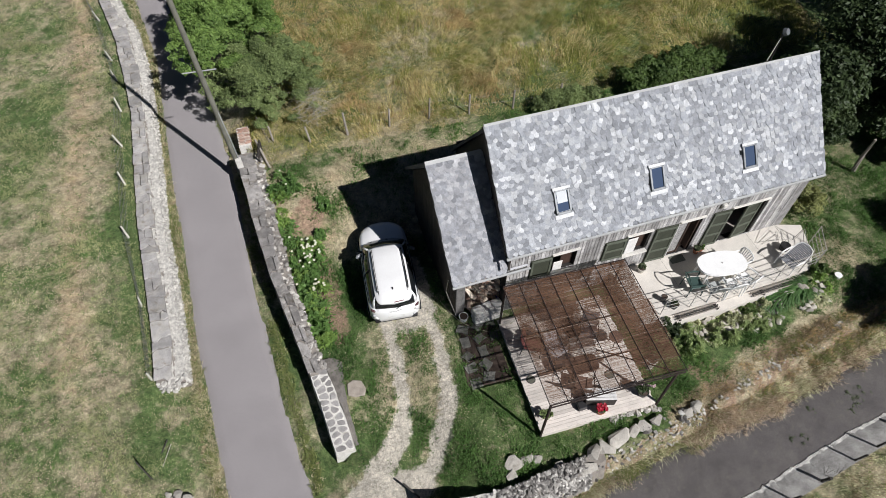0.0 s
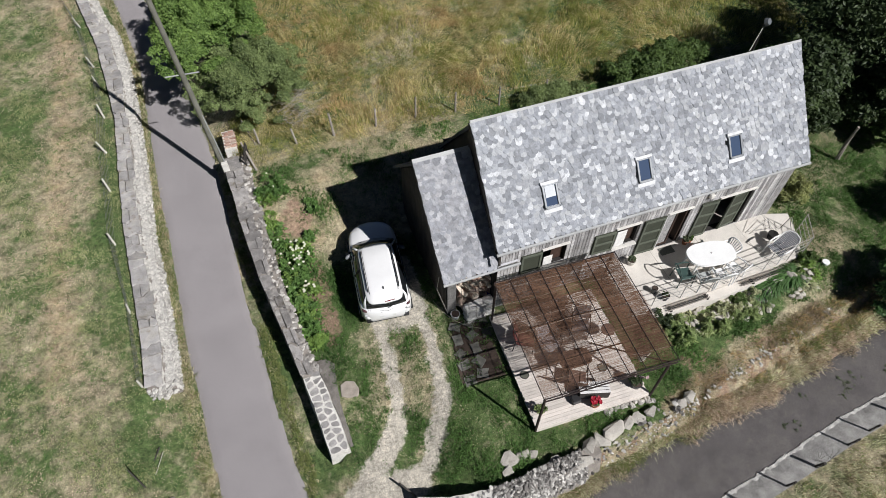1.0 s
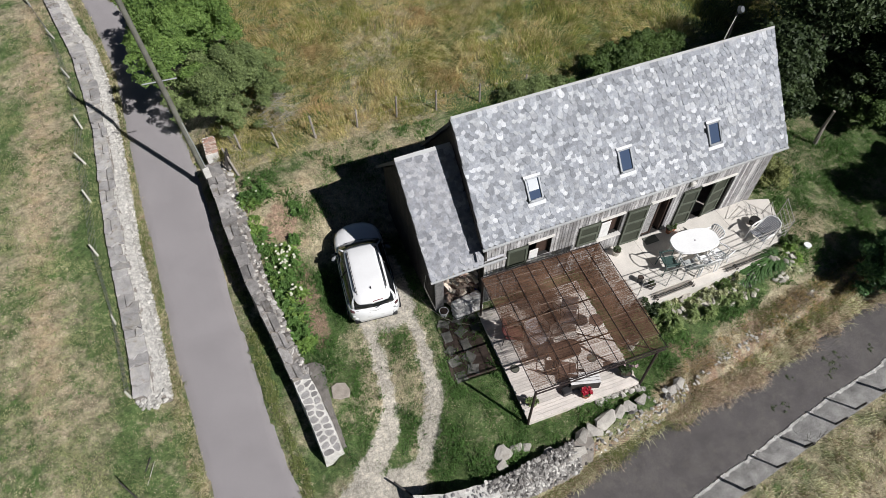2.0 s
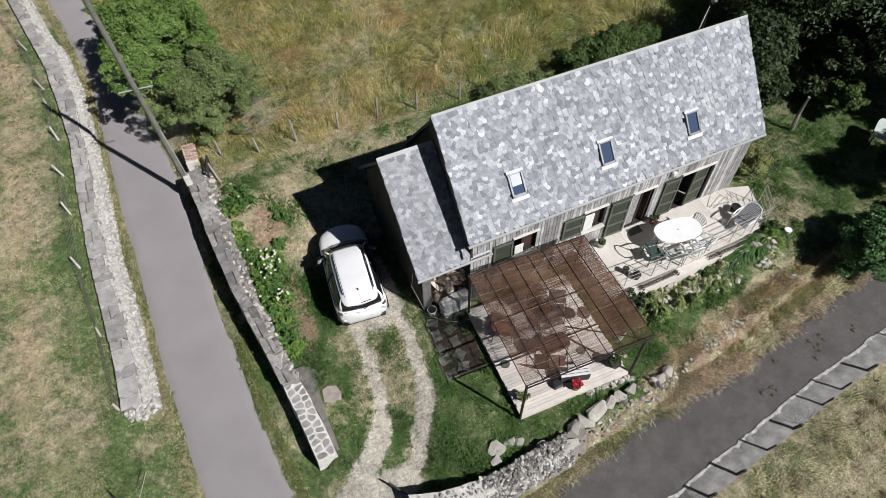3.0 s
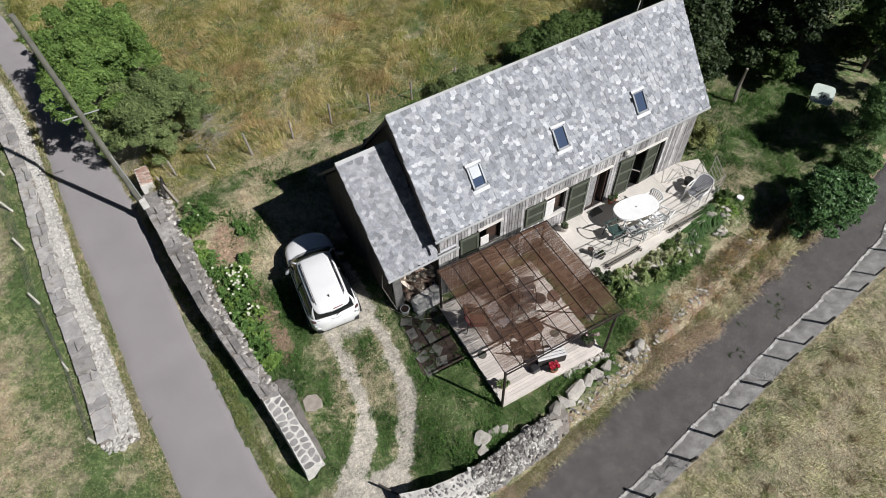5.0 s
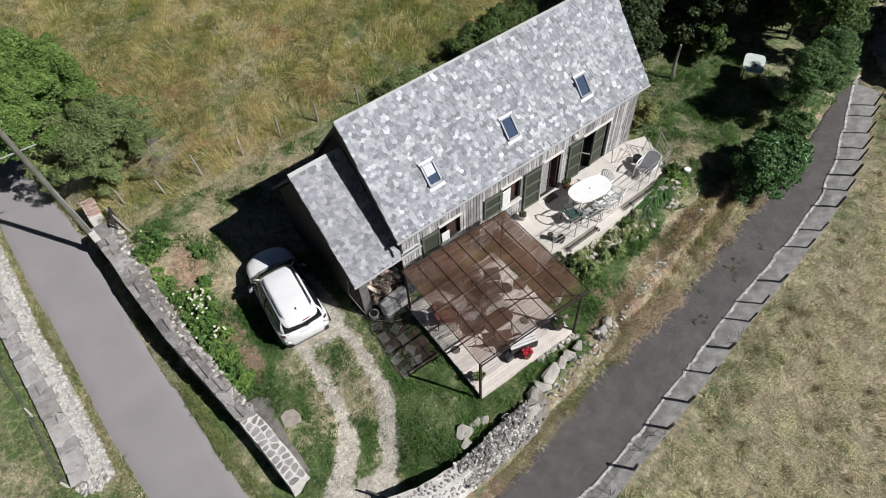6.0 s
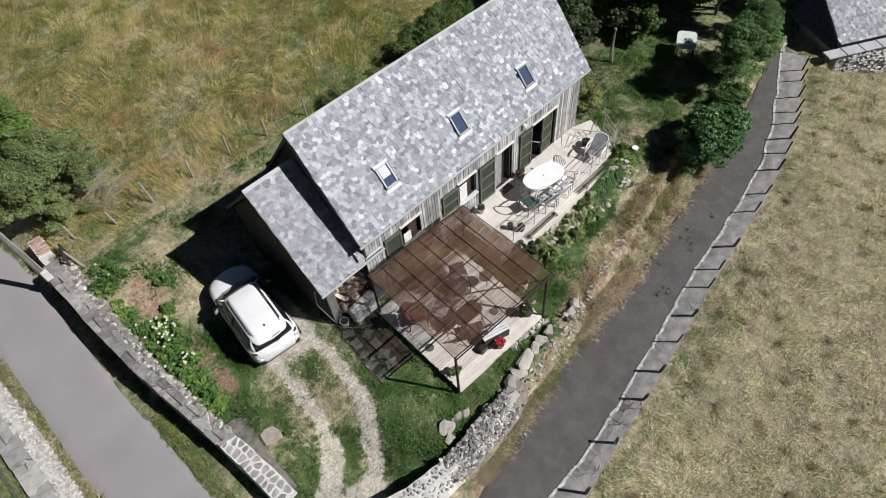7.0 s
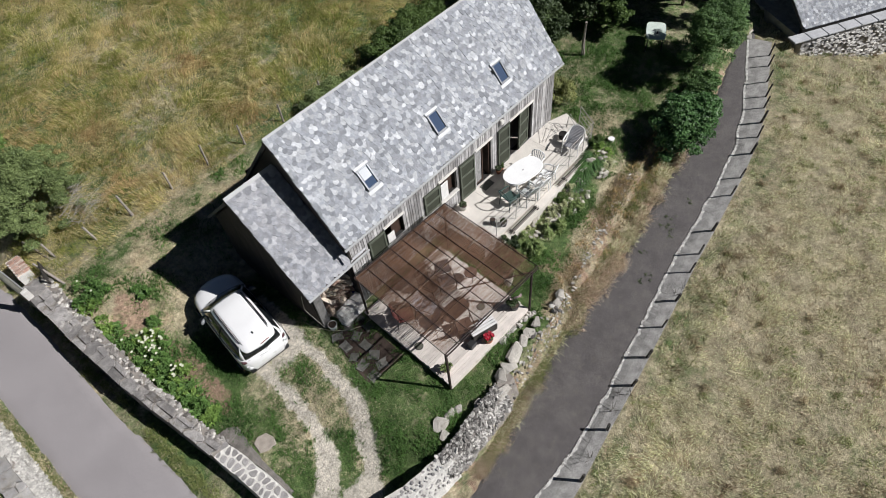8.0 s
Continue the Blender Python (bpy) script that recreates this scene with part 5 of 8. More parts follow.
perg = thing("pergola", "rusty steel pergola roofed with brown reed screens", "pergola", at=(4.74, 5.2, 0), turn=radians(-2.9))
GW, GD, GZ = 4.0, 3.92, 2.24
for x, y in ((0.04, 0.04), (3.78, 0.04), (0.06, GD - 0.05), (GW - 0.1, GD - 0.05)):
    part("post", boxed(x - 0.03, x + 0.03, y - 0.03, y + 0.03, -0.2 if x < 1 else 0.0, GZ, 0.005), STEEL, perg)
for y in (0.0, 1.0, 2.2, GD - 0.02):
    part("beam", boxed(0, GW, y - 0.016, y + 0.016, GZ - 0.045, GZ, 0.004), STEEL, perg)
for k in range(9):
    x = GW * k / 8
    part("bar", boxed(x - 0.011, x + 0.011, -0.02, GD, GZ + 0.085, GZ + 0.105, 0.003), STEEL, perg)
for y in (0.01, GD - 0.03):
    part("edge_bar", boxed(0, GW, y - 0.016, y + 0.016, GZ + 0.107, GZ + 0.13, 0.004), STEEL, perg)
part("brace", rod(bmesh.new(), (1.9, 1.3, GZ - 0.06), (3.78, 0.1, GZ - 0.08), 0.022, 8), STEEL, perg)


def reeds(name, x0, x1, y0, y1, z, pitch, r, seed, label, turn=0):
    """A screen of thin reeds, each a triangular bar with a slight bow, bound by cords."""
    q = np.random.default_rng(seed)
    v, f = [], []
    ys = np.arange(y0, y1, pitch)
    for yy in ys:
        yy = yy + q.normal(0, pitch * 0.35)
        rr = r * q.uniform(0.6, 1.4)
        bend, skew = q.normal(0, 0.009), q.normal(0, 0.01)
        ends = [x0 + q.uniform(-0.03, 0.06), x1 + q.uniform(-0.06, 0.03)]
        if q.random() < 0.3:
            c0 = q.uniform(x0 + 0.3, x1 - 0.3)
            ends = [ends[0], c0 - q.uniform(0.0, 0.25), c0 + q.uniform(0.0, 0.25), ends[1]]
        for xa, xb in zip(ends[::2], ends[1::2]):
            n = len(v)
            for i in range(3):
                s = i / 2
                c = (xa + (xb - xa) * s, yy + skew * (s - 0.5) + bend * 4 * s * (1 - s), z + 0.01 * q.normal())
                for a in (0.5, 2.6, 4.7):
                    v.append((c[0], c[1] + rr * math.cos(a), c[2] + rr * math.sin(a)))
            for i in range(2):
                for k in range(3):
                    a, b = n + i * 3 + k, n + i * 3 + (k + 1) % 3
                    f.append((a, b, b + 3, a + 3))
    ob = raw(name, v, f, REED, perg)
    tagged(ob, label, kind="stuff")
    return ob


reeds("reed_screen", 0.02, GW - 0.02, 0.02, GD - 0.02, GZ + 0.05, 0.0083, 0.0027, 1, "brown reed screen laid over the bars")
reeds("reed_screen", 1.0, GW - 0.02, 2.42, GD + 0.02, GZ + 0.075, 0.0047, 0.0031, 2, "second reed screen near the house")
# laid sparser than its neighbour so that sun reaches the stacked slabs
reeds("reed_screen", 0.03, 1.1, 2.42, GD + 0.02, GZ + 0.077, 0.0092, 0.0029, 5, "thin worn reed screen near the wood store")
reeds("reed_screen", 2.72, GW + 0.06, 0.45, 2.41, GZ + 0.08, 0.0045, 0.0031, 3, "second reed screen at the side")
reeds("reed_screen", 0.04, 1.15, 1.5, 2.41, GZ + 0.078, 0.0105, 0.003, 4, "torn strip of reed screen at the yard side")
for yy in (0.5, 1.35, 2.1, 2.43, 3.1, 3.6):
    part("binding_cord", tube(bmesh.new(), [(x_, yy + 0.03 * math.sin(x_ * 2.1 + yy * 5), GZ + 0.09) for x_ in np.linspace(0.03, GW - 0.05, 9)], 0.004, 4), PALE_CORD, perg)

# terrace slab and its steps
terr = tagged(part("terrace", prism(bmesh.new(), [(9.25, 7.5), (12.2, 7.46), (15.95, 7.56), (16.5, 8.6), (16.75, 9.3), (15.9, 9.59), (9.25, 9.59)], -0.3, TZ), SLABC), "pale concrete terrace along the front of the house", "terrace", kind="structure")
part("edge_step", prism(bmesh.new(), [(9.9, 7.2), (12.3, 7.12), (15.9, 7.25), (15.95, 7.54), (12.2, 7.44), (9.9, 7.48)], -0.3, TZ - 0.14), SLABC, terr, "lower rim of the terrace")
for x in (11.1, 12.9, 14.6):
    part("joint", boxed(x, x + 0.012, 7.5, 9.58, TZ - 0.004, TZ + 0.002), mat("joint_grey", (0.33, 0.31, 0.28), 0.95, 0.1), terr)

rail = thing("metal_railing", "thin pale metal railing along the terrace edge", "railing")
RAILM = mat("greyed_metal_rail", (0.46, 0.44, 0.41), 0.6, 0.15, 6, 50, 0.15, 0.05, metal=0.3)
DARK_METAL = mat("dark_wrought_metal", (0.035, 0.033, 0.032), 0.6, 0.15, 6, 50, 0.15, 0.05, metal=0.4)
rp = [(9.95, 7.55), (11.0, 7.5), (12.1, 7.46), (13.2, 7.5), (14.3, 7.52), (15.3, 7.56), (15.95, 7.62), (16.45, 8.5)]
for x, y in rp:
    part("post", rod(bmesh.new(), (x, y, TZ - 0.2), (x, y, TZ + 0.95), 0.016, 6), RAILM, rail)
for h in (0.94, 0.72, 0.5, 0.27):
    part("bar", tube(bmesh.new(), [(x, y, TZ + h) for x, y in rp], 0.013 if h > 0.9 else 0.011, 6), RAILM, rail)

# ---------- the parked car ----------
def paint(name, c, rough=0.25, coat=1.0):
    m = mat(name, c, rough, 0.03, 1.5, 30, 0.03, 0.0)
    b = m.node_tree.nodes["Principled BSDF"]
    b.inputs["Coat Weight"].default_value = coat
    b.inputs["Coat Roughness"].default_value = 0.05
    return m


CAR_WHITE = paint("white_car_paint", (0.86, 0.86, 0.86), 0.3)
CAR_GLASS = paint("dark_car_glass", (0.012, 0.014, 0.016), 0.06, 0.5)
CAR_BLACK = mat("black_car_plastic", (0.022, 0.022, 0.023), 0.6, 0.1, 5, 50, 0.1, 0.05)
MIRROR_GREY = paint("grey_mirror_shell", (0.2, 0.21, 0.22), 0.3)
TYRE = mat("tyre_rubber", (0.02, 0.02, 0.02), 0.9, 0.1, 5, 50, 0.1, 0.1)
ALLOY = mat("alloy_rim", (0.5, 0.5, 0.52), 0.3, 0.05, 5, 50, 0.05, 0.0, metal=0.9)
RED_LAMP = paint("red_lamp_glass", (0.16, 0.008, 0.01), 0.1)
SMOKED_LAMP = paint("smoked_lamp_glass", (0.10, 0.05, 0.055), 0.1)
CLEAR_LAMP = paint("clear_lamp_glass", (0.55, 0.56, 0.58), 0.08)
PLATE = mat("number_plate", (0.7, 0.7, 0.68), 0.5, 0.03, 3, 30, 0.03, 0)

car = thing("car", "white compact suv with black roof rails parked on the gravel", "car", at=(2.02, 11.99, 0.0), turn=radians(-6.6))


def loft(secs, ring):
    """A smooth body: ring(s, *numbers) gives the points across at length s."""
    bm = bmesh.new()
    rings = [[bm.verts.new(p) for p in ring(*s)] for s in secs]
    n = len(rings[0])
    for a, b in zip(rings, rings[1:]):
        for k in range(n):
            bm.faces.new((a[k], a[(k + 1) % n], b[(k + 1) % n], b[k]))
    bm.faces.new(rings[0]); bm.faces.new(rings[-1][::-1])
    bmesh.ops.recalc_face_normals(bm, faces=bm.faces)
    return bm


def body_ring(s, hw, zt, zb):
    half = [(hw * 0.9, zb), (hw, zb + 0.16), (hw * 1.0, 0.55 * (zb + zt) + 0.06), (hw * 0.985, zt - 0.13), (hw * 0.93, zt - 0.03), (hw * 0.8, zt + 0.012), (hw * 0.45, zt + 0.045)]
    return [(x, s, z) for x, z in half] + [(0, s, zt + 0.055)] + [(-x, s, z) for x, z in reversed(half)]


body = part("body", loft([(-1.93, 0.56, 0.62, 0.42), (-1.915, 0.69, 0.80, 0.36), (-1.87, 0.76, 0.95, 0.30), (-1.74, 0.825, 1.05, 0.25), (-1.25, 0.855, 1.03, 0.22), (-0.5, 0.86, 0.985, 0.22), (0.4, 0.86, 0.98, 0.22),
                          (0.9, 0.855, 0.975, 0.22), (1.25, 0.845, 0.965, 0.23), (1.55, 0.815, 0.94, 0.25), (1.78, 0.755, 0.905, 0.28), (1.93, 0.66, 0.845, 0.32), (2.02, 0.53, 0.74, 0.36), (2.06, 0.36, 0.62, 0.4)], body_ring), CAR_WHITE, car, "white painted body", True)


def cabin_ring(s, hw, zt):
    z0 = 0.94
    return [(hw[0], s, z0), (hw[0] * 0.97, s, z0 + 0.35 * (zt - z0)), (hw[1], s, zt), (hw[1] * 0.5, s, zt + 0.02), (0, s, zt + 0.027), (-hw[1] * 0.5, s, zt + 0.02), (-hw[1], s, zt), (-hw[0] * 0.97, s, z0 + 0.35 * (zt - z0)), (-hw[0], s, z0)]


part("window_glass", loft([(-1.83, (0.64, 0.56), 1.06), (-1.81, (0.67, 0.57), 1.13), (-1.73, (0.73, 0.57), 1.35), (-1.6, (0.76, 0.555), 1.455), (-0.9, (0.785, 0.55), 1.495), (-0.1, (0.79, 0.55), 1.50), (0.36, (0.79, 0.55), 1.47), (0.66, (0.78, 0.62), 1.3),
                           (0.98, (0.765, 0.68), 1.09), (1.12, (0.73, 0.67), 0.955)], cabin_ring), CAR_GLASS, car, "dark tinted windows", True)


def roof_ring(s, hw, zt):
    return [(hw, s, zt - 0.035), (hw * 0.97, s, zt), (hw * 0.6, s, zt + 0.026), (0, s, zt + 0.036), (-hw * 0.6, s, zt + 0.026), (-hw * 0.97, s, zt), (-hw, s, zt - 0.035), (0, s, zt - 0.05)]


part("roof_panel", loft([(-1.85, 0.45, 1.36), (-1.82, 0.53, 1.385), (-1.7, 0.575, 1.435), (-1.45, 0.592, 1.485), (-0.9, 0.596, 1.515), (-0.1, 0.596, 1.52), (0.3, 0.58, 1.50), (0.42, 0.55, 1.46)], roof_ring), CAR_WHITE, car, "white roof panel with rear spoiler", True)
for sx in (1, -1):
    part("roof_rail", tube(bmesh.new(), [(sx * 0.49, -1.45, 1.51), (sx * 0.5, -1.36, 1.56), (sx * 0.505, -0.5, 1.585), (sx * 0.5, 0.1, 1.57), (sx * 0.49, 0.2, 1.52)], 0.017, 8), CAR_BLACK, car, "black roof rail", True)
    part("roof_seam", tube(bmesh.new(), [(sx * 0.455, -1.55, 1.508), (sx * 0.462, -0.5, 1.545), (sx * 0.455, 0.25, 1.528)], 0.007, 5), CAR_BLACK, car)
    part("front_pillar", tube(bmesh.new(), [(sx * 0.755, 1.0, 0.98), (sx * 0.69, 0.7, 1.27), (sx * 0.585, 0.34, 1.475)], [0.045, 0.032, 0.032], 6), CAR_WHITE, car, "", True)
    part("centre_pillar", tube(bmesh.new(), [(sx * 0.795, -0.35, 0.98), (sx * 0.70, -0.4, 1.28), (sx * 0.595, -0.42, 1.47)], [0.04, 0.032, 0.03], 6), CAR_BLACK, car, "", True)
    part("rear_pillar", tube(bmesh.new(), [(sx * 0.68, -1.76, 1.0), (sx * 0.63, -1.67, 1.24), (sx * 0.555, -1.56, 1.42)], [0.07, 0.055, 0.04], 8), CAR_WHITE, car, "", True)
    mi = part("door_mirror", boxed(sx * 0.92 - 0.1, sx * 0.92 + 0.1, 0.62, 0.76, 0.95, 1.09, 0.045), MIRROR_GREY, car, "grey door mirror shell", True)
    part("mirror_glass", boxed(sx * 0.92 - 0.07, sx * 0.92 + 0.07, 0.605, 0.618, 0.97, 1.07, 0.004), CAR_GLASS, mi)
    part("mirror_foot", boxed(sx * 0.84 - 0.06, sx * 0.84 + 0.06, 0.66, 0.73, 0.93, 0.97, 0.01), CAR_BLACK, mi)
    lamp = part("tail_lamp", boxed(sx * 0.70 - 0.08, sx * 0.70 + 0.07, -1.895, -1.72, 0.84, 0.955, 0.03), SMOKED_LAMP, car, "dark smoked tail lamp", True)
    part("lamp_lens", boxed(sx * 0.69 - 0.045, sx * 0.69 + 0.045, -1.90, -1.86, 0.865, 0.925, 0.012), CLEAR_LAMP, lamp)
    part("headlamp", boxed(sx * 0.60 - 0.12, sx * 0.60 + 0.12, 1.76, 1.93, 0.69, 0.81, 0.035), CLEAR_LAMP, car, "clear headlamp", True)
    part("sill_trim", boxed(sx * 0.86 - 0.02, sx * 0.86 + 0.02, -0.9, 0.95, 0.2, 0.36, 0.01), CAR_BLACK, car, "black sill trim")
    part("door_seam", tube(bmesh.new(), [(sx * 0.862, -0.38, 0.4), (sx * 0.866, -0.38, 0.75), (sx * 0.83, -0.37, 0.965)], 0.006, 4), CAR_BLACK, car)
    part("beltline_trim", tube(bmesh.new(), [(sx * 0.80, -1.55, 1.025), (sx * 0.822, -0.6, 0.985), (sx * 0.812, 0.7, 0.978)], 0.012, 6), CAR_BLACK, car)
    for s in (-1.2, 1.28):
        wh = part("wheel", tube(bmesh.new(), [(sx * 0.67, s, 0.32), (sx * 0.87, s, 0.32)], 0.21, 16), CAR_BLACK, car)
        bm = bmesh.new()
        rod(bm, (sx * 0.67, s, 0.32), (sx * 0.872, s, 0.32), 0.32, 20)
        part("tyre", bm, TYRE, wh)
        part("rim", rod(bmesh.new(), (sx * 0.86, s, 0.32), (sx * 0.882, s, 0.32), 0.2, 16), ALLOY, wh)
part("rear_bumper", boxed(-0.7, 0.7, -1.985, -1.85, 0.34, 0.5, 0.03), CAR_BLACK, car, "black lower rear bumper", True)
part("front_grille", boxed(-0.46, 0.46, 2.0, 2.075, 0.42, 0.56, 0.03), CAR_BLACK, car, "black front grille", True)
part("number_plate", boxed(-0.26, 0.26, -1.935, -1.912, 0.66, 0.76), PLATE, car, "blank pale number plate")
part("tailgate_badge", boxed(-0.2, 0.16, -1.89, -1.872, 0.9, 0.93), ALLOY, car)
part("tailgate_seam", tube(bmesh.new(), [(-0.6, -1.868, 0.97), (0, -1.905, 0.985), (0.6, -1.868, 0.97)], 0.006, 4), CAR_BLACK, car)
part("rear_wiper", rod(bmesh.new(), (0.02, -1.86, 1.06), (0.32, -1.815, 1.14), 0.01, 6), CAR_BLACK, car)
part("front_wiper", rod(bmesh.new(), (-0.45, 0.98, 1.1), (0.15, 0.92, 1.15), 0.012, 6), CAR_BLACK, car)
part("front_wiper", rod(bmesh.new(), (0.1, 0.98, 1.1), (0.58, 0.92, 1.13), 0.012, 6), CAR_BLACK, car)
part("aerial", boxed(-0.02, 0.02, -1.42, -1.34, 1.51, 1.56, 0.01), CAR_BLACK, car)
part("brake_light", boxed(-0.02, 0.3, -1.838, -1.815, 1.405, 1.422), RED_LAMP, car, "red high brake light")



def bow(x, y):
    """How far the ends of the car curve in towards its corners."""
    k = (x / 0.8) ** 2
    return k * (0.2 * float(smooth((-y - 1.25) / 0.6)) - 0.24 * float(smooth((y - 1.2) / 0.75)) - 0.16 * float(smooth((y - 0.25) / 0.4)) * float(smooth((1.6 - y) / 0.5)))


for ob in car.children:
    if ob.name.split(".")[0] != "wheel":
        for v in ob.data.vertices:
            v.co.y += bow(v.co.x, v.co.y)

# ---------- trees, shrubs and grass ----------
def leaves(r, blobs, count, size, droop=0.25, shell=0.55):
    """Leaves spread through uneven ellipsoids: arrays of corners and faces."""
    w = np.array([b[3] * b[4] * b[5] for b in blobs]) ** 0.67
    pick = r.choice(len(blobs), count, p=w / w.sum())
    B = np.array(blobs)[pick]
    d = r.normal(size=(count, 3))
    d /= np.linalg.norm(d, axis=1)[:, None]
    d[:, 2] = np.where(d[:, 2] < -0.35, -d[:, 2], d[:, 2])
    lump = 1 + 0.16 * np.sin(d[:, 0] * 7 + B[:, 0]) * np.sin(d[:, 1] * 6 + B[:, 1] * 2) + 0.12 * np.sin(d[:, 2] * 9 + d[:, 0] * 8)
    rad = (shell + (1 - shell) * r.random(count) ** 0.6) * lump
    p = B[:, :3] + d * B[:, 3:6] * rad[:, None]
    nrm = d * 0.7 + r.normal(size=(count, 3)) * 0.55 + np.array([0, 0, 0.45])
    nrm /= np.linalg.norm(nrm, axis=1)[:, None]
    t = np.cross(nrm, r.normal(size=(count, 3)))
    t /= np.linalg.norm(t, axis=1)[:, None]
    b = np.cross(nrm, t)
    s = size * r.uniform(0.6, 1.35, count)[:, None]
    c = np.stack([p - t * s, p - b * s * 0.48 - nrm * s * droop * 0.3, p + t * s - nrm * s * droop, p + b * s * 0.48], 1).reshape(-1, 3)
    f = np.arange(count * 4).reshape(-1, 4)
    return c, f


BARK = mat("grey_brown_bark", (0.11, 0.09, 0.07), 0.95, 0.25, 8, 60, 0.3, 0.6)
LEAF_MID = leaf_mat("mid_green_leaf", (0.038, 0.085, 0.02), (0.13, 0.195, 0.055))
LEAF_BRIGHT = leaf_mat("fresh_green_leaf", (0.065, 0.145, 0.028), (0.27, 0.405, 0.10))
# dark leaf of a few plants; in the orchard it paints in deep shade
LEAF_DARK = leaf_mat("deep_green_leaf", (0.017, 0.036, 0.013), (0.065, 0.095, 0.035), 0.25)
LEAF_LIME = leaf_mat("yellow_green_leaf", (0.11, 0.18, 0.045), (0.34, 0.42, 0.17))
LEAF_GLOSS = leaf_mat("glossy_bush_leaf", (0.026, 0.072, 0.024), (0.125, 0.24, 0.085), 0.3, 0.35)
LEAF_SAGE = leaf_mat("sage_green_leaf", (0.062, 0.1, 0.034), (0.28, 0.35, 0.14))
LEAF_CLIMB = leaf_mat("speckled_climber_leaf", (0.04, 0.065, 0.02), (0.36, 0.38, 0.15))
LEAF_HEDGE = leaf_mat("hedge_tree_leaf", (0.055, 0.125, 0.027), (0.24, 0.355, 0.095))
LEAF_FEATHER = leaf_mat("feathery_bush_leaf", (0.034, 0.085, 0.025), (0.155, 0.26, 0.09))
LEAF_GREY = leaf_mat("grey_green_leaf", (0.06, 0.085, 0.045), (0.15, 0.18, 0.1))


def tree(name, label, cat_, at, blobs, count, size, leafm, trunk_r, seed, limbs=6, group="", extra=None):
    """Trunk, limbs and a leafy crown; blobs are relative to at."""
    r = np.random.default_rng(seed)
    z = float(terrain(at[0], at[1]))
    t = thing(name, label, cat_, group, at=(at[0], at[1], z))
    q = random.Random(seed)
    cx = [b for b in blobs]
    top = max(b[2] for b in cx)
    tk = part("trunk", tube(bmesh.new(), [(0, 0, -0.15), (0.04, 0.03, top * 0.3), (q.uniform(-0.1, 0.1), q.uniform(-0.1, 0.1), top * 0.65)], [trunk_r, trunk_r * 0.8, trunk_r * 0.55], 8), BARK, t)
    for k in range(limbs):
        b = cx[k % len(cx)]
        e = Vector((b[0] + q.uniform(-0.5, 0.5) * b[3], b[1] + q.uniform(-0.5, 0.5) * b[4], b[2] + q.uniform(0, 0.5) * b[5]))
        s = Vector((0.03, 0.02, top * q.uniform(0.15, 0.55)))
        part("limb", tube(bmesh.new(), [s, s.lerp(e, 0.5) + Vector((0, 0, 0.12)), e], [trunk_r * 0.45, trunk_r * 0.3, 0.012], 6), BARK, t)
    v, f = leaves(r, blobs, count, size)
    ob = mesh_np("crown", v, f, leafm, t)
    tagged(ob, extra or "")
    return t


def ball(r, n, cx, cy, cz, R, rz, sub):
    """n overlapping sub-blobs within a larger ellipsoid."""
    out = []
    for i in range(n):
        a, d = r.uniform(0, math.tau), math.sqrt(r.random()) * 0.75
        h = r.uniform(-0.3, 0.75)
        k = math.sqrt(max(0.1, 1 - h * h * 0.8))
        out.append((cx + R[0] * d * k * math.cos(a), cy + R[1] * d * k * math.sin(a), cz + rz * h, sub * r.uniform(0.7, 1.25), sub * r.uniform(0.7, 1.25), sub * r.uniform(0.6, 1.0)))
    return out


def sprays(r, n, cx, cy, cz, R, rz, sub):
    """Small tufts of leaves that stick out of a crown's rim."""
    out = []
    for i in range(n):
        a, d, h = r.uniform(0, math.tau), r.uniform(0.65, 0.96), r.uniform(-0.6, 0.6)
        k = sub * r.uniform(0.5, 1.3)
        out.append((cx + R[0] * d * math.cos(a), cy + R[1] * d * math.sin(a), cz + rz * h, k, k, k * 0.6))
    return out


r1 = np.random.default_rng(41)
tree("hedge_tree", "large fresh-green bushy tree overhanging the lane", "tree", (-1.5, 25.6), ball(r1, 84, 0, 0, 1.7, (2.3, 3.9), 1.5, 0.5) + sprays(r1, 60, 0, 0, 1.6, (2.5, 4.2), 1.4, 0.32) + ball(r1, 16, -1.0, -3.3, 2.2, (0.8, 1.3), 0.6, 0.36) + sprays(r1, 24, -1.1, -3.0, 2.2, (1.2, 1.7), 0.7, 0.22), 96000, 0.055, LEAF_HEDGE, 0.12, 5, 10)
tree("shrub", "dense grey-green bush at the yard corner", "bush", (-0.4, 21.7), ball(r1, 70, 0, 0, 1.15, (2.3, 2.2), 1.0, 0.42) + sprays(r1, 70, 0, 0, 0.95, (2.6, 2.4), 0.9, 0.24), 76000, 0.042, LEAF_SAGE, 0.06, 6, 8)
tree("shrub", "dense green bush behind the house", "bush", (16.1, 17.5), ball(r1, 44, 0, 0, 0.7, (2.6, 0.95), 0.55, 0.42) + sprays(r1, 30, 0, 0, 0.65, (2.8, 1.05), 0.55, 0.28), 24000, 0.055, LEAF_MID, 0.06, 7, 8)
tree("shrub", "low green thicket behind the house", "bush", (11.3, 17.3), ball(r1, 20, 0, 0, 0.4, (1.6, 0.6), 0.35, 0.34) + sprays(r1, 16, 0, 0, 0.4, (1.7, 0.7), 0.3, 0.24), 9000, 0.05, LEAF_SAGE, 0.05, 8, 6)
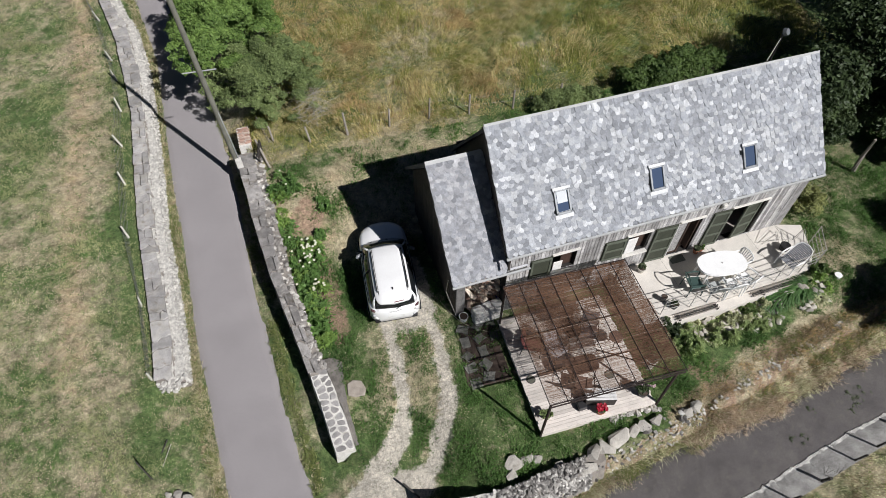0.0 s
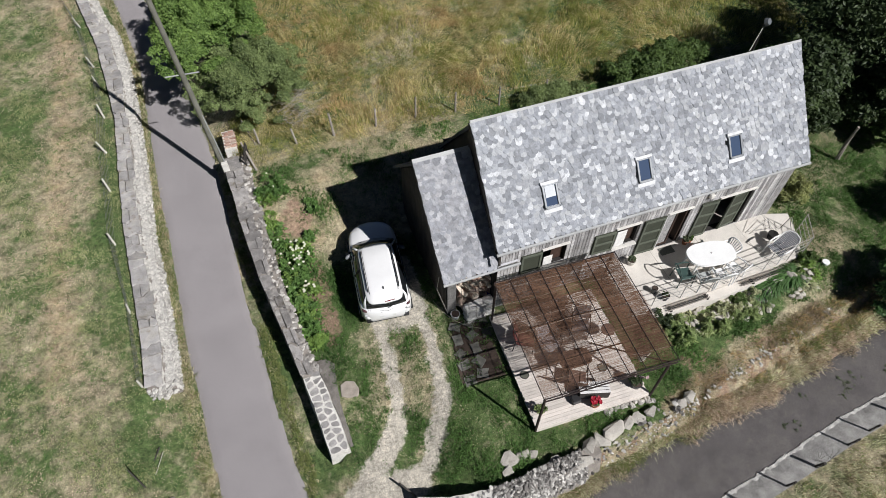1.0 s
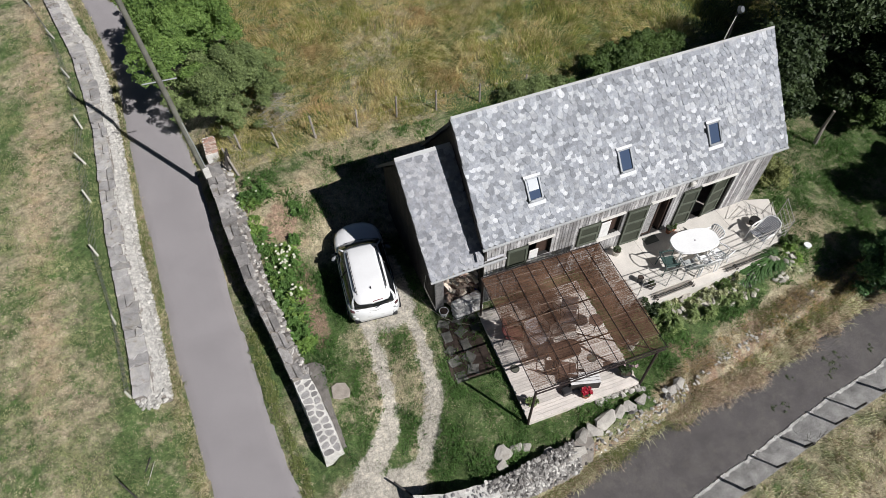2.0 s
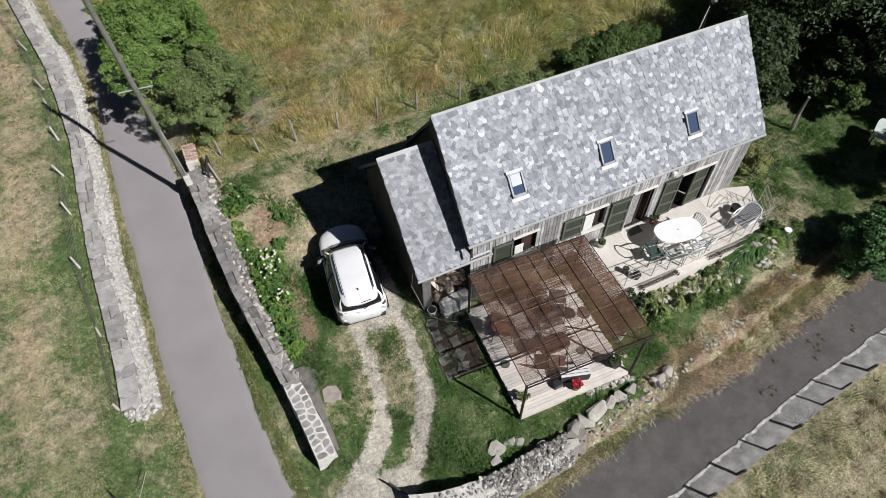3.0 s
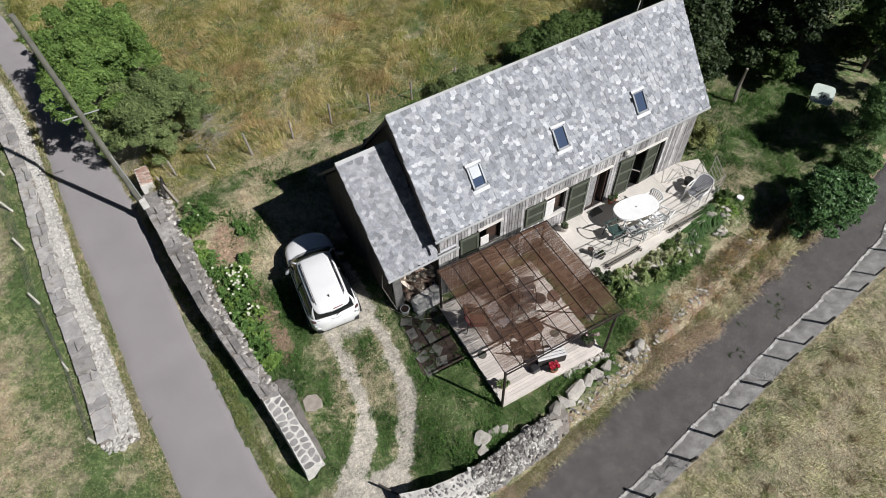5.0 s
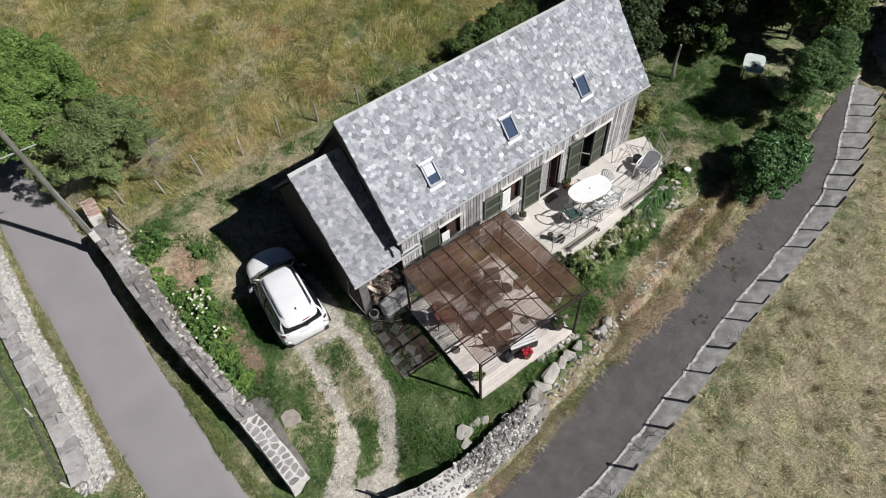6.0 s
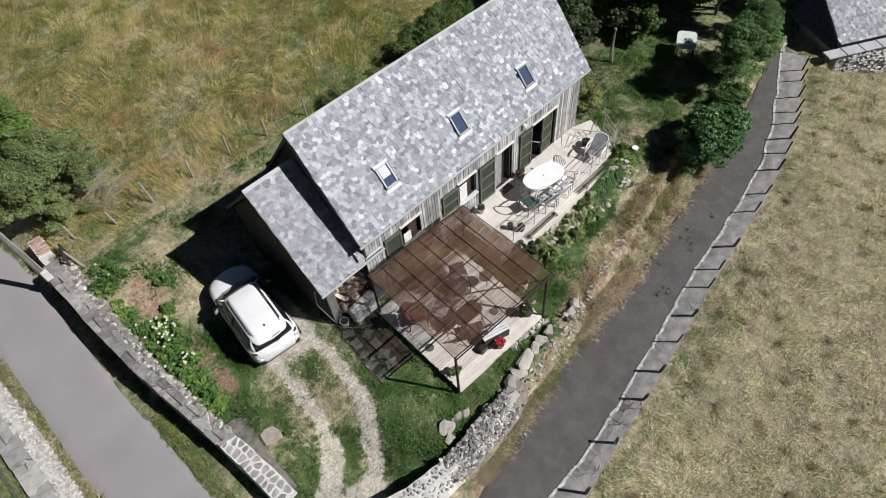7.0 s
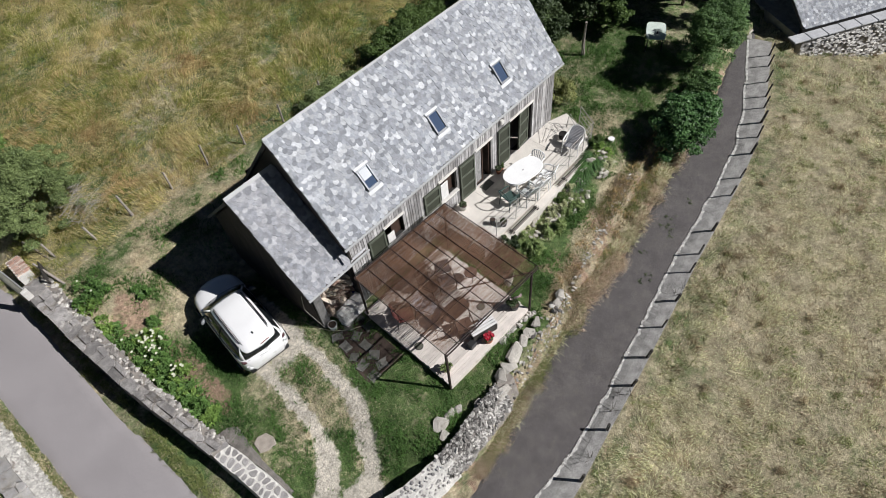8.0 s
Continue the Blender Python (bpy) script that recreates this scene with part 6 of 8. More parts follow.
tree("shrub", "glossy dark green bush beside the lower lane", "bush", (18.6, 5.1), ball(r1, 44, 0, 0, 1.15, (1.6, 1.0), 0.95, 0.44) + sprays(r1, 34, 0, 0, 1.05, (1.75, 1.1), 0.9, 0.26), 34000, 0.065, LEAF_GLOSS, 0.07, 9, 8, "lane bushes")
tree("shrub", "tall feathery green bush beside the lower lane", "bush", (22.8, 6.4), ball(r1, 70, 0, 0, 1.9, (2.05, 0.9), 1.6, 0.44) + sprays(r1, 60, 0, 0, 1.9, (2.3, 1.0), 1.6, 0.26), 64000, 0.042, LEAF_FEATHER, 0.08, 10, 8, "lane bushes")
tree("shrub", "low leafy bush at the lane edge", "bush", (21.3, 5.75), ball(r1, 18, 0, 0, 0.6, (1.2, 0.5), 0.45, 0.36), 12000, 0.05, LEAF_FEATHER, 0.04, 11, 5, "lane bushes")
# orchard crowns: near-black leaves put the deep shade into their colour
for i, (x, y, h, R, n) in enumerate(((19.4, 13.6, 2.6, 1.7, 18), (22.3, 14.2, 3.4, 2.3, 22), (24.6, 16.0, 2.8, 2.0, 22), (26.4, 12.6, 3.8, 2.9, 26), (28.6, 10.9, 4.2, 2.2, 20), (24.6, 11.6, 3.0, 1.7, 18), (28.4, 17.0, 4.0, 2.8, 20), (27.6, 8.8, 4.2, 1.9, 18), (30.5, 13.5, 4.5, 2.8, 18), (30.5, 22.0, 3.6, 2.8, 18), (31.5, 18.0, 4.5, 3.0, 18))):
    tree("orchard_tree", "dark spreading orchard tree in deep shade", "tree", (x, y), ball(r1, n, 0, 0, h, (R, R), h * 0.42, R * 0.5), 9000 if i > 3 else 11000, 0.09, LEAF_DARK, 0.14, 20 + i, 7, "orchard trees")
for i, (x, y, h, R) in enumerate(((26.6, 9.4, 3.0, 1.5), (26.2, 7.9, 2.4, 1.1))):
    tree("fruit_tree", "leafy fruit tree behind the lane bushes", "tree", (x, y), ball(r1, 26, -0.2, 0, h, (R, R), 1.2, 0.6) + sprays(r1, 20, 0, 0, h, (R * 1.1, R * 1.1), 1.2, 0.3), 14000, 0.075, LEAF_MID, 0.1, 60 + i, 4, "fruit trees")
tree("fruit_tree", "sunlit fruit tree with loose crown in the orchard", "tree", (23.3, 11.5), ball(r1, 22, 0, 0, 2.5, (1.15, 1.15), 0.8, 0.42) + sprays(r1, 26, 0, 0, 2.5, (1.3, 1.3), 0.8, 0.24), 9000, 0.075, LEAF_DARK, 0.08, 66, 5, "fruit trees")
# the LEAF_DARK ones among these shrubs carry painted shade too
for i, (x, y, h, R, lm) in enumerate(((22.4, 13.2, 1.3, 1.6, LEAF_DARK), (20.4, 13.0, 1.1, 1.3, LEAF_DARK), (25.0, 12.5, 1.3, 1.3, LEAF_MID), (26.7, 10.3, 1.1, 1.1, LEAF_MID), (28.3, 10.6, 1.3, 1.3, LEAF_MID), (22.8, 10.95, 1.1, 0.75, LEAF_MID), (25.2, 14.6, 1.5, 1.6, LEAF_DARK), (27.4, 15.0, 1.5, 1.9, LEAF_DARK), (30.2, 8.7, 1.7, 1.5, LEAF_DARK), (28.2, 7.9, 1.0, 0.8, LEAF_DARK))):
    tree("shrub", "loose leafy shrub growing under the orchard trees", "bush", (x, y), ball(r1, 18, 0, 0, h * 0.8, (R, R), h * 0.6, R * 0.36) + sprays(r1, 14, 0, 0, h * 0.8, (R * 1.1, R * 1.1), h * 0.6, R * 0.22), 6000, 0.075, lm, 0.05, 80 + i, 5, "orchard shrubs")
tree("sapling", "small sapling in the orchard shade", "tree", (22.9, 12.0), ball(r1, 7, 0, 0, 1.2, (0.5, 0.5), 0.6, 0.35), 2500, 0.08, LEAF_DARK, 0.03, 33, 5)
tree("climbing_shrub", "yellow-green flowering climber at the house corner", "shrub", (17.15, 10.2), ball(r1, 40, 0.1, 0.0, 0.5, (0.85, 1.2), 0.5, 0.2), 5200, 0.045, LEAF_CLIMB, 0.03, 34, 6)

# ---- garden bed by the wall ----
BED = [(-0.75, 16.6, 0.5, 1), (-1.0, 16.2, 0.4, 0), (-0.45, 16.3, 0.4, 1), (0.47, 15.4, 0.34, 0), (-1.1, 15.3, 0.42, 0), (-1.05, 14.85, 0.42, 0), (-0.95, 14.2, 0.42, 1), (-0.35, 13.95, 0.42, 14), (-0.3, 13.55, 0.42, 12), (-0.85, 13.5, 0.42, 2),
       (-0.88, 13.05, 0.4, 1), (-0.5, 13.1, 0.34, 1), (-0.95, 12.5, 0.42, 1), (-0.45, 12.15, 0.4, 9), (-0.75, 12.1, 0.36, 0), (-0.98, 11.95, 0.36, 0), (-0.85, 11.45, 0.45, 0), (-0.5, 11.4, 0.4, 0), (-0.74, 10.85, 0.4, 2), (-0.6, 10.4, 0.3, 0), (0.15, 14.4, 0.22, 0)]
LEAF_FRESH = leaf_mat("bright_garden_leaf", (0.04, 0.10, 0.024), (0.17, 0.30, 0.08))
PETAL = mat("white_petals", (0.66, 0.66, 0.52), 0.7, 0.05, 5, 60, 0.05, 0.0)
PETAL_RED = mat("red_petals", (0.34, 0.012, 0.03), 0.6, 0.15, 8, 60, 0.15, 0.0)
SOIL = mat("dark_soil", (0.07, 0.05, 0.04), 0.95, 0.2, 6, 60, 0.2, 0.3)


def rosette(r, rad, h, count, size):
    """Leaves of a low plant: several shoots, each with leaves that lean outward from it."""
    k = 9
    ca, cd = r.uniform(0, math.tau, k), rad * np.sqrt(r.random(k)) * 1.0
    cx, cy, ch = cd * np.cos(ca), cd * np.sin(ca), h * r.uniform(0.45, 1.15, k)
    i = r.integers(0, k, count)
    a, d = r.uniform(0, math.tau, count), np.abs(r.normal(0, 0.3, count)) * rad
    z = ch[i] * np.exp(-(d / (0.5 * rad)) ** 2) * (0.25 + 0.75 * r.random(count) ** 0.5)
    p = np.stack([cx[i] + d * np.cos(a), cy[i] + d * np.sin(a), z], 1)
    el = r.uniform(-0.35, 0.9, count)
    t = np.stack([np.cos(a) * np.cos(el), np.sin(a) * np.cos(el), np.sin(el)], 1)
    b = np.stack([-np.sin(a), np.cos(a), r.uniform(-0.5, 0.5, count)], 1)
    s = size * r.uniform(0.6, 1.5, count)[:, None]
    drop = np.stack([0 * a, 0 * a, 0.35 + 0 * a], 1) * s
    c = np.stack([p - t * s, p - b * s * 0.42, p + t * s - drop, p + b * s * 0.42], 1).reshape(-1, 3)
    c[:, 2] = np.maximum(c[:, 2], 0.004)
    return c, np.arange(count * 4).reshape(-1, 4)


def clump(name, label, cat_, x, y, rad, h, material, seed, count=900, size=0.06, group="", flowers=0, petal=None, z=None):
    """A low leafy plant, with flower heads where asked."""
    r = np.random.default_rng(seed)
    z = float(terrain(x, y)) if z is None else z
    t = thing(name, label, cat_, group, at=(x, y, z))
    part("stem", rod(bmesh.new(), (0, 0, -0.05), (0, 0, h * 0.6), 0.012, 5), BARK, t)
    v, f = rosette(r, rad, h, count, size)
    mesh_np("foliage", v, f, material, t)
    for k in range(flowers):
        a, d = r.uniform(0, 6.28), rad * math.sqrt(r.random()) * 0.75
        bm = bmesh.new()
        p = (d * math.cos(a), d * math.sin(a), h * r.uniform(0.85, 1.15))
        for j in range(5):
            b = j / 5 * math.tau
            box(bm, -0.016, 0.016, 0.0, 0.045, -0.006, 0.006, 0.0, Matrix.Translation(p) @ Matrix.Rotation(b, 4, "Z") @ Matrix.Rotation(0.35, 4, "X"))
        part("flower", bm, petal or PETAL, t)
    return t


for i, (x, y, rad, fl) in enumerate(BED):
    rad *= 0.95
    clump("garden_plant", "leafy garden plant" + (" with white flowers" if fl else "") + " in the bed by the wall", "plant", x, y, rad, 0.5 if fl else 0.36, (LEAF_FRESH, LEAF_BRIGHT, LEAF_FRESH)[i % 3], 100 + i, 760, 0.055, "bed plants", fl)

# ---- rockery below the terrace ----
LEAF_PALE = leaf_mat("pale_cream_green_leaf", (0.15, 0.19, 0.08), (0.55, 0.56, 0.34))
LEAF_DEEP = leaf_mat("deep_strap_leaf", (0.03, 0.085, 0.025), (0.12, 0.23, 0.07))
LEAF_STRAP = leaf_mat("pale_strap_leaf", (0.10, 0.165, 0.04), (0.33, 0.40, 0.17))
def strap_clump(x, y, z, n, ln, seed, label, group):
    """Long arching strap leaves from one root."""
    r = np.random.default_rng(seed)
    t = thing("strap_leaf_plant", label, "plant", group, at=(x, y, z))
    V, F = [], []
    for k in range(n):
        a, l = r.uniform(0, math.tau), ln * r.uniform(0.7, 1.4)
        w, c = 0.015 * r.uniform(0.7, 1.4), len(V)
        dx, dy = math.cos(a), math.sin(a)
        for i in range(5):
            s = i / 4
            p = (l * s * 0.75 * dx, l * s * 0.75 * dy, l * (0.75 * s - 0.72 * s * s))
            ww = w * (1 - s * s)
            V += [(p[0] - dy * ww, p[1] + dx * ww, p[2]), (p[0] + dy * ww, p[1] - dx * ww, p[2] + 0.004)]
        for i in range(4):
            F.append((c + 2 * i, c + 2 * i + 1, c + 2 * i + 3, c + 2 * i + 2))
    mesh_np("strap_leaves", np.array(V), np.array(F), LEAF_DEEP if 13.8 < x < 15.3 else (LEAF_STRAP, LEAF_PALE)[seed % 2], t)
    part("root_crown", rod(bmesh.new(), (0, 0, -0.08), (0, 0, 0.06), 0.05, 6, 0.03), SOIL, t)


PALE_STONE = mat("cream_grey_stone", (0.43, 0.40, 0.35), 0.9, 0.2, 5, 60, 0.22, 0.5, piece=0.25)
for i, (x, y, z, rad, h) in enumerate(((9.85, 7.35, 0.4, 0.4, 0.55), (10.2, 7.2, 0.35, 0.3, 0.45), (13.05, 7.02, 0.45, 0.28, 0.4), (15.9, 7.2, 0.45, 0.35, 0.4), (16.15, 7.55, 0.45, 0.3, 0.4))):
    clump("rim_shrub", "dark leafy shrub growing against the terrace rim", "shrub", x, y, rad, h, LEAF_DARK if i < 2 else LEAF_MID, 340 + i, 1000, 0.05, "rim shrubs", z=min(z, float(terrain(x, y)) + 0.1))
qs = random.Random(17)
for i in range(52):
    x = 9.9 + 5.9 * (i + qs.random() * 0.6) / 52
    deep = 13.8 < x < 15.3
    y = 7.02 if deep else (7.06, 6.6, 6.85)[i % 3] + qs.uniform(-0.08, 0.08)
    if x < 10.7:
        continue
    strap_clump(x, y, float(terrain(x, y)) + 0.05, 120 if deep else qs.randint(60, 95), (0.62 if deep else qs.uniform(0.34, 0.5)), 200 + i, ("clump of long deep-green strap leaves" if deep else "clump of pale arching strap leaves") + " below the terrace", "terrace plants")
for i, (x, y, rad) in enumerate(((9.75, 6.75, 0.45), (10.35, 6.5, 0.4), (12.6, 6.9, 0.26), (15.75, 6.95, 0.34), (10.1, 7.05, 0.4), (10.6, 6.85, 0.36))):
    clump("rockery_shrub", "low leafy green shrub among rockery stones", "shrub", x, y, rad, 0.55 if x < 11 else 0.42, (LEAF_LIME, LEAF_MID, LEAF_PALE, LEAF_BRIGHT, LEAF_DARK, LEAF_LIME)[i], 300 + i, 1100, 0.05, "rockery shrubs")
for i in range(17):
    x = 9.7 + 5.4 * (i + 0.7 * qs.random()) / 17
    if 13.7 < x < 15.0:
        continue
    y = (7.0, 6.55, 6.8, 6.4)[i % 4] + qs.uniform(-0.08, 0.08)
    clump("rockery_plant", "pale green leafy plant spilling over the rockery stones", "plant", x, y, qs.uniform(0.17, 0.27), qs.uniform(0.3, 0.5), (LEAF_PALE, LEAF_STRAP, LEAF_PALE, LEAF_LIME)[i % 4], 360 + i, 700, qs.uniform(0.05, 0.075), "rockery plants")
pale_rocks = [finish(chipped(k + 40, 18, 0.8), "stone", PALE_STONE) for k in range(7)]
rockery = thing("rockery", "bank of pale rough stones below the terrace", "rockery", kind="structure")
for k in range(95):
    x = 10.9 + 4.9 * rng.random()
    f = rng.random()
    y = 6.3 + 0.8 * f
    s = rng.uniform(0.11, 0.26)
    shared("stone", rng.choice(pale_rocks), rockery, Matrix.Translation((x, y, float(terrain(x, y)) + 0.05 + 0.2 * f)) @ Matrix.Rotation(rng.uniform(0, 6), 4, "Z") @ Matrix.Rotation(rng.uniform(-0.5, 0.5), 4, "X") @ Matrix.Diagonal((s * 1.2, s * 0.8, s * 0.6, 1)))

# ---- grass ----
GRASS_DRY = leaf_mat("straw_grass", (0.42, 0.37, 0.235), (0.73, 0.66, 0.45), 0.5, 0.8)
GRASS_GOLD = leaf_mat("golden_hay", (0.37, 0.315, 0.125), (0.72, 0.625, 0.32), 0.4, 0.8)
GRASS_STRAW = leaf_mat("bleached_field_straw", (0.50, 0.44, 0.27), (0.92, 0.83, 0.56), 0.5, 0.8)
GRASS_MEADOW = leaf_mat("pale_meadow_green", (0.19, 0.215, 0.09), (0.46, 0.475, 0.245), 0.4, 0.8)
GRASS_STALK = leaf_mat("pale_seed_stalks", (0.46, 0.39, 0.17), (0.80, 0.70, 0.38), 0.5, 0.8)
GRASS_RUST = leaf_mat("russet_hay", (0.36, 0.25, 0.11), (0.62, 0.46, 0.235), 0.4, 0.8)
GRASS_FIELD = leaf_mat("pale_field_green", (0.14, 0.165, 0.035), (0.37, 0.385, 0.11), 0.4, 0.8)
GRASS_TAN = leaf_mat("tan_withered_grass", (0.44, 0.345, 0.25), (0.74, 0.615, 0.475), 0.4, 0.8)
GRASS_BROWN = leaf_mat("brown_dead_growth", (0.17, 0.125, 0.075), (0.42, 0.33, 0.21), 0.35, 0.8)
GRASS_GREEN = leaf_mat("green_grass", (0.10, 0.14, 0.035), (0.27, 0.305, 0.11), 0.4, 0.8)
GRASS_LUSH = leaf_mat("lush_grass", (0.03, 0.09, 0.02), (0.14, 0.255, 0.068), 0.4, 0.8)


def tufts(name, label, x, y, h, blades, material, seed, lean=0.5, wind=None, width=0.012, spread=0.06):
    """Tufts of bent blades at x, y; wind gives the common lean."""
    r = np.random.default_rng(seed)
    n = len(x)
    X, Y = np.repeat(x, blades), np.repeat(y, blades)
    hh = np.repeat(h, blades) * r.uniform(0.5, 1.3, n * blades)
    X = X + r.normal(0, spread, n * blades)
    Y = Y + r.normal(0, spread, n * blades)
    Z = terrain(X, Y) - 0.015
    a = r.uniform(0, math.tau, n * blades)
    k = lean * r.uniform(0.4, 1.5, n * blades)
    lx, ly = np.cos(a) * k, np.sin(a) * k
    if wind is not None:
        wx, wy = wind(X, Y)
        lx, ly = lx * 0.6 + wx, ly * 0.6 + wy
    u = np.stack([-np.sin(a + 0.6), np.cos(a + 0.6), 0 * a], 1)
    w = width * r.uniform(0.6, 1.4, n * blades)[:, None]
    base = np.stack([X, Y, Z], 1)
    mid = base + np.stack([lx * 0.35, ly * 0.35, 0.6 + 0 * lx], 1) * hh[:, None]
    tip = base + np.stack([lx, ly, np.maximum(0.95 - 0.35 * (lx * lx + ly * ly), 0.25)], 1) * hh[:, None]
    v = np.stack([base, mid + u * w, tip, mid - u * w], 1).reshape(-1, 3)
    f = np.arange(len(X) * 4).reshape(-1, 4)
    ob = mesh_np(name, v, f, material)
    return tagged(ob, label, "grass", kind="stuff")


def sample(n, x0, x1, y0, y1, seed):
    r = np.random.default_rng(seed)
    return r.uniform(x0, x1, n), r.uniform(y0, y1, n), r.random(n)


def flow(x, y):
    a = 0.5 + 2.6 * (patchy(x, y, 0.8, 77) - 0.5) * 2
    k = 0.25 + 0.8 * patchy(x, y, 0.6, 78)
    return np.cos(a) * k, np.sin(a) * k


def stalks(x, y):
    a = 0.6 + 2.0 * (patchy(x, y, 0.8, 77) - 0.5) * 2
    return np.cos(a) * 1.25, np.sin(a) * 1.25


# hayfield behind the fence
def hayfield(n, seed, floor):
    x, y, q = sample(n, -4.5, 25, 17.6, 40, seed)
    keep = (x > LANE1_R(y) + 0.35) & ~((np.hypot((x + 1.5) / 2.4, (y - 24.3) / 4) < 0.85)) & (patchy(x, y, 1.2, 9) * 0.8 + floor > q)
    x, y = x[keep], y[keep]
    g, _, _, rust = cover(x, y)
    g = np.clip(g + 0.26 + 0.9 * (patchy(x, y, 1.9, 14) - 0.5) - 0.5 * rust, 0, 1)
    near = smooth((y - 17.6) / 2.2 + 0.2)
    return x, y, g, rust, near


x, y, g, rust, near = hayfield(82000, 51, 0.4)
pick = np.random.default_rng(6).random((2, len(x)))
isg, isr = pick[0] < g * 0.95, pick[1] < rust * 1.1
hgt = (0.08 + 0.3 * patchy(x, y, 2.3, 15) ** 1.5) * near
for sel, nm, lb, mt, sd in ((isg & ~isr, "field_grass", "green grass of the hayfield", GRASS_FIELD, 53), (~isg & ~isr, "hay_grass", "golden hay grass of the field", GRASS_GOLD, 52), (isr, "hay_grass", "russet dry grass of the hayfield", GRASS_RUST, 50)):
    tufts(nm, lb, x[sel], y[sel], hgt[sel], 8, mt, sd, 0.85, flow, 0.0085, 0.09)
x, y, g, rust, near = hayfield(24000, 49, 0.0)
tufts("hay_stalks", "long pale seed stalks bent over the hayfield", x, y, (0.3 + 0.35 * patchy(x, y, 1.1, 12)) * near, 4, GRASS_STALK, 48, 0.4, stalks, 0.006, 0.07)
# mown field beyond the lower lane
x, y, q = sample(70000, -4, 31, -14, 8, 54)
keep = (y < RWALL_R(x) - 0.1) & (y > -5 - 0.33 * x) & (q < (smooth((x + 4) / 7) + 0.05) * (1.1 - 0.6 * smooth((patchy(x, y, 2.7, 61) - 0.5) / 0.3)))
x, y = x[keep], y[keep]
q = np.random.default_rng(70).random(len(x))
sp_ = patchy(x, y, 0.9, 17)
isg = q < 0.03 + 0.3 * smooth((sp_ - 0.6) / 0.3) + 0.3 * np.exp(-((y - RWALL_R(x) + 0.4) / 0.5) ** 2) + 0.9 * (np.hypot(x - 13.6, y - 0.4) < 0.28)
isr = ~isg & (q > 1 - 0.42 * smooth((patchy(x, y, 1.5, 29) - 0.45) / 0.3))
dry = ~isg & ~isr
hgt = 0.02 + 0.13 * patchy(x, y, 3.2, 16) ** 1.7
tufts("dry_grass", "short bleached grass of the mown field", x[dry], y[dry], hgt[dry], 6, GRASS_STRAW, 55, 0.9, flow, 0.009, 0.07)
tufts("dry_grass", "tan withered grass of the mown field", x[isr], y[isr], hgt[isr] * 0.8, 5, GRASS_TAN, 57, 0.9, flow, 0.012, 0.06)
tufts("field_grass", "green tufts in the mown field", x[isg], y[isg], hgt[isg] * 0.9 + 0.02, 5, GRASS_GREEN, 56, 0.8, None, 0.011, 0.06)
# tussocks that mottle the mown field
x, y, q = sample(4600, 0, 30, -13, 7.5, 73)
keep = (y < RWALL_R(x) - 0.25) & (y > -5 - 0.33 * x)
x, y, q = x[keep], y[keep], q[keep]
for sel, lb, mt, sd in ((q < 0.26, "withered brown tussocks in the mown field", GRASS_BROWN, 74), ((q >= 0.26) & (q < 0.88), "bleached tussocks lying in the mown field", GRASS_STRAW, 75), (q >= 0.88, "dull green tussocks in the mown field", GRASS_GREEN, 76)):
    tufts("tussocks", lb, x[sel], y[sel], 0.07 + 0.09 * patchy(x, y, 1.0, 30)[sel], 34, mt, sd, 1.1, flow, 0.0085, 0.13)
# scattered dark tussocks
x, y, q = sample(330, 3, 30, -13, 7.5, 87)
keep = (y < RWALL_R(x) - 0.4) & (y > -5 - 0.33 * x)
x, y, q = x[keep], y[keep], q[keep]
for sel, lb, mt, sd in ((q < 0.5, "dark green tussocks dotted over the mown field", GRASS_GREEN, 88), (q >= 0.5, "dark brown dead tussocks in the mown field", GRASS_BROWN, 89)):
    tufts("tussocks", lb, x[sel], y[sel], 0.08 + 0.13 * q[sel], 60, mt, sd, 0.9, flow, 0.008, 0.08)
# meadow beyond the upper lane
x, y, q = sample(42000, -15, -4.3, 4, 32, 57)
lwm = np.where(y > 10.3, LWALL_L(y) - 0.03, LANE1_L(y) - 0.1)
keep = x < lwm
x, y, q = x[keep], y[keep], q[keep]
g = cover(x, y)[0] + 0.7 * (patchy(x, y, 1.7, 13) - 0.5)
isg = q < g
ism = ~isg & (np.random.default_rng(71).random(len(x)) < 0.68)
tufts("dry_grass", "tan withered meadow grass", x[ism], y[ism], 0.02 + 0.06 * patchy(x, y, 3.1, 8)[ism], 4, GRASS_TAN, 72, 0.9, None, 0.0105, 0.05)
isd = ~isg & ~ism
tufts("meadow_grass", "short green meadow grass", x[isg], y[isg], 0.02 + 0.11 * patchy(x, y, 3.0, 11)[isg] ** 1.5, 5, GRASS_MEADOW, 58, 0.8, None, 0.011, 0.05)
tufts("dry_grass", "short dry meadow grass", x[isd], y[isd], 0.02 + 0.07 * patchy(x, y, 3.4, 10)[isd] ** 1.5, 4, GRASS_DRY, 59, 0.9, None, 0.0105, 0.05)
x, y, q = sample(1700, -14, -6.2, 4, 30, 77)
keep = x < np.where(y > 10.3, LWALL_L(y) - 0.2, LANE1_L(y) - 0.3)
tufts("meadow_weeds", "small dark weeds dotted through the meadow", x[keep], y[keep], np.full(keep.sum(), 0.06), 9, GRASS_LUSH, 78, 1.1, None, 0.014, 0.045)
# yard and lawn
x, y, q = sample(76000, -1.2, 24, 4.3, 17.8, 60)
top = np.where(x < 10, STONE_TOP(x) - 0.05, DRY_TOP(x) - 0.1)
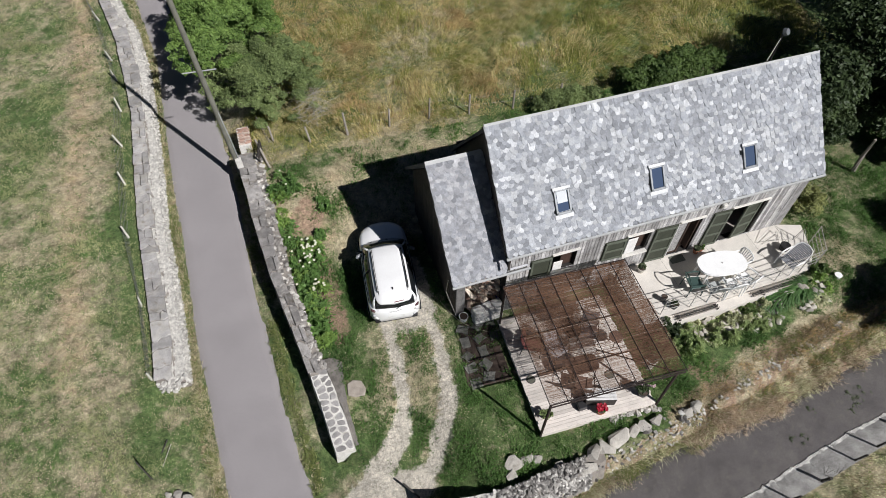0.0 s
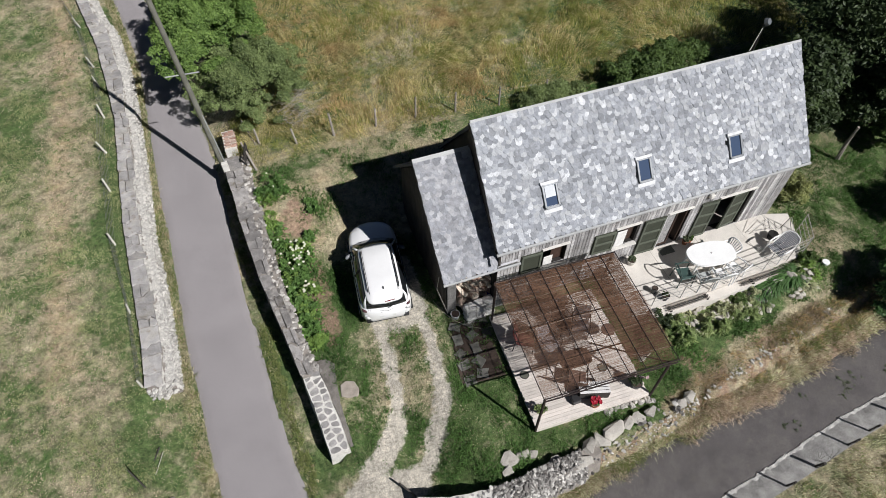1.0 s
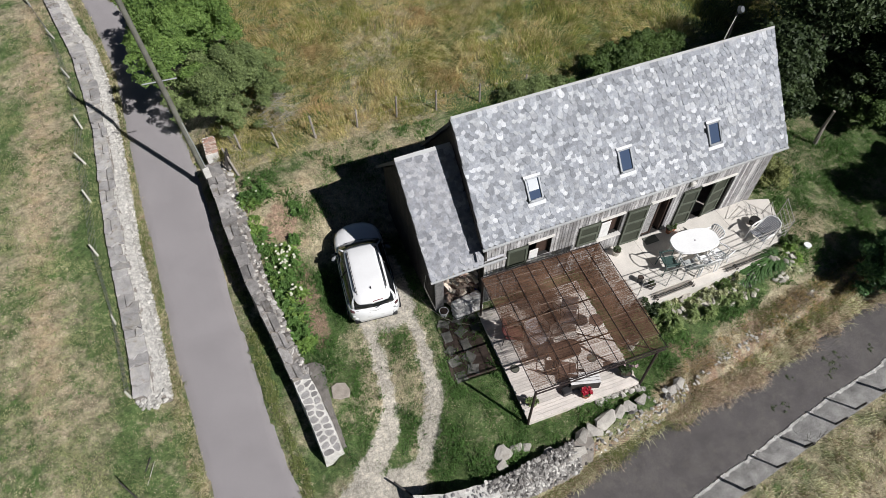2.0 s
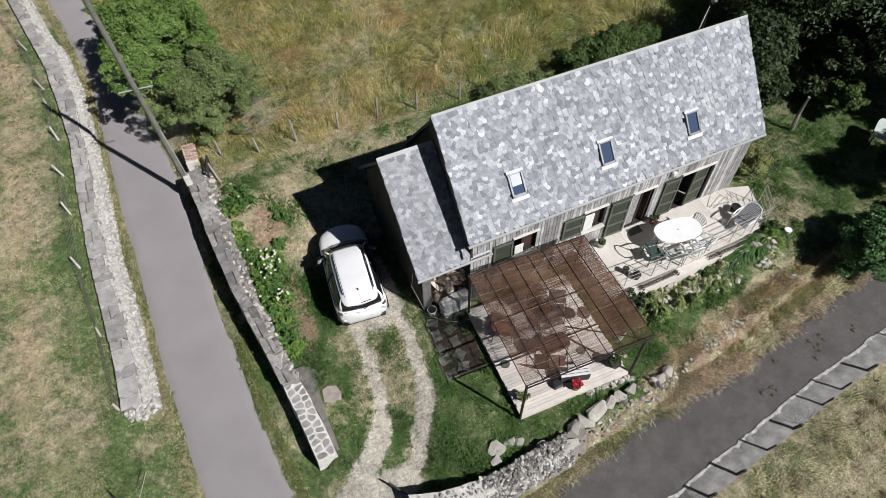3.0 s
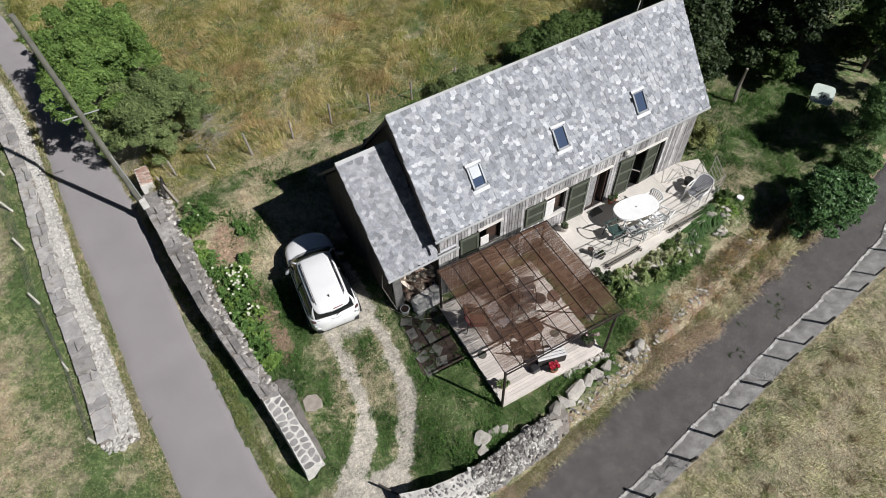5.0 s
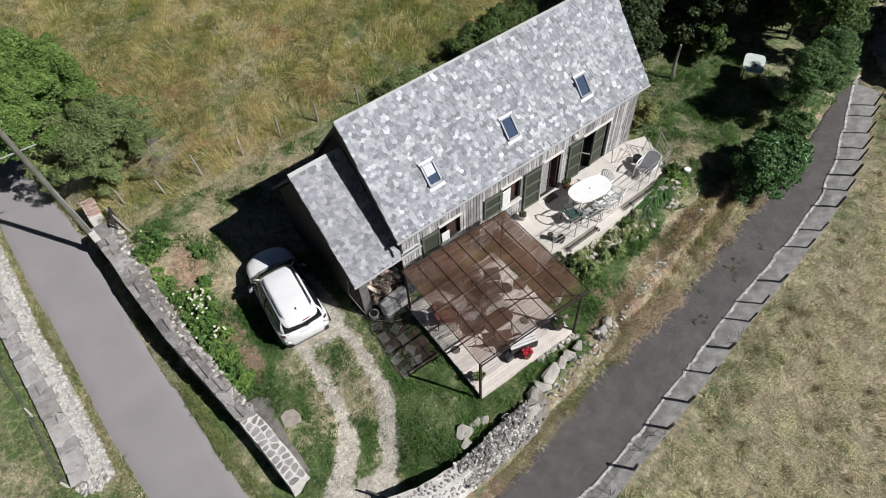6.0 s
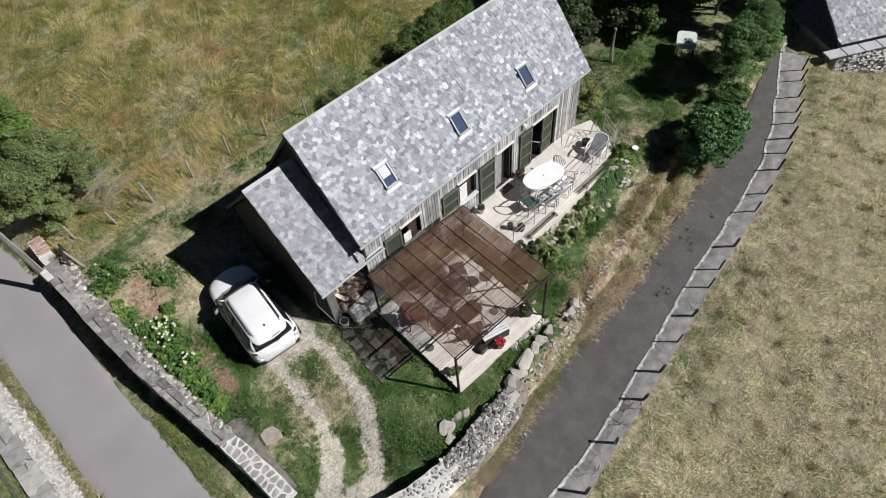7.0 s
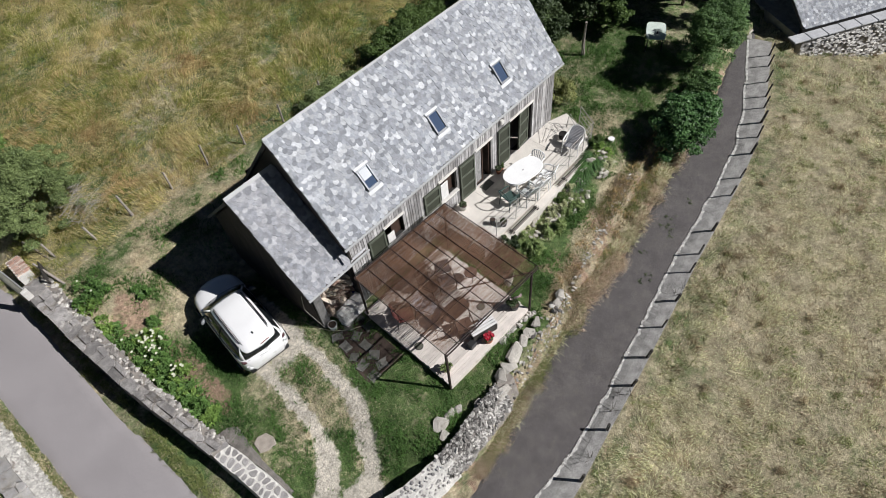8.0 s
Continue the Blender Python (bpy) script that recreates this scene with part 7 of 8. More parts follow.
inside = ((x > 3.5) & (x < 16.3) & (y > 9.5) & (y < 14.7)) | ((x > DX0 + 0.05) & (x < DX1) & (y > DY0) & (y < 9.6)) | ((x > 9.2) & (x < 16.5) & (y > 7.1) & (y < 9.7))
g, gr, ea, _ = cover(x, y)
keep = (x > GWALL_R(y) + 0.03) & (y > top) & ~inside & (q > np.clip(gr * 1.35, 0, 0.985)) & (q > ea * 0.55) & ((q > 0.72) | ~((x > 3.35) & (x < 5.2) & (y > 7.1) & (y < 9.7))) & (np.hypot(x - 0.0, y - 8.4) > 0.38)
x, y, q, g = x[keep], y[keep], q[keep], g[keep]
isg = np.random.default_rng(8).random(len(x)) < g + 0.12 + 0.5 * (patchy(x, y, 2.2, 20) - 0.5)
tufts("yard_grass", "lush green grass of the yard", x[isg], y[isg], 0.03 + 0.15 * patchy(x, y, 2.6, 18)[isg] ** 1.6, 5, GRASS_LUSH, 61, 0.7, None, 0.012, 0.05)
tufts("dry_grass", "dry grass in the yard", x[~isg], y[~isg], np.full((~isg).sum(), 0.055), 4, GRASS_DRY, 62, 0.8, None, 0.008, 0.06)
# rank growth on the bank: sparse above the ledge, thick below it, straw hanging over the lane
x, y, q = (np.concatenate(v) for v in zip(sample(24000, 3.5, 18.5, 3.0, 6.3, 63), sample(9000, 3.5, 9.8, 3.0, 4.8, 61)))
top = np.where(x < 9.4, STONE_TOP(x) - 0.45, DRY_TOP(x) + 0.1)
dl = y - LANE2_L(x)
keep = (y < top) & (dl > -0.16 + 0.4 * (patchy(x, y, 2.6, 19) - 0.35)) & ~((x > 9) & (np.abs(y - LEDGE(x) + 0.1) < 0.07 + 0.08 * (patchy(x, y, 1.2, 28) > 0.5))) & (patchy(x, y, 2.0, 26) + 0.05 > q)
x, y, q, dl = x[keep], y[keep], q[keep], dl[keep]
over = y > LEDGE(x)
fringe = dl < 0.3
isg = q < np.where(fringe, np.where(x < 9, 0.3, 0.06), np.where(x < 9, 0.6, np.where(over, 0.3, 0.36))) * (0.2 + 1.6 * patchy(x, y, 1.8, 23))
brown = (~isg) & (np.random.default_rng(12).random(len(x)) < np.where(fringe, 0.2, 0.85) * (0.4 + patchy(x, y, 1.6, 27)))
hgt = np.where(x < 9, 0.55, 1.0) * np.where(over, 0.04 + 0.08 * patchy(x, y, 1.6, 24), np.where(fringe, 0.15, 0.05 + 0.12 * patchy(x, y, 2.2, 25)))
straw = ~isg & ~brown
droop = lambda x_, y_: (0 * x_ + 0.1, -0.6 * smooth((LANE2_L(x_) + 0.4 - y_) / 0.5))
tufts("bank_grass", "pale straw hanging over the lane edge", x[straw], y[straw], hgt[straw], 6, GRASS_TAN, 64, 0.9, droop, 0.008, 0.08)
tufts("bank_grass", "russet dry growth on the bank", x[brown], y[brown], hgt[brown], 6, GRASS_BROWN, 69, 0.9, None, 0.009, 0.08)
tufts("bank_grass", "green growth on the bank", x[isg], y[isg], hgt[isg] * 0.9, 6, GRASS_GREEN, 65, 0.8, None, 0.01, 0.08)
x, y, q = sample(1900, 4.5, 18.2, 3.0, 6.2, 81)
dl = y - LANE2_L(x)
keep = (dl > -0.08) & (y < np.where(x < 9.4, STONE_TOP(x) - 0.5, DRY_TOP(x))) & (q < 0.25 + 0.9 * patchy(x, y, 1.5, 82))
x, y, q, dl = x[keep], y[keep], q[keep], dl[keep]
rim = dl < 0.45
for sel, lb, mt, sd, hh in ((rim, "long bleached straw hanging from the bank", GRASS_STRAW, 83, 0.32), (~rim & (q < 0.45), "brown dead stalks on the bank", GRASS_RUST, 84, 0.26), (~rim & (q >= 0.45), "withered weeds on the bank", GRASS_BROWN, 85, 0.22)):
    tufts("bank_weeds", lb, x[sel], y[sel], hh * (0.3 + 0.7 * patchy(x, y, 2.2, 86)[sel]), 12, mt, sd, 0.9, droop, 0.008, 0.07)
vx, vy, q = sample(5200, -1, 1, 5, 36, 66)
lx = np.where(q < 0.5, LANE1_L(vy) - 0.02 - np.abs(vx) * 0.3, np.minimum(LANE1_R(vy) + 0.02 + np.abs(vx) * 0.35, GWALL_L(vy) - 0.1))
isg = (np.random.default_rng(9).random(len(vx)) < np.where(q < 0.5, 0.25, 0.85))
ok = ~((q < 0.5) & (vy < 10.3) & (vx > 0.5)) & ((q < 0.5) | (patchy(lx, vy, 2.6, 92) > 0.4))
tufts("verge_grass", "green weeds along the lane edge", lx[isg & ok], vy[isg & ok], np.full((isg & ok).sum(), 0.15), 6, GRASS_GREEN, 67, 0.8, None, 0.012, 0.05)
tufts("verge_grass", "dry grass along the lane edge", lx[~isg & ok], vy[~isg & ok], np.full((~isg & ok).sum(), 0.12), 6, GRASS_DRY, 68, 0.8, None, 0.01, 0.05)
# crumbled stones along the ledge
pv, pf = [], []
q_ = np.random.default_rng(93)
lst_ = [((x_, float(LEDGE(x_)) + 0.12 + 0.1 * q_.normal(), float(terrain(x_, LEDGE(x_) + 0.12)) + 0.01), (s_ * q_.uniform(0.8, 1.6), s_, s_ * 0.6), q_.uniform(0, 6)) for x_, s_ in zip(q_.uniform(8.6, 15.8, 110), q_.uniform(0.05, 0.16, 110))] + [((x_, y_, float(terrain(x_, y_)) + 0.01), (s_ * q_.uniform(0.8, 1.6), s_, s_ * 0.6), q_.uniform(0, 6)) for x_, y_, s_ in ((x0, float(LANE2_L(x0)) + 0.12 + (float(STONE_TOP(x0)) - 0.35 - float(LANE2_L(x0))) * q_.random(), q_.uniform(0.03, 0.12)) for x0 in q_.uniform(5.8, 10.2, 150))]
tagged(rubble("ledge_stones", lst_, RUBBLE, None, CHIPS, 6), "pale crumbled stones along the ledge of the bank", "stones", kind="stuff")

# bare twigs at the foot of the yard-corner bush
tw = thing("dead_branches", "bleached bare branches under the yard-corner bush", "branches", at=(0.45, 19.75, float(terrain(0.45, 19.75))))
qt = random.Random(4)
BLEACHED = mat("bleached_dead_wood", (0.37, 0.34, 0.29), 0.9, 0.2, 6, 60, 0.2, 0.3, piece=0.25)
for k in range(80):
    a = qt.uniform(-1.7, 0.6)
    l = qt.uniform(0.5, 1.5)
    p0 = Vector((qt.uniform(-0.2, 0.9), qt.uniform(-0.4, 1.5), qt.uniform(0.1, 0.6)))
    p1 = p0 + Vector((l * math.cos(a), l * math.sin(a), qt.uniform(0.0, 0.4)))
    part("branch", tube(bmesh.new(), [p0, p0.lerp(p1, 0.5) + Vector((0, 0, 0.08)), p1], [0.01, 0.007, 0.003], 4), BLEACHED, tw)
# pebbles on the wheel tracks
x, y, q = sample(3000, -1.4, 3.6, 4.6, 12.0, 71)
gr = cover(x, y)[1]
keep = q < gr * 0.9
bm = bmesh.new()
pv, pf = [], []
for px_, py_ in zip(x[keep], y[keep]):
    s_ = rng.uniform(0.008, 0.02)
    z_ = float(terrain(px_, py_)) + s_ * 0.2
    a_ = rng.uniform(0, 6)
    n_ = len(pv)
    for j in range(5):
        t_ = a_ + j / 5 * math.tau
        pv.append((px_ + s_ * math.cos(t_) * rng.uniform(0.7, 1.2), py_ + s_ * math.sin(t_) * rng.uniform(0.7, 1.2), z_))
    pv.append((px_, py_, z_ + s_ * 0.7))
    pf += [(n_ + j, n_ + (j + 1) % 5, n_ + 5) for j in range(5)]
bm.free()
tagged(mesh_np("pebbles", np.array(pv), np.array(pf), mat("pale_gravel_pebble", (0.50, 0.46, 0.39), 0.9, 0.15, 9, 60, 0.15, 0.1, island=0.35)), "loose pale pebbles on the wheel tracks", "gravel", kind="stuff")

# weeds breaking through the lower lane, and grit on both lanes
for i, (x, y, rad) in enumerate(((14.85, 3.35, 0.34), (15.25, 3.5, 0.24), (13.2, 3.5, 0.16), (12.5, 2.85, 0.2), (12.2, 2.95, 0.14), (16.2, 3.3, 0.16), (14.4, 3.15, 0.16))):
    clump("lane_weed", "flat weeds growing through the asphalt", "weed", x, y, rad, 0.05, LEAF_GREY, 400 + i, 420, 0.024, "lane weeds")
pv, pf = [], []
q_ = np.random.default_rng(91)
for k in range(1700):
    if k % 2:
        x_ = q_.uniform(2.5, 26)
        side_ = q_.random() < 0.6
        y_ = (LANE2_L(x_) - abs(q_.normal(0, 0.22))) if side_ else (LANE2_R(x_) + abs(q_.normal(0, 0.35)) + 0.08)
        z_ = lane2_z(x_) + 0.025
    else:
        y_ = q_.uniform(5, 30)
        x_ = LANE1_L(y_) + abs(q_.normal(0, 0.25)) if q_.random() < 0.5 else q_.uniform(LANE1_L(y_), LANE1_R(y_))
        z_ = lane1_z(y_) + 0.025
    s_ = q_.uniform(0.006, 0.016)
    n_ = len(pv)
    for j in range(4):
        t_ = q_.uniform(0, 6) + j / 4 * math.tau
        pv.append((x_ + s_ * math.cos(t_), y_ + s_ * math.sin(t_), z_))
    pv.append((x_, y_, z_ + s_ * 0.7))
    pf += [(n_ + j, n_ + (j + 1) % 4, n_ + 4) for j in range(4)]
tagged(mesh_np("grit", np.array(pv), np.array(pf), mat("pale_grit", (0.27, 0.245, 0.215), 0.9, 0.15, 9, 60, 0.15, 0.1, island=0.4)), "scattered grit and dry leaves on the lanes", "grit", kind="stuff")

# ---------- terrace and deck furniture, pots, small things ----------
WHITE_PLASTIC = mat("white_garden_plastic", (0.86, 0.86, 0.85), 0.4, 0.04, 3, 40, 0.04, 0.02)
GREEN_PLASTIC = mat("dark_green_garden_plastic", (0.05, 0.085, 0.076), 0.4, 0.08, 4, 40, 0.08, 0.02)
GREY_FABRIC = mat("grey_striped_sling_fabric", (0.20, 0.21, 0.235), 0.9, 0.1, 4, 80, 0.15, 0.1)
MESH_BROWN = mat("rust_brown_mesh", (0.115, 0.066, 0.05), 0.75, 0.15, 4, 60, 0.15, 0.1)
MESH_GREY = mat("pale_grey_cushion", (0.42, 0.39, 0.40), 0.9, 0.1, 4, 60, 0.1, 0.1)
TERRACOTTA = mat("terracotta", (0.36, 0.15, 0.085), 0.85, 0.15, 5, 60, 0.15, 0.1)
CUSHION_RED = mat("faded_red_cloth", (0.19, 0.065, 0.058), 0.9, 0.1, 4, 60, 0.12, 0.1)
MATM = mat("grey_green_doormat", (0.13, 0.135, 0.115), 0.95, 0.12, 8, 90, 0.2, 0.3)


PALE_PLASTIC = mat("pale_grey_plastic", (0.42, 0.44, 0.43), 0.4, 0.06, 3, 40, 0.05, 0.02)


def oval(a, b, n=40, p=2.6):
    """A rounded oblong outline."""
    pts = []
    for i in range(n):
        t = i / n * math.tau
        c, s = math.cos(t), math.sin(t)
        pts.append((a * math.copysign(abs(c) ** (2 / p), c), b * math.copysign(abs(s) ** (2 / p), s)))
    return pts


tb = thing("garden_table", "white oval plastic garden table on the terrace", "table", at=(12.5, 8.34, TZ), turn=radians(-8))
part("tabletop", prism(bmesh.new(), oval(0.83, 0.47), 0.7, 0.74), WHITE_PLASTIC, tb)
part("rim", prism(bmesh.new(), oval(0.84, 0.48), 0.675, 0.699), WHITE_PLASTIC, tb)
for sx in (-1, 1):
    for sy in (-1, 1):
        part("leg", rod(bmesh.new(), (sx * 0.62, sy * 0.3, 0.0), (sx * 0.55, sy * 0.26, 0.68), 0.035, 8), WHITE_PLASTIC, tb)
part("parasol_socket", rod(bmesh.new(), (0, 0, 0.735), (0, 0, 0.752), 0.03, 10), MESH_GREY, tb)


def plastic_chair(at, turn, material, label, slats=7):
    """A moulded armchair with a fan of back slats."""
    t = thing("garden_chair", label, "chair", "terrace chairs", at=at, turn=turn)
    part("seat", boxed(-0.23, 0.23, -0.22, 0.22, 0.40, 0.43, 0.02), material, t)
    for k in range(slats):
        a = (k / (slats - 1) - 0.5) * 1.0
        part("back_slat", rod(bmesh.new(), (0.17 * a * 2, 0.22, 0.43), (0.25 * a * 2, 0.34, 0.86 - 0.1 * abs(a)), 0.018, 6), material, t)
    part("back_rim", tube(bmesh.new(), [(-0.2, 0.22, 0.45), (-0.27, 0.32, 0.72), (-0.18, 0.35, 0.84), (0, 0.36, 0.88), (0.18, 0.35, 0.84), (0.27, 0.32, 0.72), (0.2, 0.22, 0.45)], 0.02, 6), material, t)
    for sx in (-1, 1):
        part("armrest", tube(bmesh.new(), [(sx * 0.26, 0.3, 0.66), (sx * 0.29, 0.0, 0.65), (sx * 0.28, -0.2, 0.62)], [0.022, 0.03, 0.025], 6), material, t)
        for y in (-0.2, 0.24):
            part("leg", rod(bmesh.new(), (sx * 0.27, y * 1.15, 0), (sx * 0.25, y, 0.62 if y < 0 else 0.44), 0.022, 6), material, t)
    return t


plastic_chair((11.42, 8.08, TZ), radians(80), GREEN_PLASTIC, "dark green garden chair with an open hoop back at the table", 0)
plastic_chair((11.95, 7.72, TZ), radians(170), PALE_PLASTIC, "pale grey plastic chair pushed to the table")
plastic_chair((12.55, 7.66, TZ), radians(175), WHITE_PLASTIC, "white plastic garden chair at the table")
plastic_chair((13.1, 7.7, TZ), radians(195), WHITE_PLASTIC, "white plastic garden chair beside the railing")
plastic_chair((13.2, 8.36, TZ), radians(-84), WHITE_PLASTIC, "white plastic chair with fan-shaped back slats")


def lounger(at, turn):
    t = thing("reclining_chair", "grey slatted reclining chair with a rounded back and pale frame", "chair", at=at, turn=turn)
    lean = lambda s: (0.02 + 0.5 * s, 0.38 + 0.44 * s)
    for k in range(13):
        s = k / 12
        y, z = lean(s)
        hw = 0.27 if s < 0.7 else 0.27 * math.sqrt(max(1 - ((s - 0.7) / 0.36) ** 2, 0.1))
        sl = boxed(-hw, hw, -0.024, 0.024, -0.008, 0.008, 0.003)
        bmesh.ops.transform(sl, verts=sl.verts, matrix=Matrix.Translation((0, y, z)) @ Matrix.Rotation(math.atan2(0.44, 0.5), 4, "X"))
        part("back_slat", sl, GREY_FABRIC, t)
    rim = [(-0.3, *lean(0)), (-0.3, *lean(0.7)), (-0.22, *lean(0.93)), (0, *lean(1.03)), (0.22, *lean(0.93)), (0.3, *lean(0.7)), (0.3, *lean(0))]
    part("back_frame", tube(bmesh.new(), rim, 0.022, 6), WHITE_PLASTIC, t)
    for k in range(5):
        part("seat_slat", boxed(-0.28, 0.28, -0.28 + 0.065 * k, -0.232 + 0.065 * k, 0.345, 0.362, 0.003), GREY_FABRIC, t)
    for sx in (-1, 1):
        part("armrest", tube(bmesh.new(), [(sx * 0.32, 0.24, 0.6), (sx * 0.33, 0.0, 0.6), (sx * 0.32, -0.24, 0.57)], [0.022, 0.03, 0.025], 6), WHITE_PLASTIC, t)
        for y in (-0.25, 0.28):
            part("leg", rod(bmesh.new(), (sx * 0.32, y * 1.1, 0), (sx * 0.31, y, 0.58 if y < 0 else 0.62), 0.018, 6), WHITE_PLASTIC, t)
    return t


lounger((15.1, 7.9, TZ), radians(-80))
rack = thing("drying_rack", "folded thin metal laundry rack on the terrace", "rack", at=(15.25, 9.0, TZ), turn=radians(20))
for a, b in (((-0.5, 0.3, 0.02), (0.5, 0.35, 0.5)), ((-0.5, 0.3, 0.02), (0.35, -0.4, 0.45)), ((-0.45, 0.2, 0.05), (0.5, 0.0, 0.5)), ((-0.4, 0.1, 0.04), (0.45, -0.2, 0.48)), ((0.35, -0.4, 0.45), (0.5, 0.35, 0.5)), ((0.4, -0.4, 0.0), (0.45, 0.3, 0.5))):
    part("bar", rod(bmesh.new(), (a[0], a[1], a[2] * 0.55 + 0.006), (b[0], b[1], b[2] * 0.55 + 0.006), 0.009, 6), RAILM, rack)
clut = thing("folded_frames", "stack of folded metal chair frames by the railing", "frames", at=(15.95, 8.45, TZ))
for k in range(2):
    part("frame", tube(bmesh.new(), [(-0.3 + 0.09 * k, -0.3, 0.02), (-0.25 + 0.09 * k, -0.25, 0.6 + 0.05 * k), (0.1 + 0.08 * k, 0.3, 0.65), (0.05 + 0.09 * k, 0.35, 0.02)], 0.009, 6), RAILM if k % 2 else DARK_METAL, clut)
part("basket", rod(bmesh.new(), (-0.5, 0.12, 0.0), (-0.5, 0.12, 0.22), 0.14, 12, 0.18), DARK_METAL, clut)
dm = part("doormat", boxed(11.4, 11.92, 9.2, 9.5, TZ + 0.002, TZ + 0.02), MATM)
tagged(dm, "grey-green ribbed doormat before the door", "doormat")
pal = thing("slatted_bench", "low slatted wooden bench along the terrace rim", "bench", at=(0, 0, 0))
for k in range(3):
    for x0, x1 in ((10.4, 12.0), (13.3, 15.5)):
        part("slat", boxed(x0, x1, 7.21 + 0.09 * k, 7.245 + 0.09 * k, TZ - 0.08, TZ - 0.05, 0.004), DARK_POST if k == 1 else POST_WOOD, pal)
for x in (10.5, 11.9, 13.7, 15.3):
    part("bearer", boxed(x, x + 0.06, 7.19, 7.44, TZ - 0.14, TZ - 0.081), DARK_POST, pal)


def pot(x, y, z, r, h, material, label, plant=None, seed=1, flowers=0, petal=None, ph=0.3, pr=None, n=420):
    t = thing("plant_pot", label, "plant pot", at=(x, y, z))
    p_ = part("pot", rod(bmesh.new(), (0, 0, 0), (0, 0, h), r * 0.75, 14, r), material, t)
    part("rim", tube(bmesh.new(), [(r * math.cos(a / 14 * math.tau), r * math.sin(a / 14 * math.tau), h) for a in range(15)], r * 0.09, 5), material, t)
    part("soil", rod(bmesh.new(), (0, 0, h - 0.02), (0, 0, h + 0.006), r * 0.9, 12), SOIL, t)
    if plant:
        rr_ = np.random.default_rng(seed)
        pr = pr or r * 1.3
        v, f = leaves(rr_, ball(rr_, 5, 0, 0, h + ph * 0.5, (pr, pr), ph * 0.45, pr * 0.5), n, 0.045, 0.4, 0.3)
        mesh_np("foliage", v, f, plant, t)
        for k in range(flowers):
            a, d = rr_.uniform(0, 6.28), pr * math.sqrt(rr_.random())
            bm = bmesh.new()
            for j in range(5):
                box(bm, -0.022, 0.022, 0, 0.055, -0.006, 0.006, 0, Matrix.Translation((d * math.cos(a), d * math.sin(a), h + ph * rr_.uniform(0.7, 1.1))) @ Matrix.Rotation(j / 5 * math.tau, 4, "Z") @ Matrix.Rotation(0.4, 4, "X"))
            part("flower", bm, petal, t)
    return t


DARK_POT = mat("dark_glazed_pot", (0.03, 0.03, 0.032), 0.4, 0.1, 5, 50, 0.1, 0.0)
PALE_POT = mat("pale_stone_pot", (0.5, 0.47, 0.42), 0.85, 0.1, 5, 60, 0.1, 0.1)
pot(6.72, 5.3, DZ, 0.13, 0.16, TERRACOTTA, "terracotta pot of bright red flowers on the deck", LEAF_MID, 1, 22, PETAL_RED, 0.18, 0.14, 200)
pot(8.2, 5.42, DZ, 0.16, 0.2, DARK_POT, "dark pot with a bushy purple-green plant on the deck", LEAF_DARK, 2, 4, mat("pale_pink_petals", (0.5, 0.36, 0.38), 0.7, 0.1), 0.28, 0.26, 700)
pot(5.12, 5.68, DZ, 0.1, 0.14, TERRACOTTA, "small pot with a yellow-green plant on the deck corner", LEAF_SAGE, 3, 0, None, 0.18, 0.2, 350)
pot(10.2, 9.28, TZ, 0.14, 0.2, PALE_POT, "pale pot with a small plant by the shutter", LEAF_GREY, 4, 0, None, 0.15, 0.14, 250)
pot(12.42, 9.4, TZ, 0.11, 0.18, TERRACOTTA, "terracotta pot with a dull plant beside the door", LEAF_GREY, 5, 0, None, 0.2, 0.12, 220)
pot(12.62, 9.42, TZ, 0.09, 0.14, TERRACOTTA, "small terracotta pot beside the door", LEAF_MID, 6, 0, None, 0.14, 0.1, 160)
pot(10.3, 8.0, TZ, 0.1, 0.24, DARK_POT, "dark pot on the terrace corner", None)
pot(10.5, 7.66, TZ, 0.13, 0.2, DARK_POT, "wide dark pot on the terrace corner", LEAF_DARK, 8, 0, None, 0.12, 0.12, 150)
pot(8.95, 6.25, 0.0, 0.17, 0.5, PALE_POT, "tall pale pot beside the deck", LEAF_GREY, 9, 0, None, 0.15, 0.15, 200)
pot(3.95, 9.68, 0.0, 0.15, 0.24, WHITE_PLASTIC, "round pale pot at the wood store", None)

# deck furniture under the screens
ct = thing("patio_table", "brown rounded patio table on the deck", "table", at=(6.63, 6.6, DZ), turn=radians(-4))
part("tabletop", prism(bmesh.new(), oval(0.5, 0.29, 28, 4), 0.68, 0.71), MESH_BROWN, ct)
for sx in (-1, 1):
    for sy in (-1, 1):
        part("leg", rod(bmesh.new(), (sx * 0.44, sy * 0.2, 0), (sx * 0.4, sy * 0.18, 0.68), 0.016, 6), DARK_METAL, ct)


def patio_chair(at, turn, material, label):
    t = thing("patio_chair", label, "chair", "patio chairs", at=at, turn=turn)
    part("seat", boxed(-0.26, 0.26, -0.25, 0.25, 0.38, 0.42, 0.02), material, t)
    part("backrest", boxed(-0.26, 0.26, -0.015, 0.015, 0, 0.55, 0.012), material, t).matrix_local = Matrix.Translation((0, 0.26, 0.42)) @ Matrix.Rotation(radians(-18), 4, "X")
    for sx in (-1, 1):
        part("side_frame", tube(bmesh.new(), [(sx * 0.28, -0.26, 0), (sx * 0.28, -0.24, 0.62), (sx * 0.28, 0.3, 0.64), (sx * 0.28, 0.36, 0.0)], 0.015, 6), DARK_METAL, t)
    return t


patio_chair((6.25, 7.45, DZ), radians(20), MESH_GREY, "grey cushioned patio chair under the screens")
patio_chair((7.45, 7.72, DZ), radians(-30), MESH_GREY, "grey cushioned patio chair turned aside")
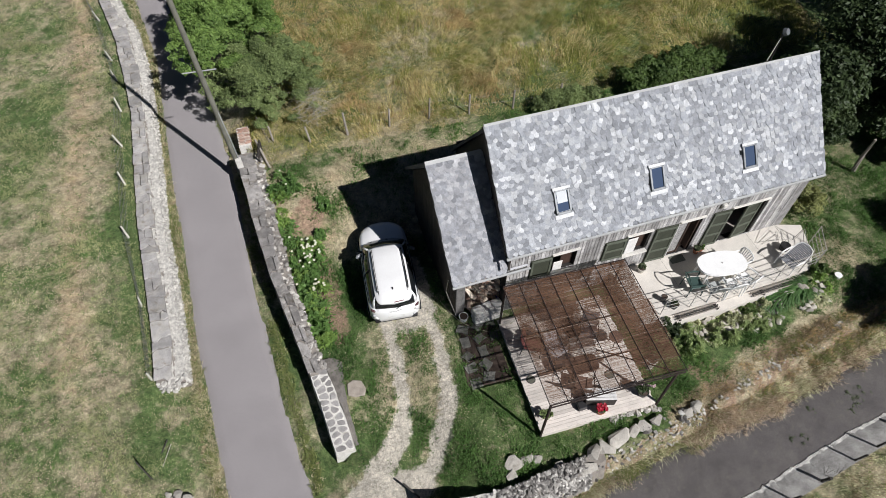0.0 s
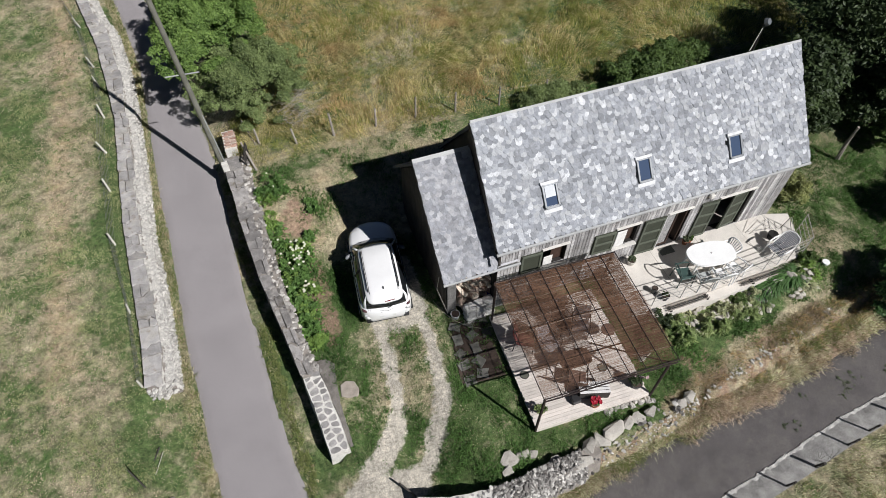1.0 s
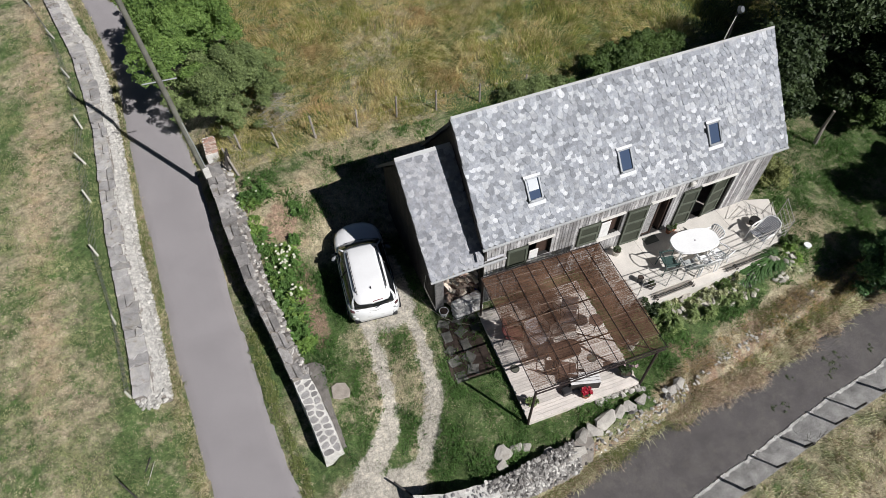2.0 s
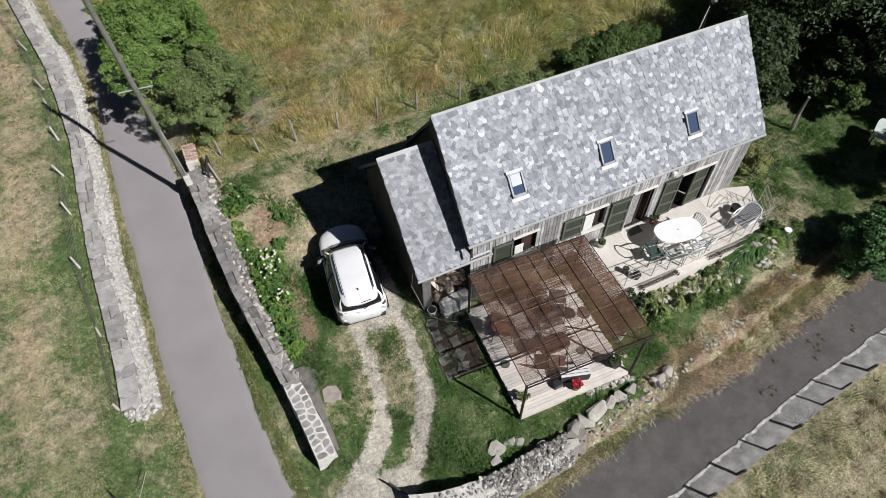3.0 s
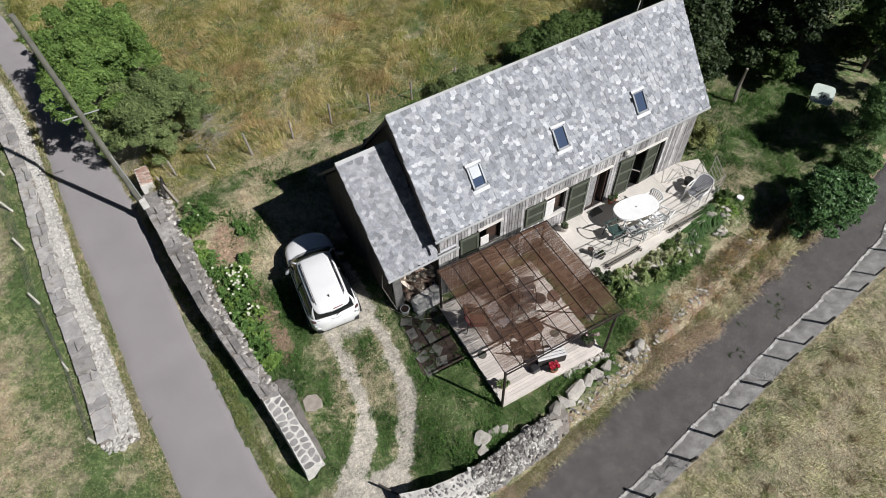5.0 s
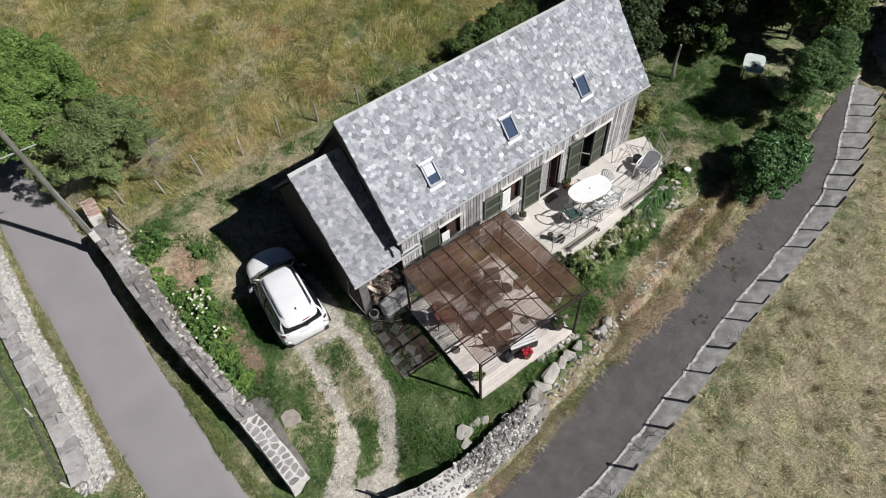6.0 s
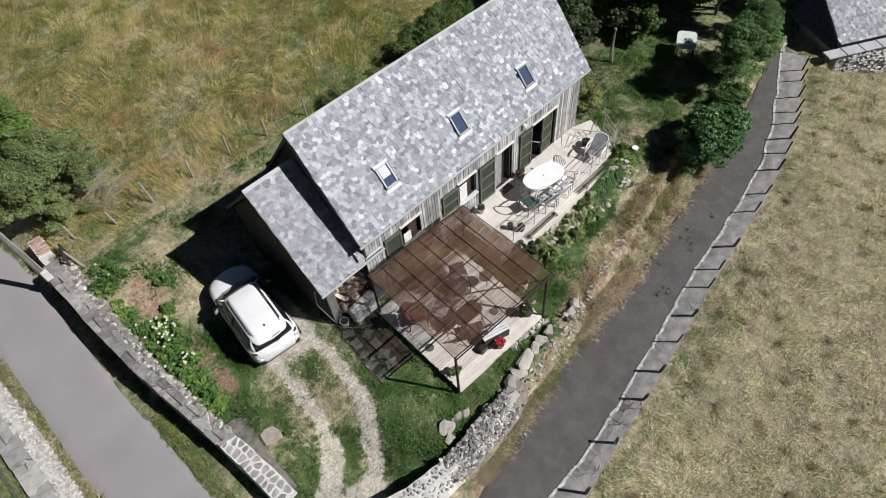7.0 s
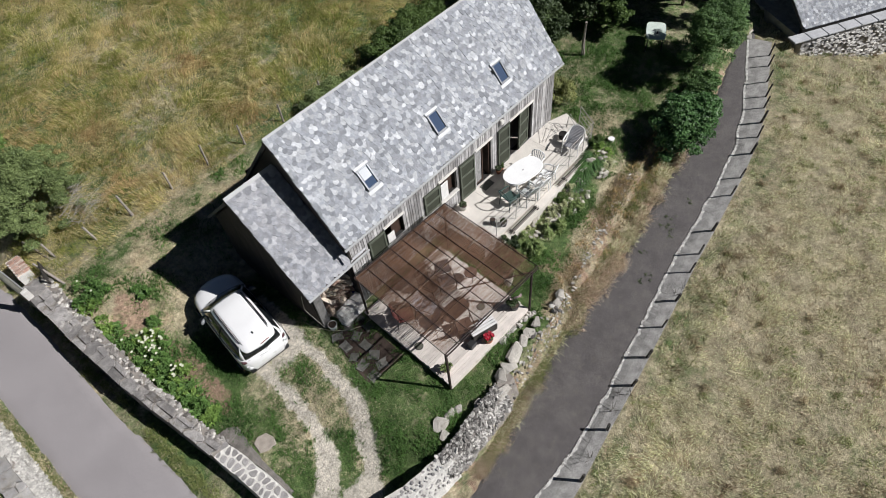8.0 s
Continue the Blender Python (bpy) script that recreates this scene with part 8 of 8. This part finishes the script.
patio_chair((6.98, 7.95, DZ), radians(10), MESH_BROWN, "brown mesh patio chair at the table")
patio_chair((6.5, 6.12, DZ), radians(150), MESH_BROWN, "brown mesh patio chair before the table")
patio_chair((5.62, 7.85, DZ), radians(60), CUSHION_RED, "patio chair with a faded red cushion")
st = thing("stool", "small round brown stool on the deck", "stool", at=(8.18, 7.25, DZ))
part("seat", rod(bmesh.new(), (0, 0, 0.42), (0, 0, 0.46), 0.22, 18), MESH_BROWN, st)
for k in range(3):
    part("leg", rod(bmesh.new(), (0.16 * math.cos(k * 2.1), 0.16 * math.sin(k * 2.1), 0), (0.1 * math.cos(k * 2.1), 0.1 * math.sin(k * 2.1), 0.42), 0.014, 6), DARK_METAL, st)
WHITE_SLAT = mat("white_painted_slat", (0.70, 0.69, 0.68), 0.6, 0.1, 4, 50, 0.1, 0.1)
bn = thing("deck_bench", "pale slatted bench at the front of the deck", "bench", at=(6.85, 5.68, DZ), turn=radians(-17))
for k in range(4):
    part("slat", boxed(-0.46, 0.46, -0.2 + 0.1 * k, -0.12 + 0.1 * k, 0.4, 0.425, 0.006), WHITE_SLAT, bn)
for sx in (-0.42, 0.38):
    part("side", boxed(sx, sx + 0.04, -0.19, 0.19, 0, 0.399), DARK_POST, bn)
part("front_panel", boxed(-0.45, 0.45, -0.2, -0.18, 0.03, 0.395), DARK_POST, bn, "black panel under the seat")
cr = part("crate", boxed(6.12, 6.38, 5.5, 5.72, DZ, DZ + 0.2, 0.015), DARK_POT)
tagged(cr, "small dark crate on the deck", "crate")
for x, y in ((5.18, 6.9), (7.55, 6.3)):
    cv = thing("deck_cover", "round dull metal cover set in the decking", "cover", at=(x, y, DZ))
    part("lid", rod(bmesh.new(), (0, 0, 0.001), (0, 0, 0.02), 0.13, 18), mat("dull_metal", (0.16, 0.16, 0.13), 0.6, 0.1, 5, 50, 0.1, 0.05, metal=0.5), cv)
    part("ring", tube(bmesh.new(), [(0.13 * math.cos(a / 16 * math.tau), 0.13 * math.sin(a / 16 * math.tau), 0.015) for a in range(17)], 0.012, 5), DARK_METAL, cv)

# wood store: logs, slabs, hose, flagstones
# mossy stone, its tone lowered further to deepen the pergola's shade
DARK_FLAG = mat("dark_mossy_flagstone", (0.19, 0.185, 0.165), 0.9, 0.25, 4, 50, 0.25, 0.4, piece=0.35, stain=(0.06, 0.065, 0.045), sscale=3)
LOG = mat("split_firewood", (0.74, 0.66, 0.55), 0.9, 0.25, 6, 60, 0.25, 0.3, piece=0.35, second=(0.34, 0.22, 0.17), spread=0.95)
wp = thing("woodpile", "untidy heap of split firewood in the store", "woodpile")
lg = finish(rod(bmesh.new(), (-0.5, 0, 0), (0.5, 0, 0), 0.16, 6, 0.14), "log", LOG)
for k in range(72):
    m = Matrix.Translation((4.2 + 1.0 * (k % 8) / 7 + rng.uniform(-0.06, 0.06), 10.12 + rng.uniform(-0.16, 0.2), 0.08 + 0.145 * (k // 8) + rng.uniform(-0.03, 0.03))) @ Matrix.Rotation(rng.uniform(-0.8, 0.8) + 2.0, 4, "Z") @ Matrix.Rotation(rng.uniform(-0.4, 0.4), 4, "Y") @ Matrix.Diagonal((rng.uniform(0.35, 0.5), rng.uniform(0.35, 0.6), rng.uniform(0.3, 0.5), 1))
    shared("log", lg, wp, m)
sp = thing("stone_pile", "row of pale stone slabs stacked by the wood store", "stones")
PALE_SLAB = mat("pale_stacked_slab", (0.72, 0.70, 0.67), 0.9, 0.15, 5, 60, 0.2, 0.3, piece=0.15)
ps = finish(boxed(-0.5, 0.5, -0.5, 0.5, -0.5, 0.5, 0.08), "slab", PALE_SLAB)
for c, (x, y) in enumerate(((4.4, 9.62), (4.74, 9.66), (5.08, 9.7))):
    for k in range(9):
        shared("slab", ps, sp, Matrix.Translation((x + 0.02 * math.sin(k * 1.7), y + 0.012 * k - 0.14, 0.03 + 0.062 * k)) @ Matrix.Rotation(0.12 + rng.uniform(-0.08, 0.08), 4, "Z") @ Matrix.Diagonal((0.33, 0.34, 0.055, 1)))
hs = part("garden_hose", tube(bmesh.new(), [(3.45, 10.6, 0.03), (3.62, 10.05, 0.03), (3.85, 9.6, 0.03), (4.2, 9.22, 0.03), (4.6, 8.98, 0.03), (5.0, 8.92, 0.05), (5.4, 8.95, 0.26)], 0.014, 6), mat("pale_yellow_hose", (0.5, 0.47, 0.33), 0.6, 0.1, 5, 50, 0.1, 0))
tagged(hs, "pale garden hose lying across the flagstones", "hose")
flags = []
for k in range(4):
    me = slabs[k].copy()
    me.materials.clear()
    me.materials.append(DARK_FLAG)
    flags.append(me)
fl = thing("flagstone_path", "irregular dark flagstones set beside the deck", "paving", kind="structure")
# dark soil bed, which also helps the pergola's shade look solid
part("bedding", prism(bmesh.new(), [(3.28, 7.3), (4.7, 7.2), (4.82, 9.45), (3.75, 9.55), (3.5, 8.6)], -0.1, 0.018), SOIL, fl, "dark soil between the flagstones")
for gx_ in range(3):
    for gy_ in range(5):
        if rng.random() < 0.12:
            continue
        x, y = 3.55 + 0.52 * gx_ + rng.uniform(-0.06, 0.06) + 0.05 * gy_, 7.45 + 0.47 * gy_ + rng.uniform(-0.06, 0.06)
        shared("flagstone", rng.choice(flags), fl, Matrix.Translation((x, y, 0.016)) @ Matrix.Rotation(rng.uniform(0, 6), 4, "Z") @ Matrix.Diagonal((rng.uniform(0.3, 0.44), rng.uniform(0.3, 0.4), 0.06, 1)))
bk_ = part("bucket", rod(bmesh.new(), (5.25, 9.9, 0.0), (5.25, 9.9, 0.4), 0.13, 14, 0.16), mat("violet_plastic", (0.12, 0.07, 0.3), 0.5, 0.1, 5, 50, 0.1, 0))
tagged(bk_, "violet plastic bucket by the woodpile", "bucket")
cable = part("cable", tube(bmesh.new(), [(3.42, 9.75, 2.5), (3.5, 10.2, 1.2), (3.75, 9.85, 0.1)], 0.008, 5), RAILM)
tagged(cable, "thin cable hanging at the wall corner", "cable")

# on the ridge and behind it
dish = thing("satellite_dish", "small grey satellite dish on a pole behind the ridge", "dish", at=(15.45, 12.75, 5.2))
part("pipe", rod(bmesh.new(), (0, 0, 0), (0, 0, 1.41), 0.03, 10), DARK_METAL, dish)
part("dish", rod(bmesh.new(), (0.02, -0.02, 1.4), (0.05, -0.1, 1.46), 0.13, 20, 0.1), FRAME_GREY, dish, "round grey dish")
part("stay", rod(bmesh.new(), (0, 0, 1.2), (-0.6, -0.4, 0.75), 0.012, 6), RAILM, dish)

# orchard: table, leaning post, white ball
ot = thing("garden_table", "old pale green garden table in the orchard", "table", at=(22.98, 8.9, float(terrain(22.98, 8.9))), turn=radians(28))
PALE_GREEN = mat("faded_mint_paint", (0.58, 0.66, 0.60), 0.5, 0.08, 4, 50, 0.08, 0.05)
part("tabletop", prism(bmesh.new(), oval(0.66, 0.42, 32, 5), 0.71, 0.75), PALE_GREEN, ot)
for sx in (-1, 1):
    for sy in (-1, 1):
        part("leg", rod(bmesh.new(), (sx * 0.55, sy * 0.34, 0), (sx * 0.5, sy * 0.3, 0.71), 0.025, 6), DARK_METAL, ot)
jug = part("jug", rod(bmesh.new(), (22.8, 8.75, 0.5 + 0.75), (22.8, 8.75, 0.5 + 0.86), 0.05, 10, 0.035), DARK_POT)
tagged(jug, "small dark jug on the orchard table", "jug")
lp = part("old_post", tube(bmesh.new(), [(20.57, 11.0, 0.4), (20.52, 11.05, 1.3), (20.5, 11.0, 2.2)], [0.1, 0.075, 0.05], 8), POST_WOOD)
tagged(lp, "leaning weathered tree stump post in the grass", "post")
bl = part("garden_lamp", rod(bmesh.new(), (16.55, 7.05, 0.45), (16.55, 7.05, 0.62), 0.1, 12, 0.13), WHITE_PLASTIC)
tagged(bl, "small white garden lamp on the lawn", "lamp")
gb_ = part("gate_bar", rod(bmesh.new(), (0.95, 4.85, -0.6), (0.6, 5.25, -0.2), 0.03, 7), DARK_POST)
tagged(gb_, "dark gate stake at the end of the drive", "stake")

# neighbouring stone building
PALE_LEDGE = mat("pale_ledge_slab", (0.47, 0.475, 0.49), 0.85, 0.15, 3, 50, 0.15, 0.3, stain=(0.33, 0.33, 0.33), sscale=3)
nb = thing("stone_building", "neighbouring stone building with a grey slate roof", "house", at=(26.55, 4.1, -0.15), turn=math.atan2(-2.36, 3.97))
NRUBBLE = mat("grey_rubble_masonry", (0.50, 0.485, 0.46), 0.95, 0.25, 6, 60, 0.25, 0.6, island=0.35)
NSTONE = mat("grey_stone_masonry", (0.30, 0.29, 0.275), 0.9, 0.25, 4, 50, 0.25, 0.5)
part("wall", boxed(0.55, 8.0, 0, 5.5, -2.5, 0.62), NSTONE, nb)
rubble("wall_rubble", [((rng.uniform(0.6, 7.5), -0.05, rng.uniform(-1.6, 0.5)), (rng.uniform(0.12, 0.3), 0.12, rng.uniform(0.08, 0.16)), 0) for _ in range(700)], NRUBBLE, nb, CHIPS, 5, 0.3)
for k in range(9):
    part("ledge_slab", boxed(0.02 + 0.86 * k, 0.84 + 0.86 * k, -0.1, 0.42, 0.621, 0.70, 0.015), PALE_LEDGE, nb)
part("eaves", boxed(0.75, 8.1, 0.43, 0.6, 0.5, 0.86), SHEATH, nb)
NSL = math.tan(radians(33))
nroof = part("roof", slope_mesh(bmesh.new(), 0.72, 8.2, 0.4, 0.9, 4.6, 0.9 + 4.2 * NSL), FELT, nb, "grey stone slate roof")
far_, s_, row = [], -0.05, 0
while s_ < 4.9:
    x = 0.77 - 0.06 * (row % 2)
    while x < 8.1:
        w = rng.uniform(0.1, 0.16)
        far_.append(Matrix.Translation((0, 0.4, 0.9)) @ Matrix.Rotation(radians(33), 4, "X") @ Matrix.Translation((x + w / 2, s_, 0.034)) @ Matrix.Rotation(radians(-4.8 + rng.uniform(-1.5, 1.5)), 4, "X") @ Matrix.Rotation(radians(rng.uniform(-4, 4)), 4, "Z") @ Matrix.Diagonal((w, 0.16, 0.5, 1)))
        x += w
    s_ += 0.115
    row += 1
joined_slates(far_, SLATE_J, nroof)
for k in range(4):
    shared("step_stone", rng.choice(fine_rocks), thing("stone_step", "rough stone step at the end of the lane", "step", "lane steps", at=(26.6 + 0.35 * k, 6.0 + 0.15 * k, lane2_z(27) + 0.05 + 0.04 * k)), Matrix.Diagonal((0.55, 0.4, 0.25, 1)))
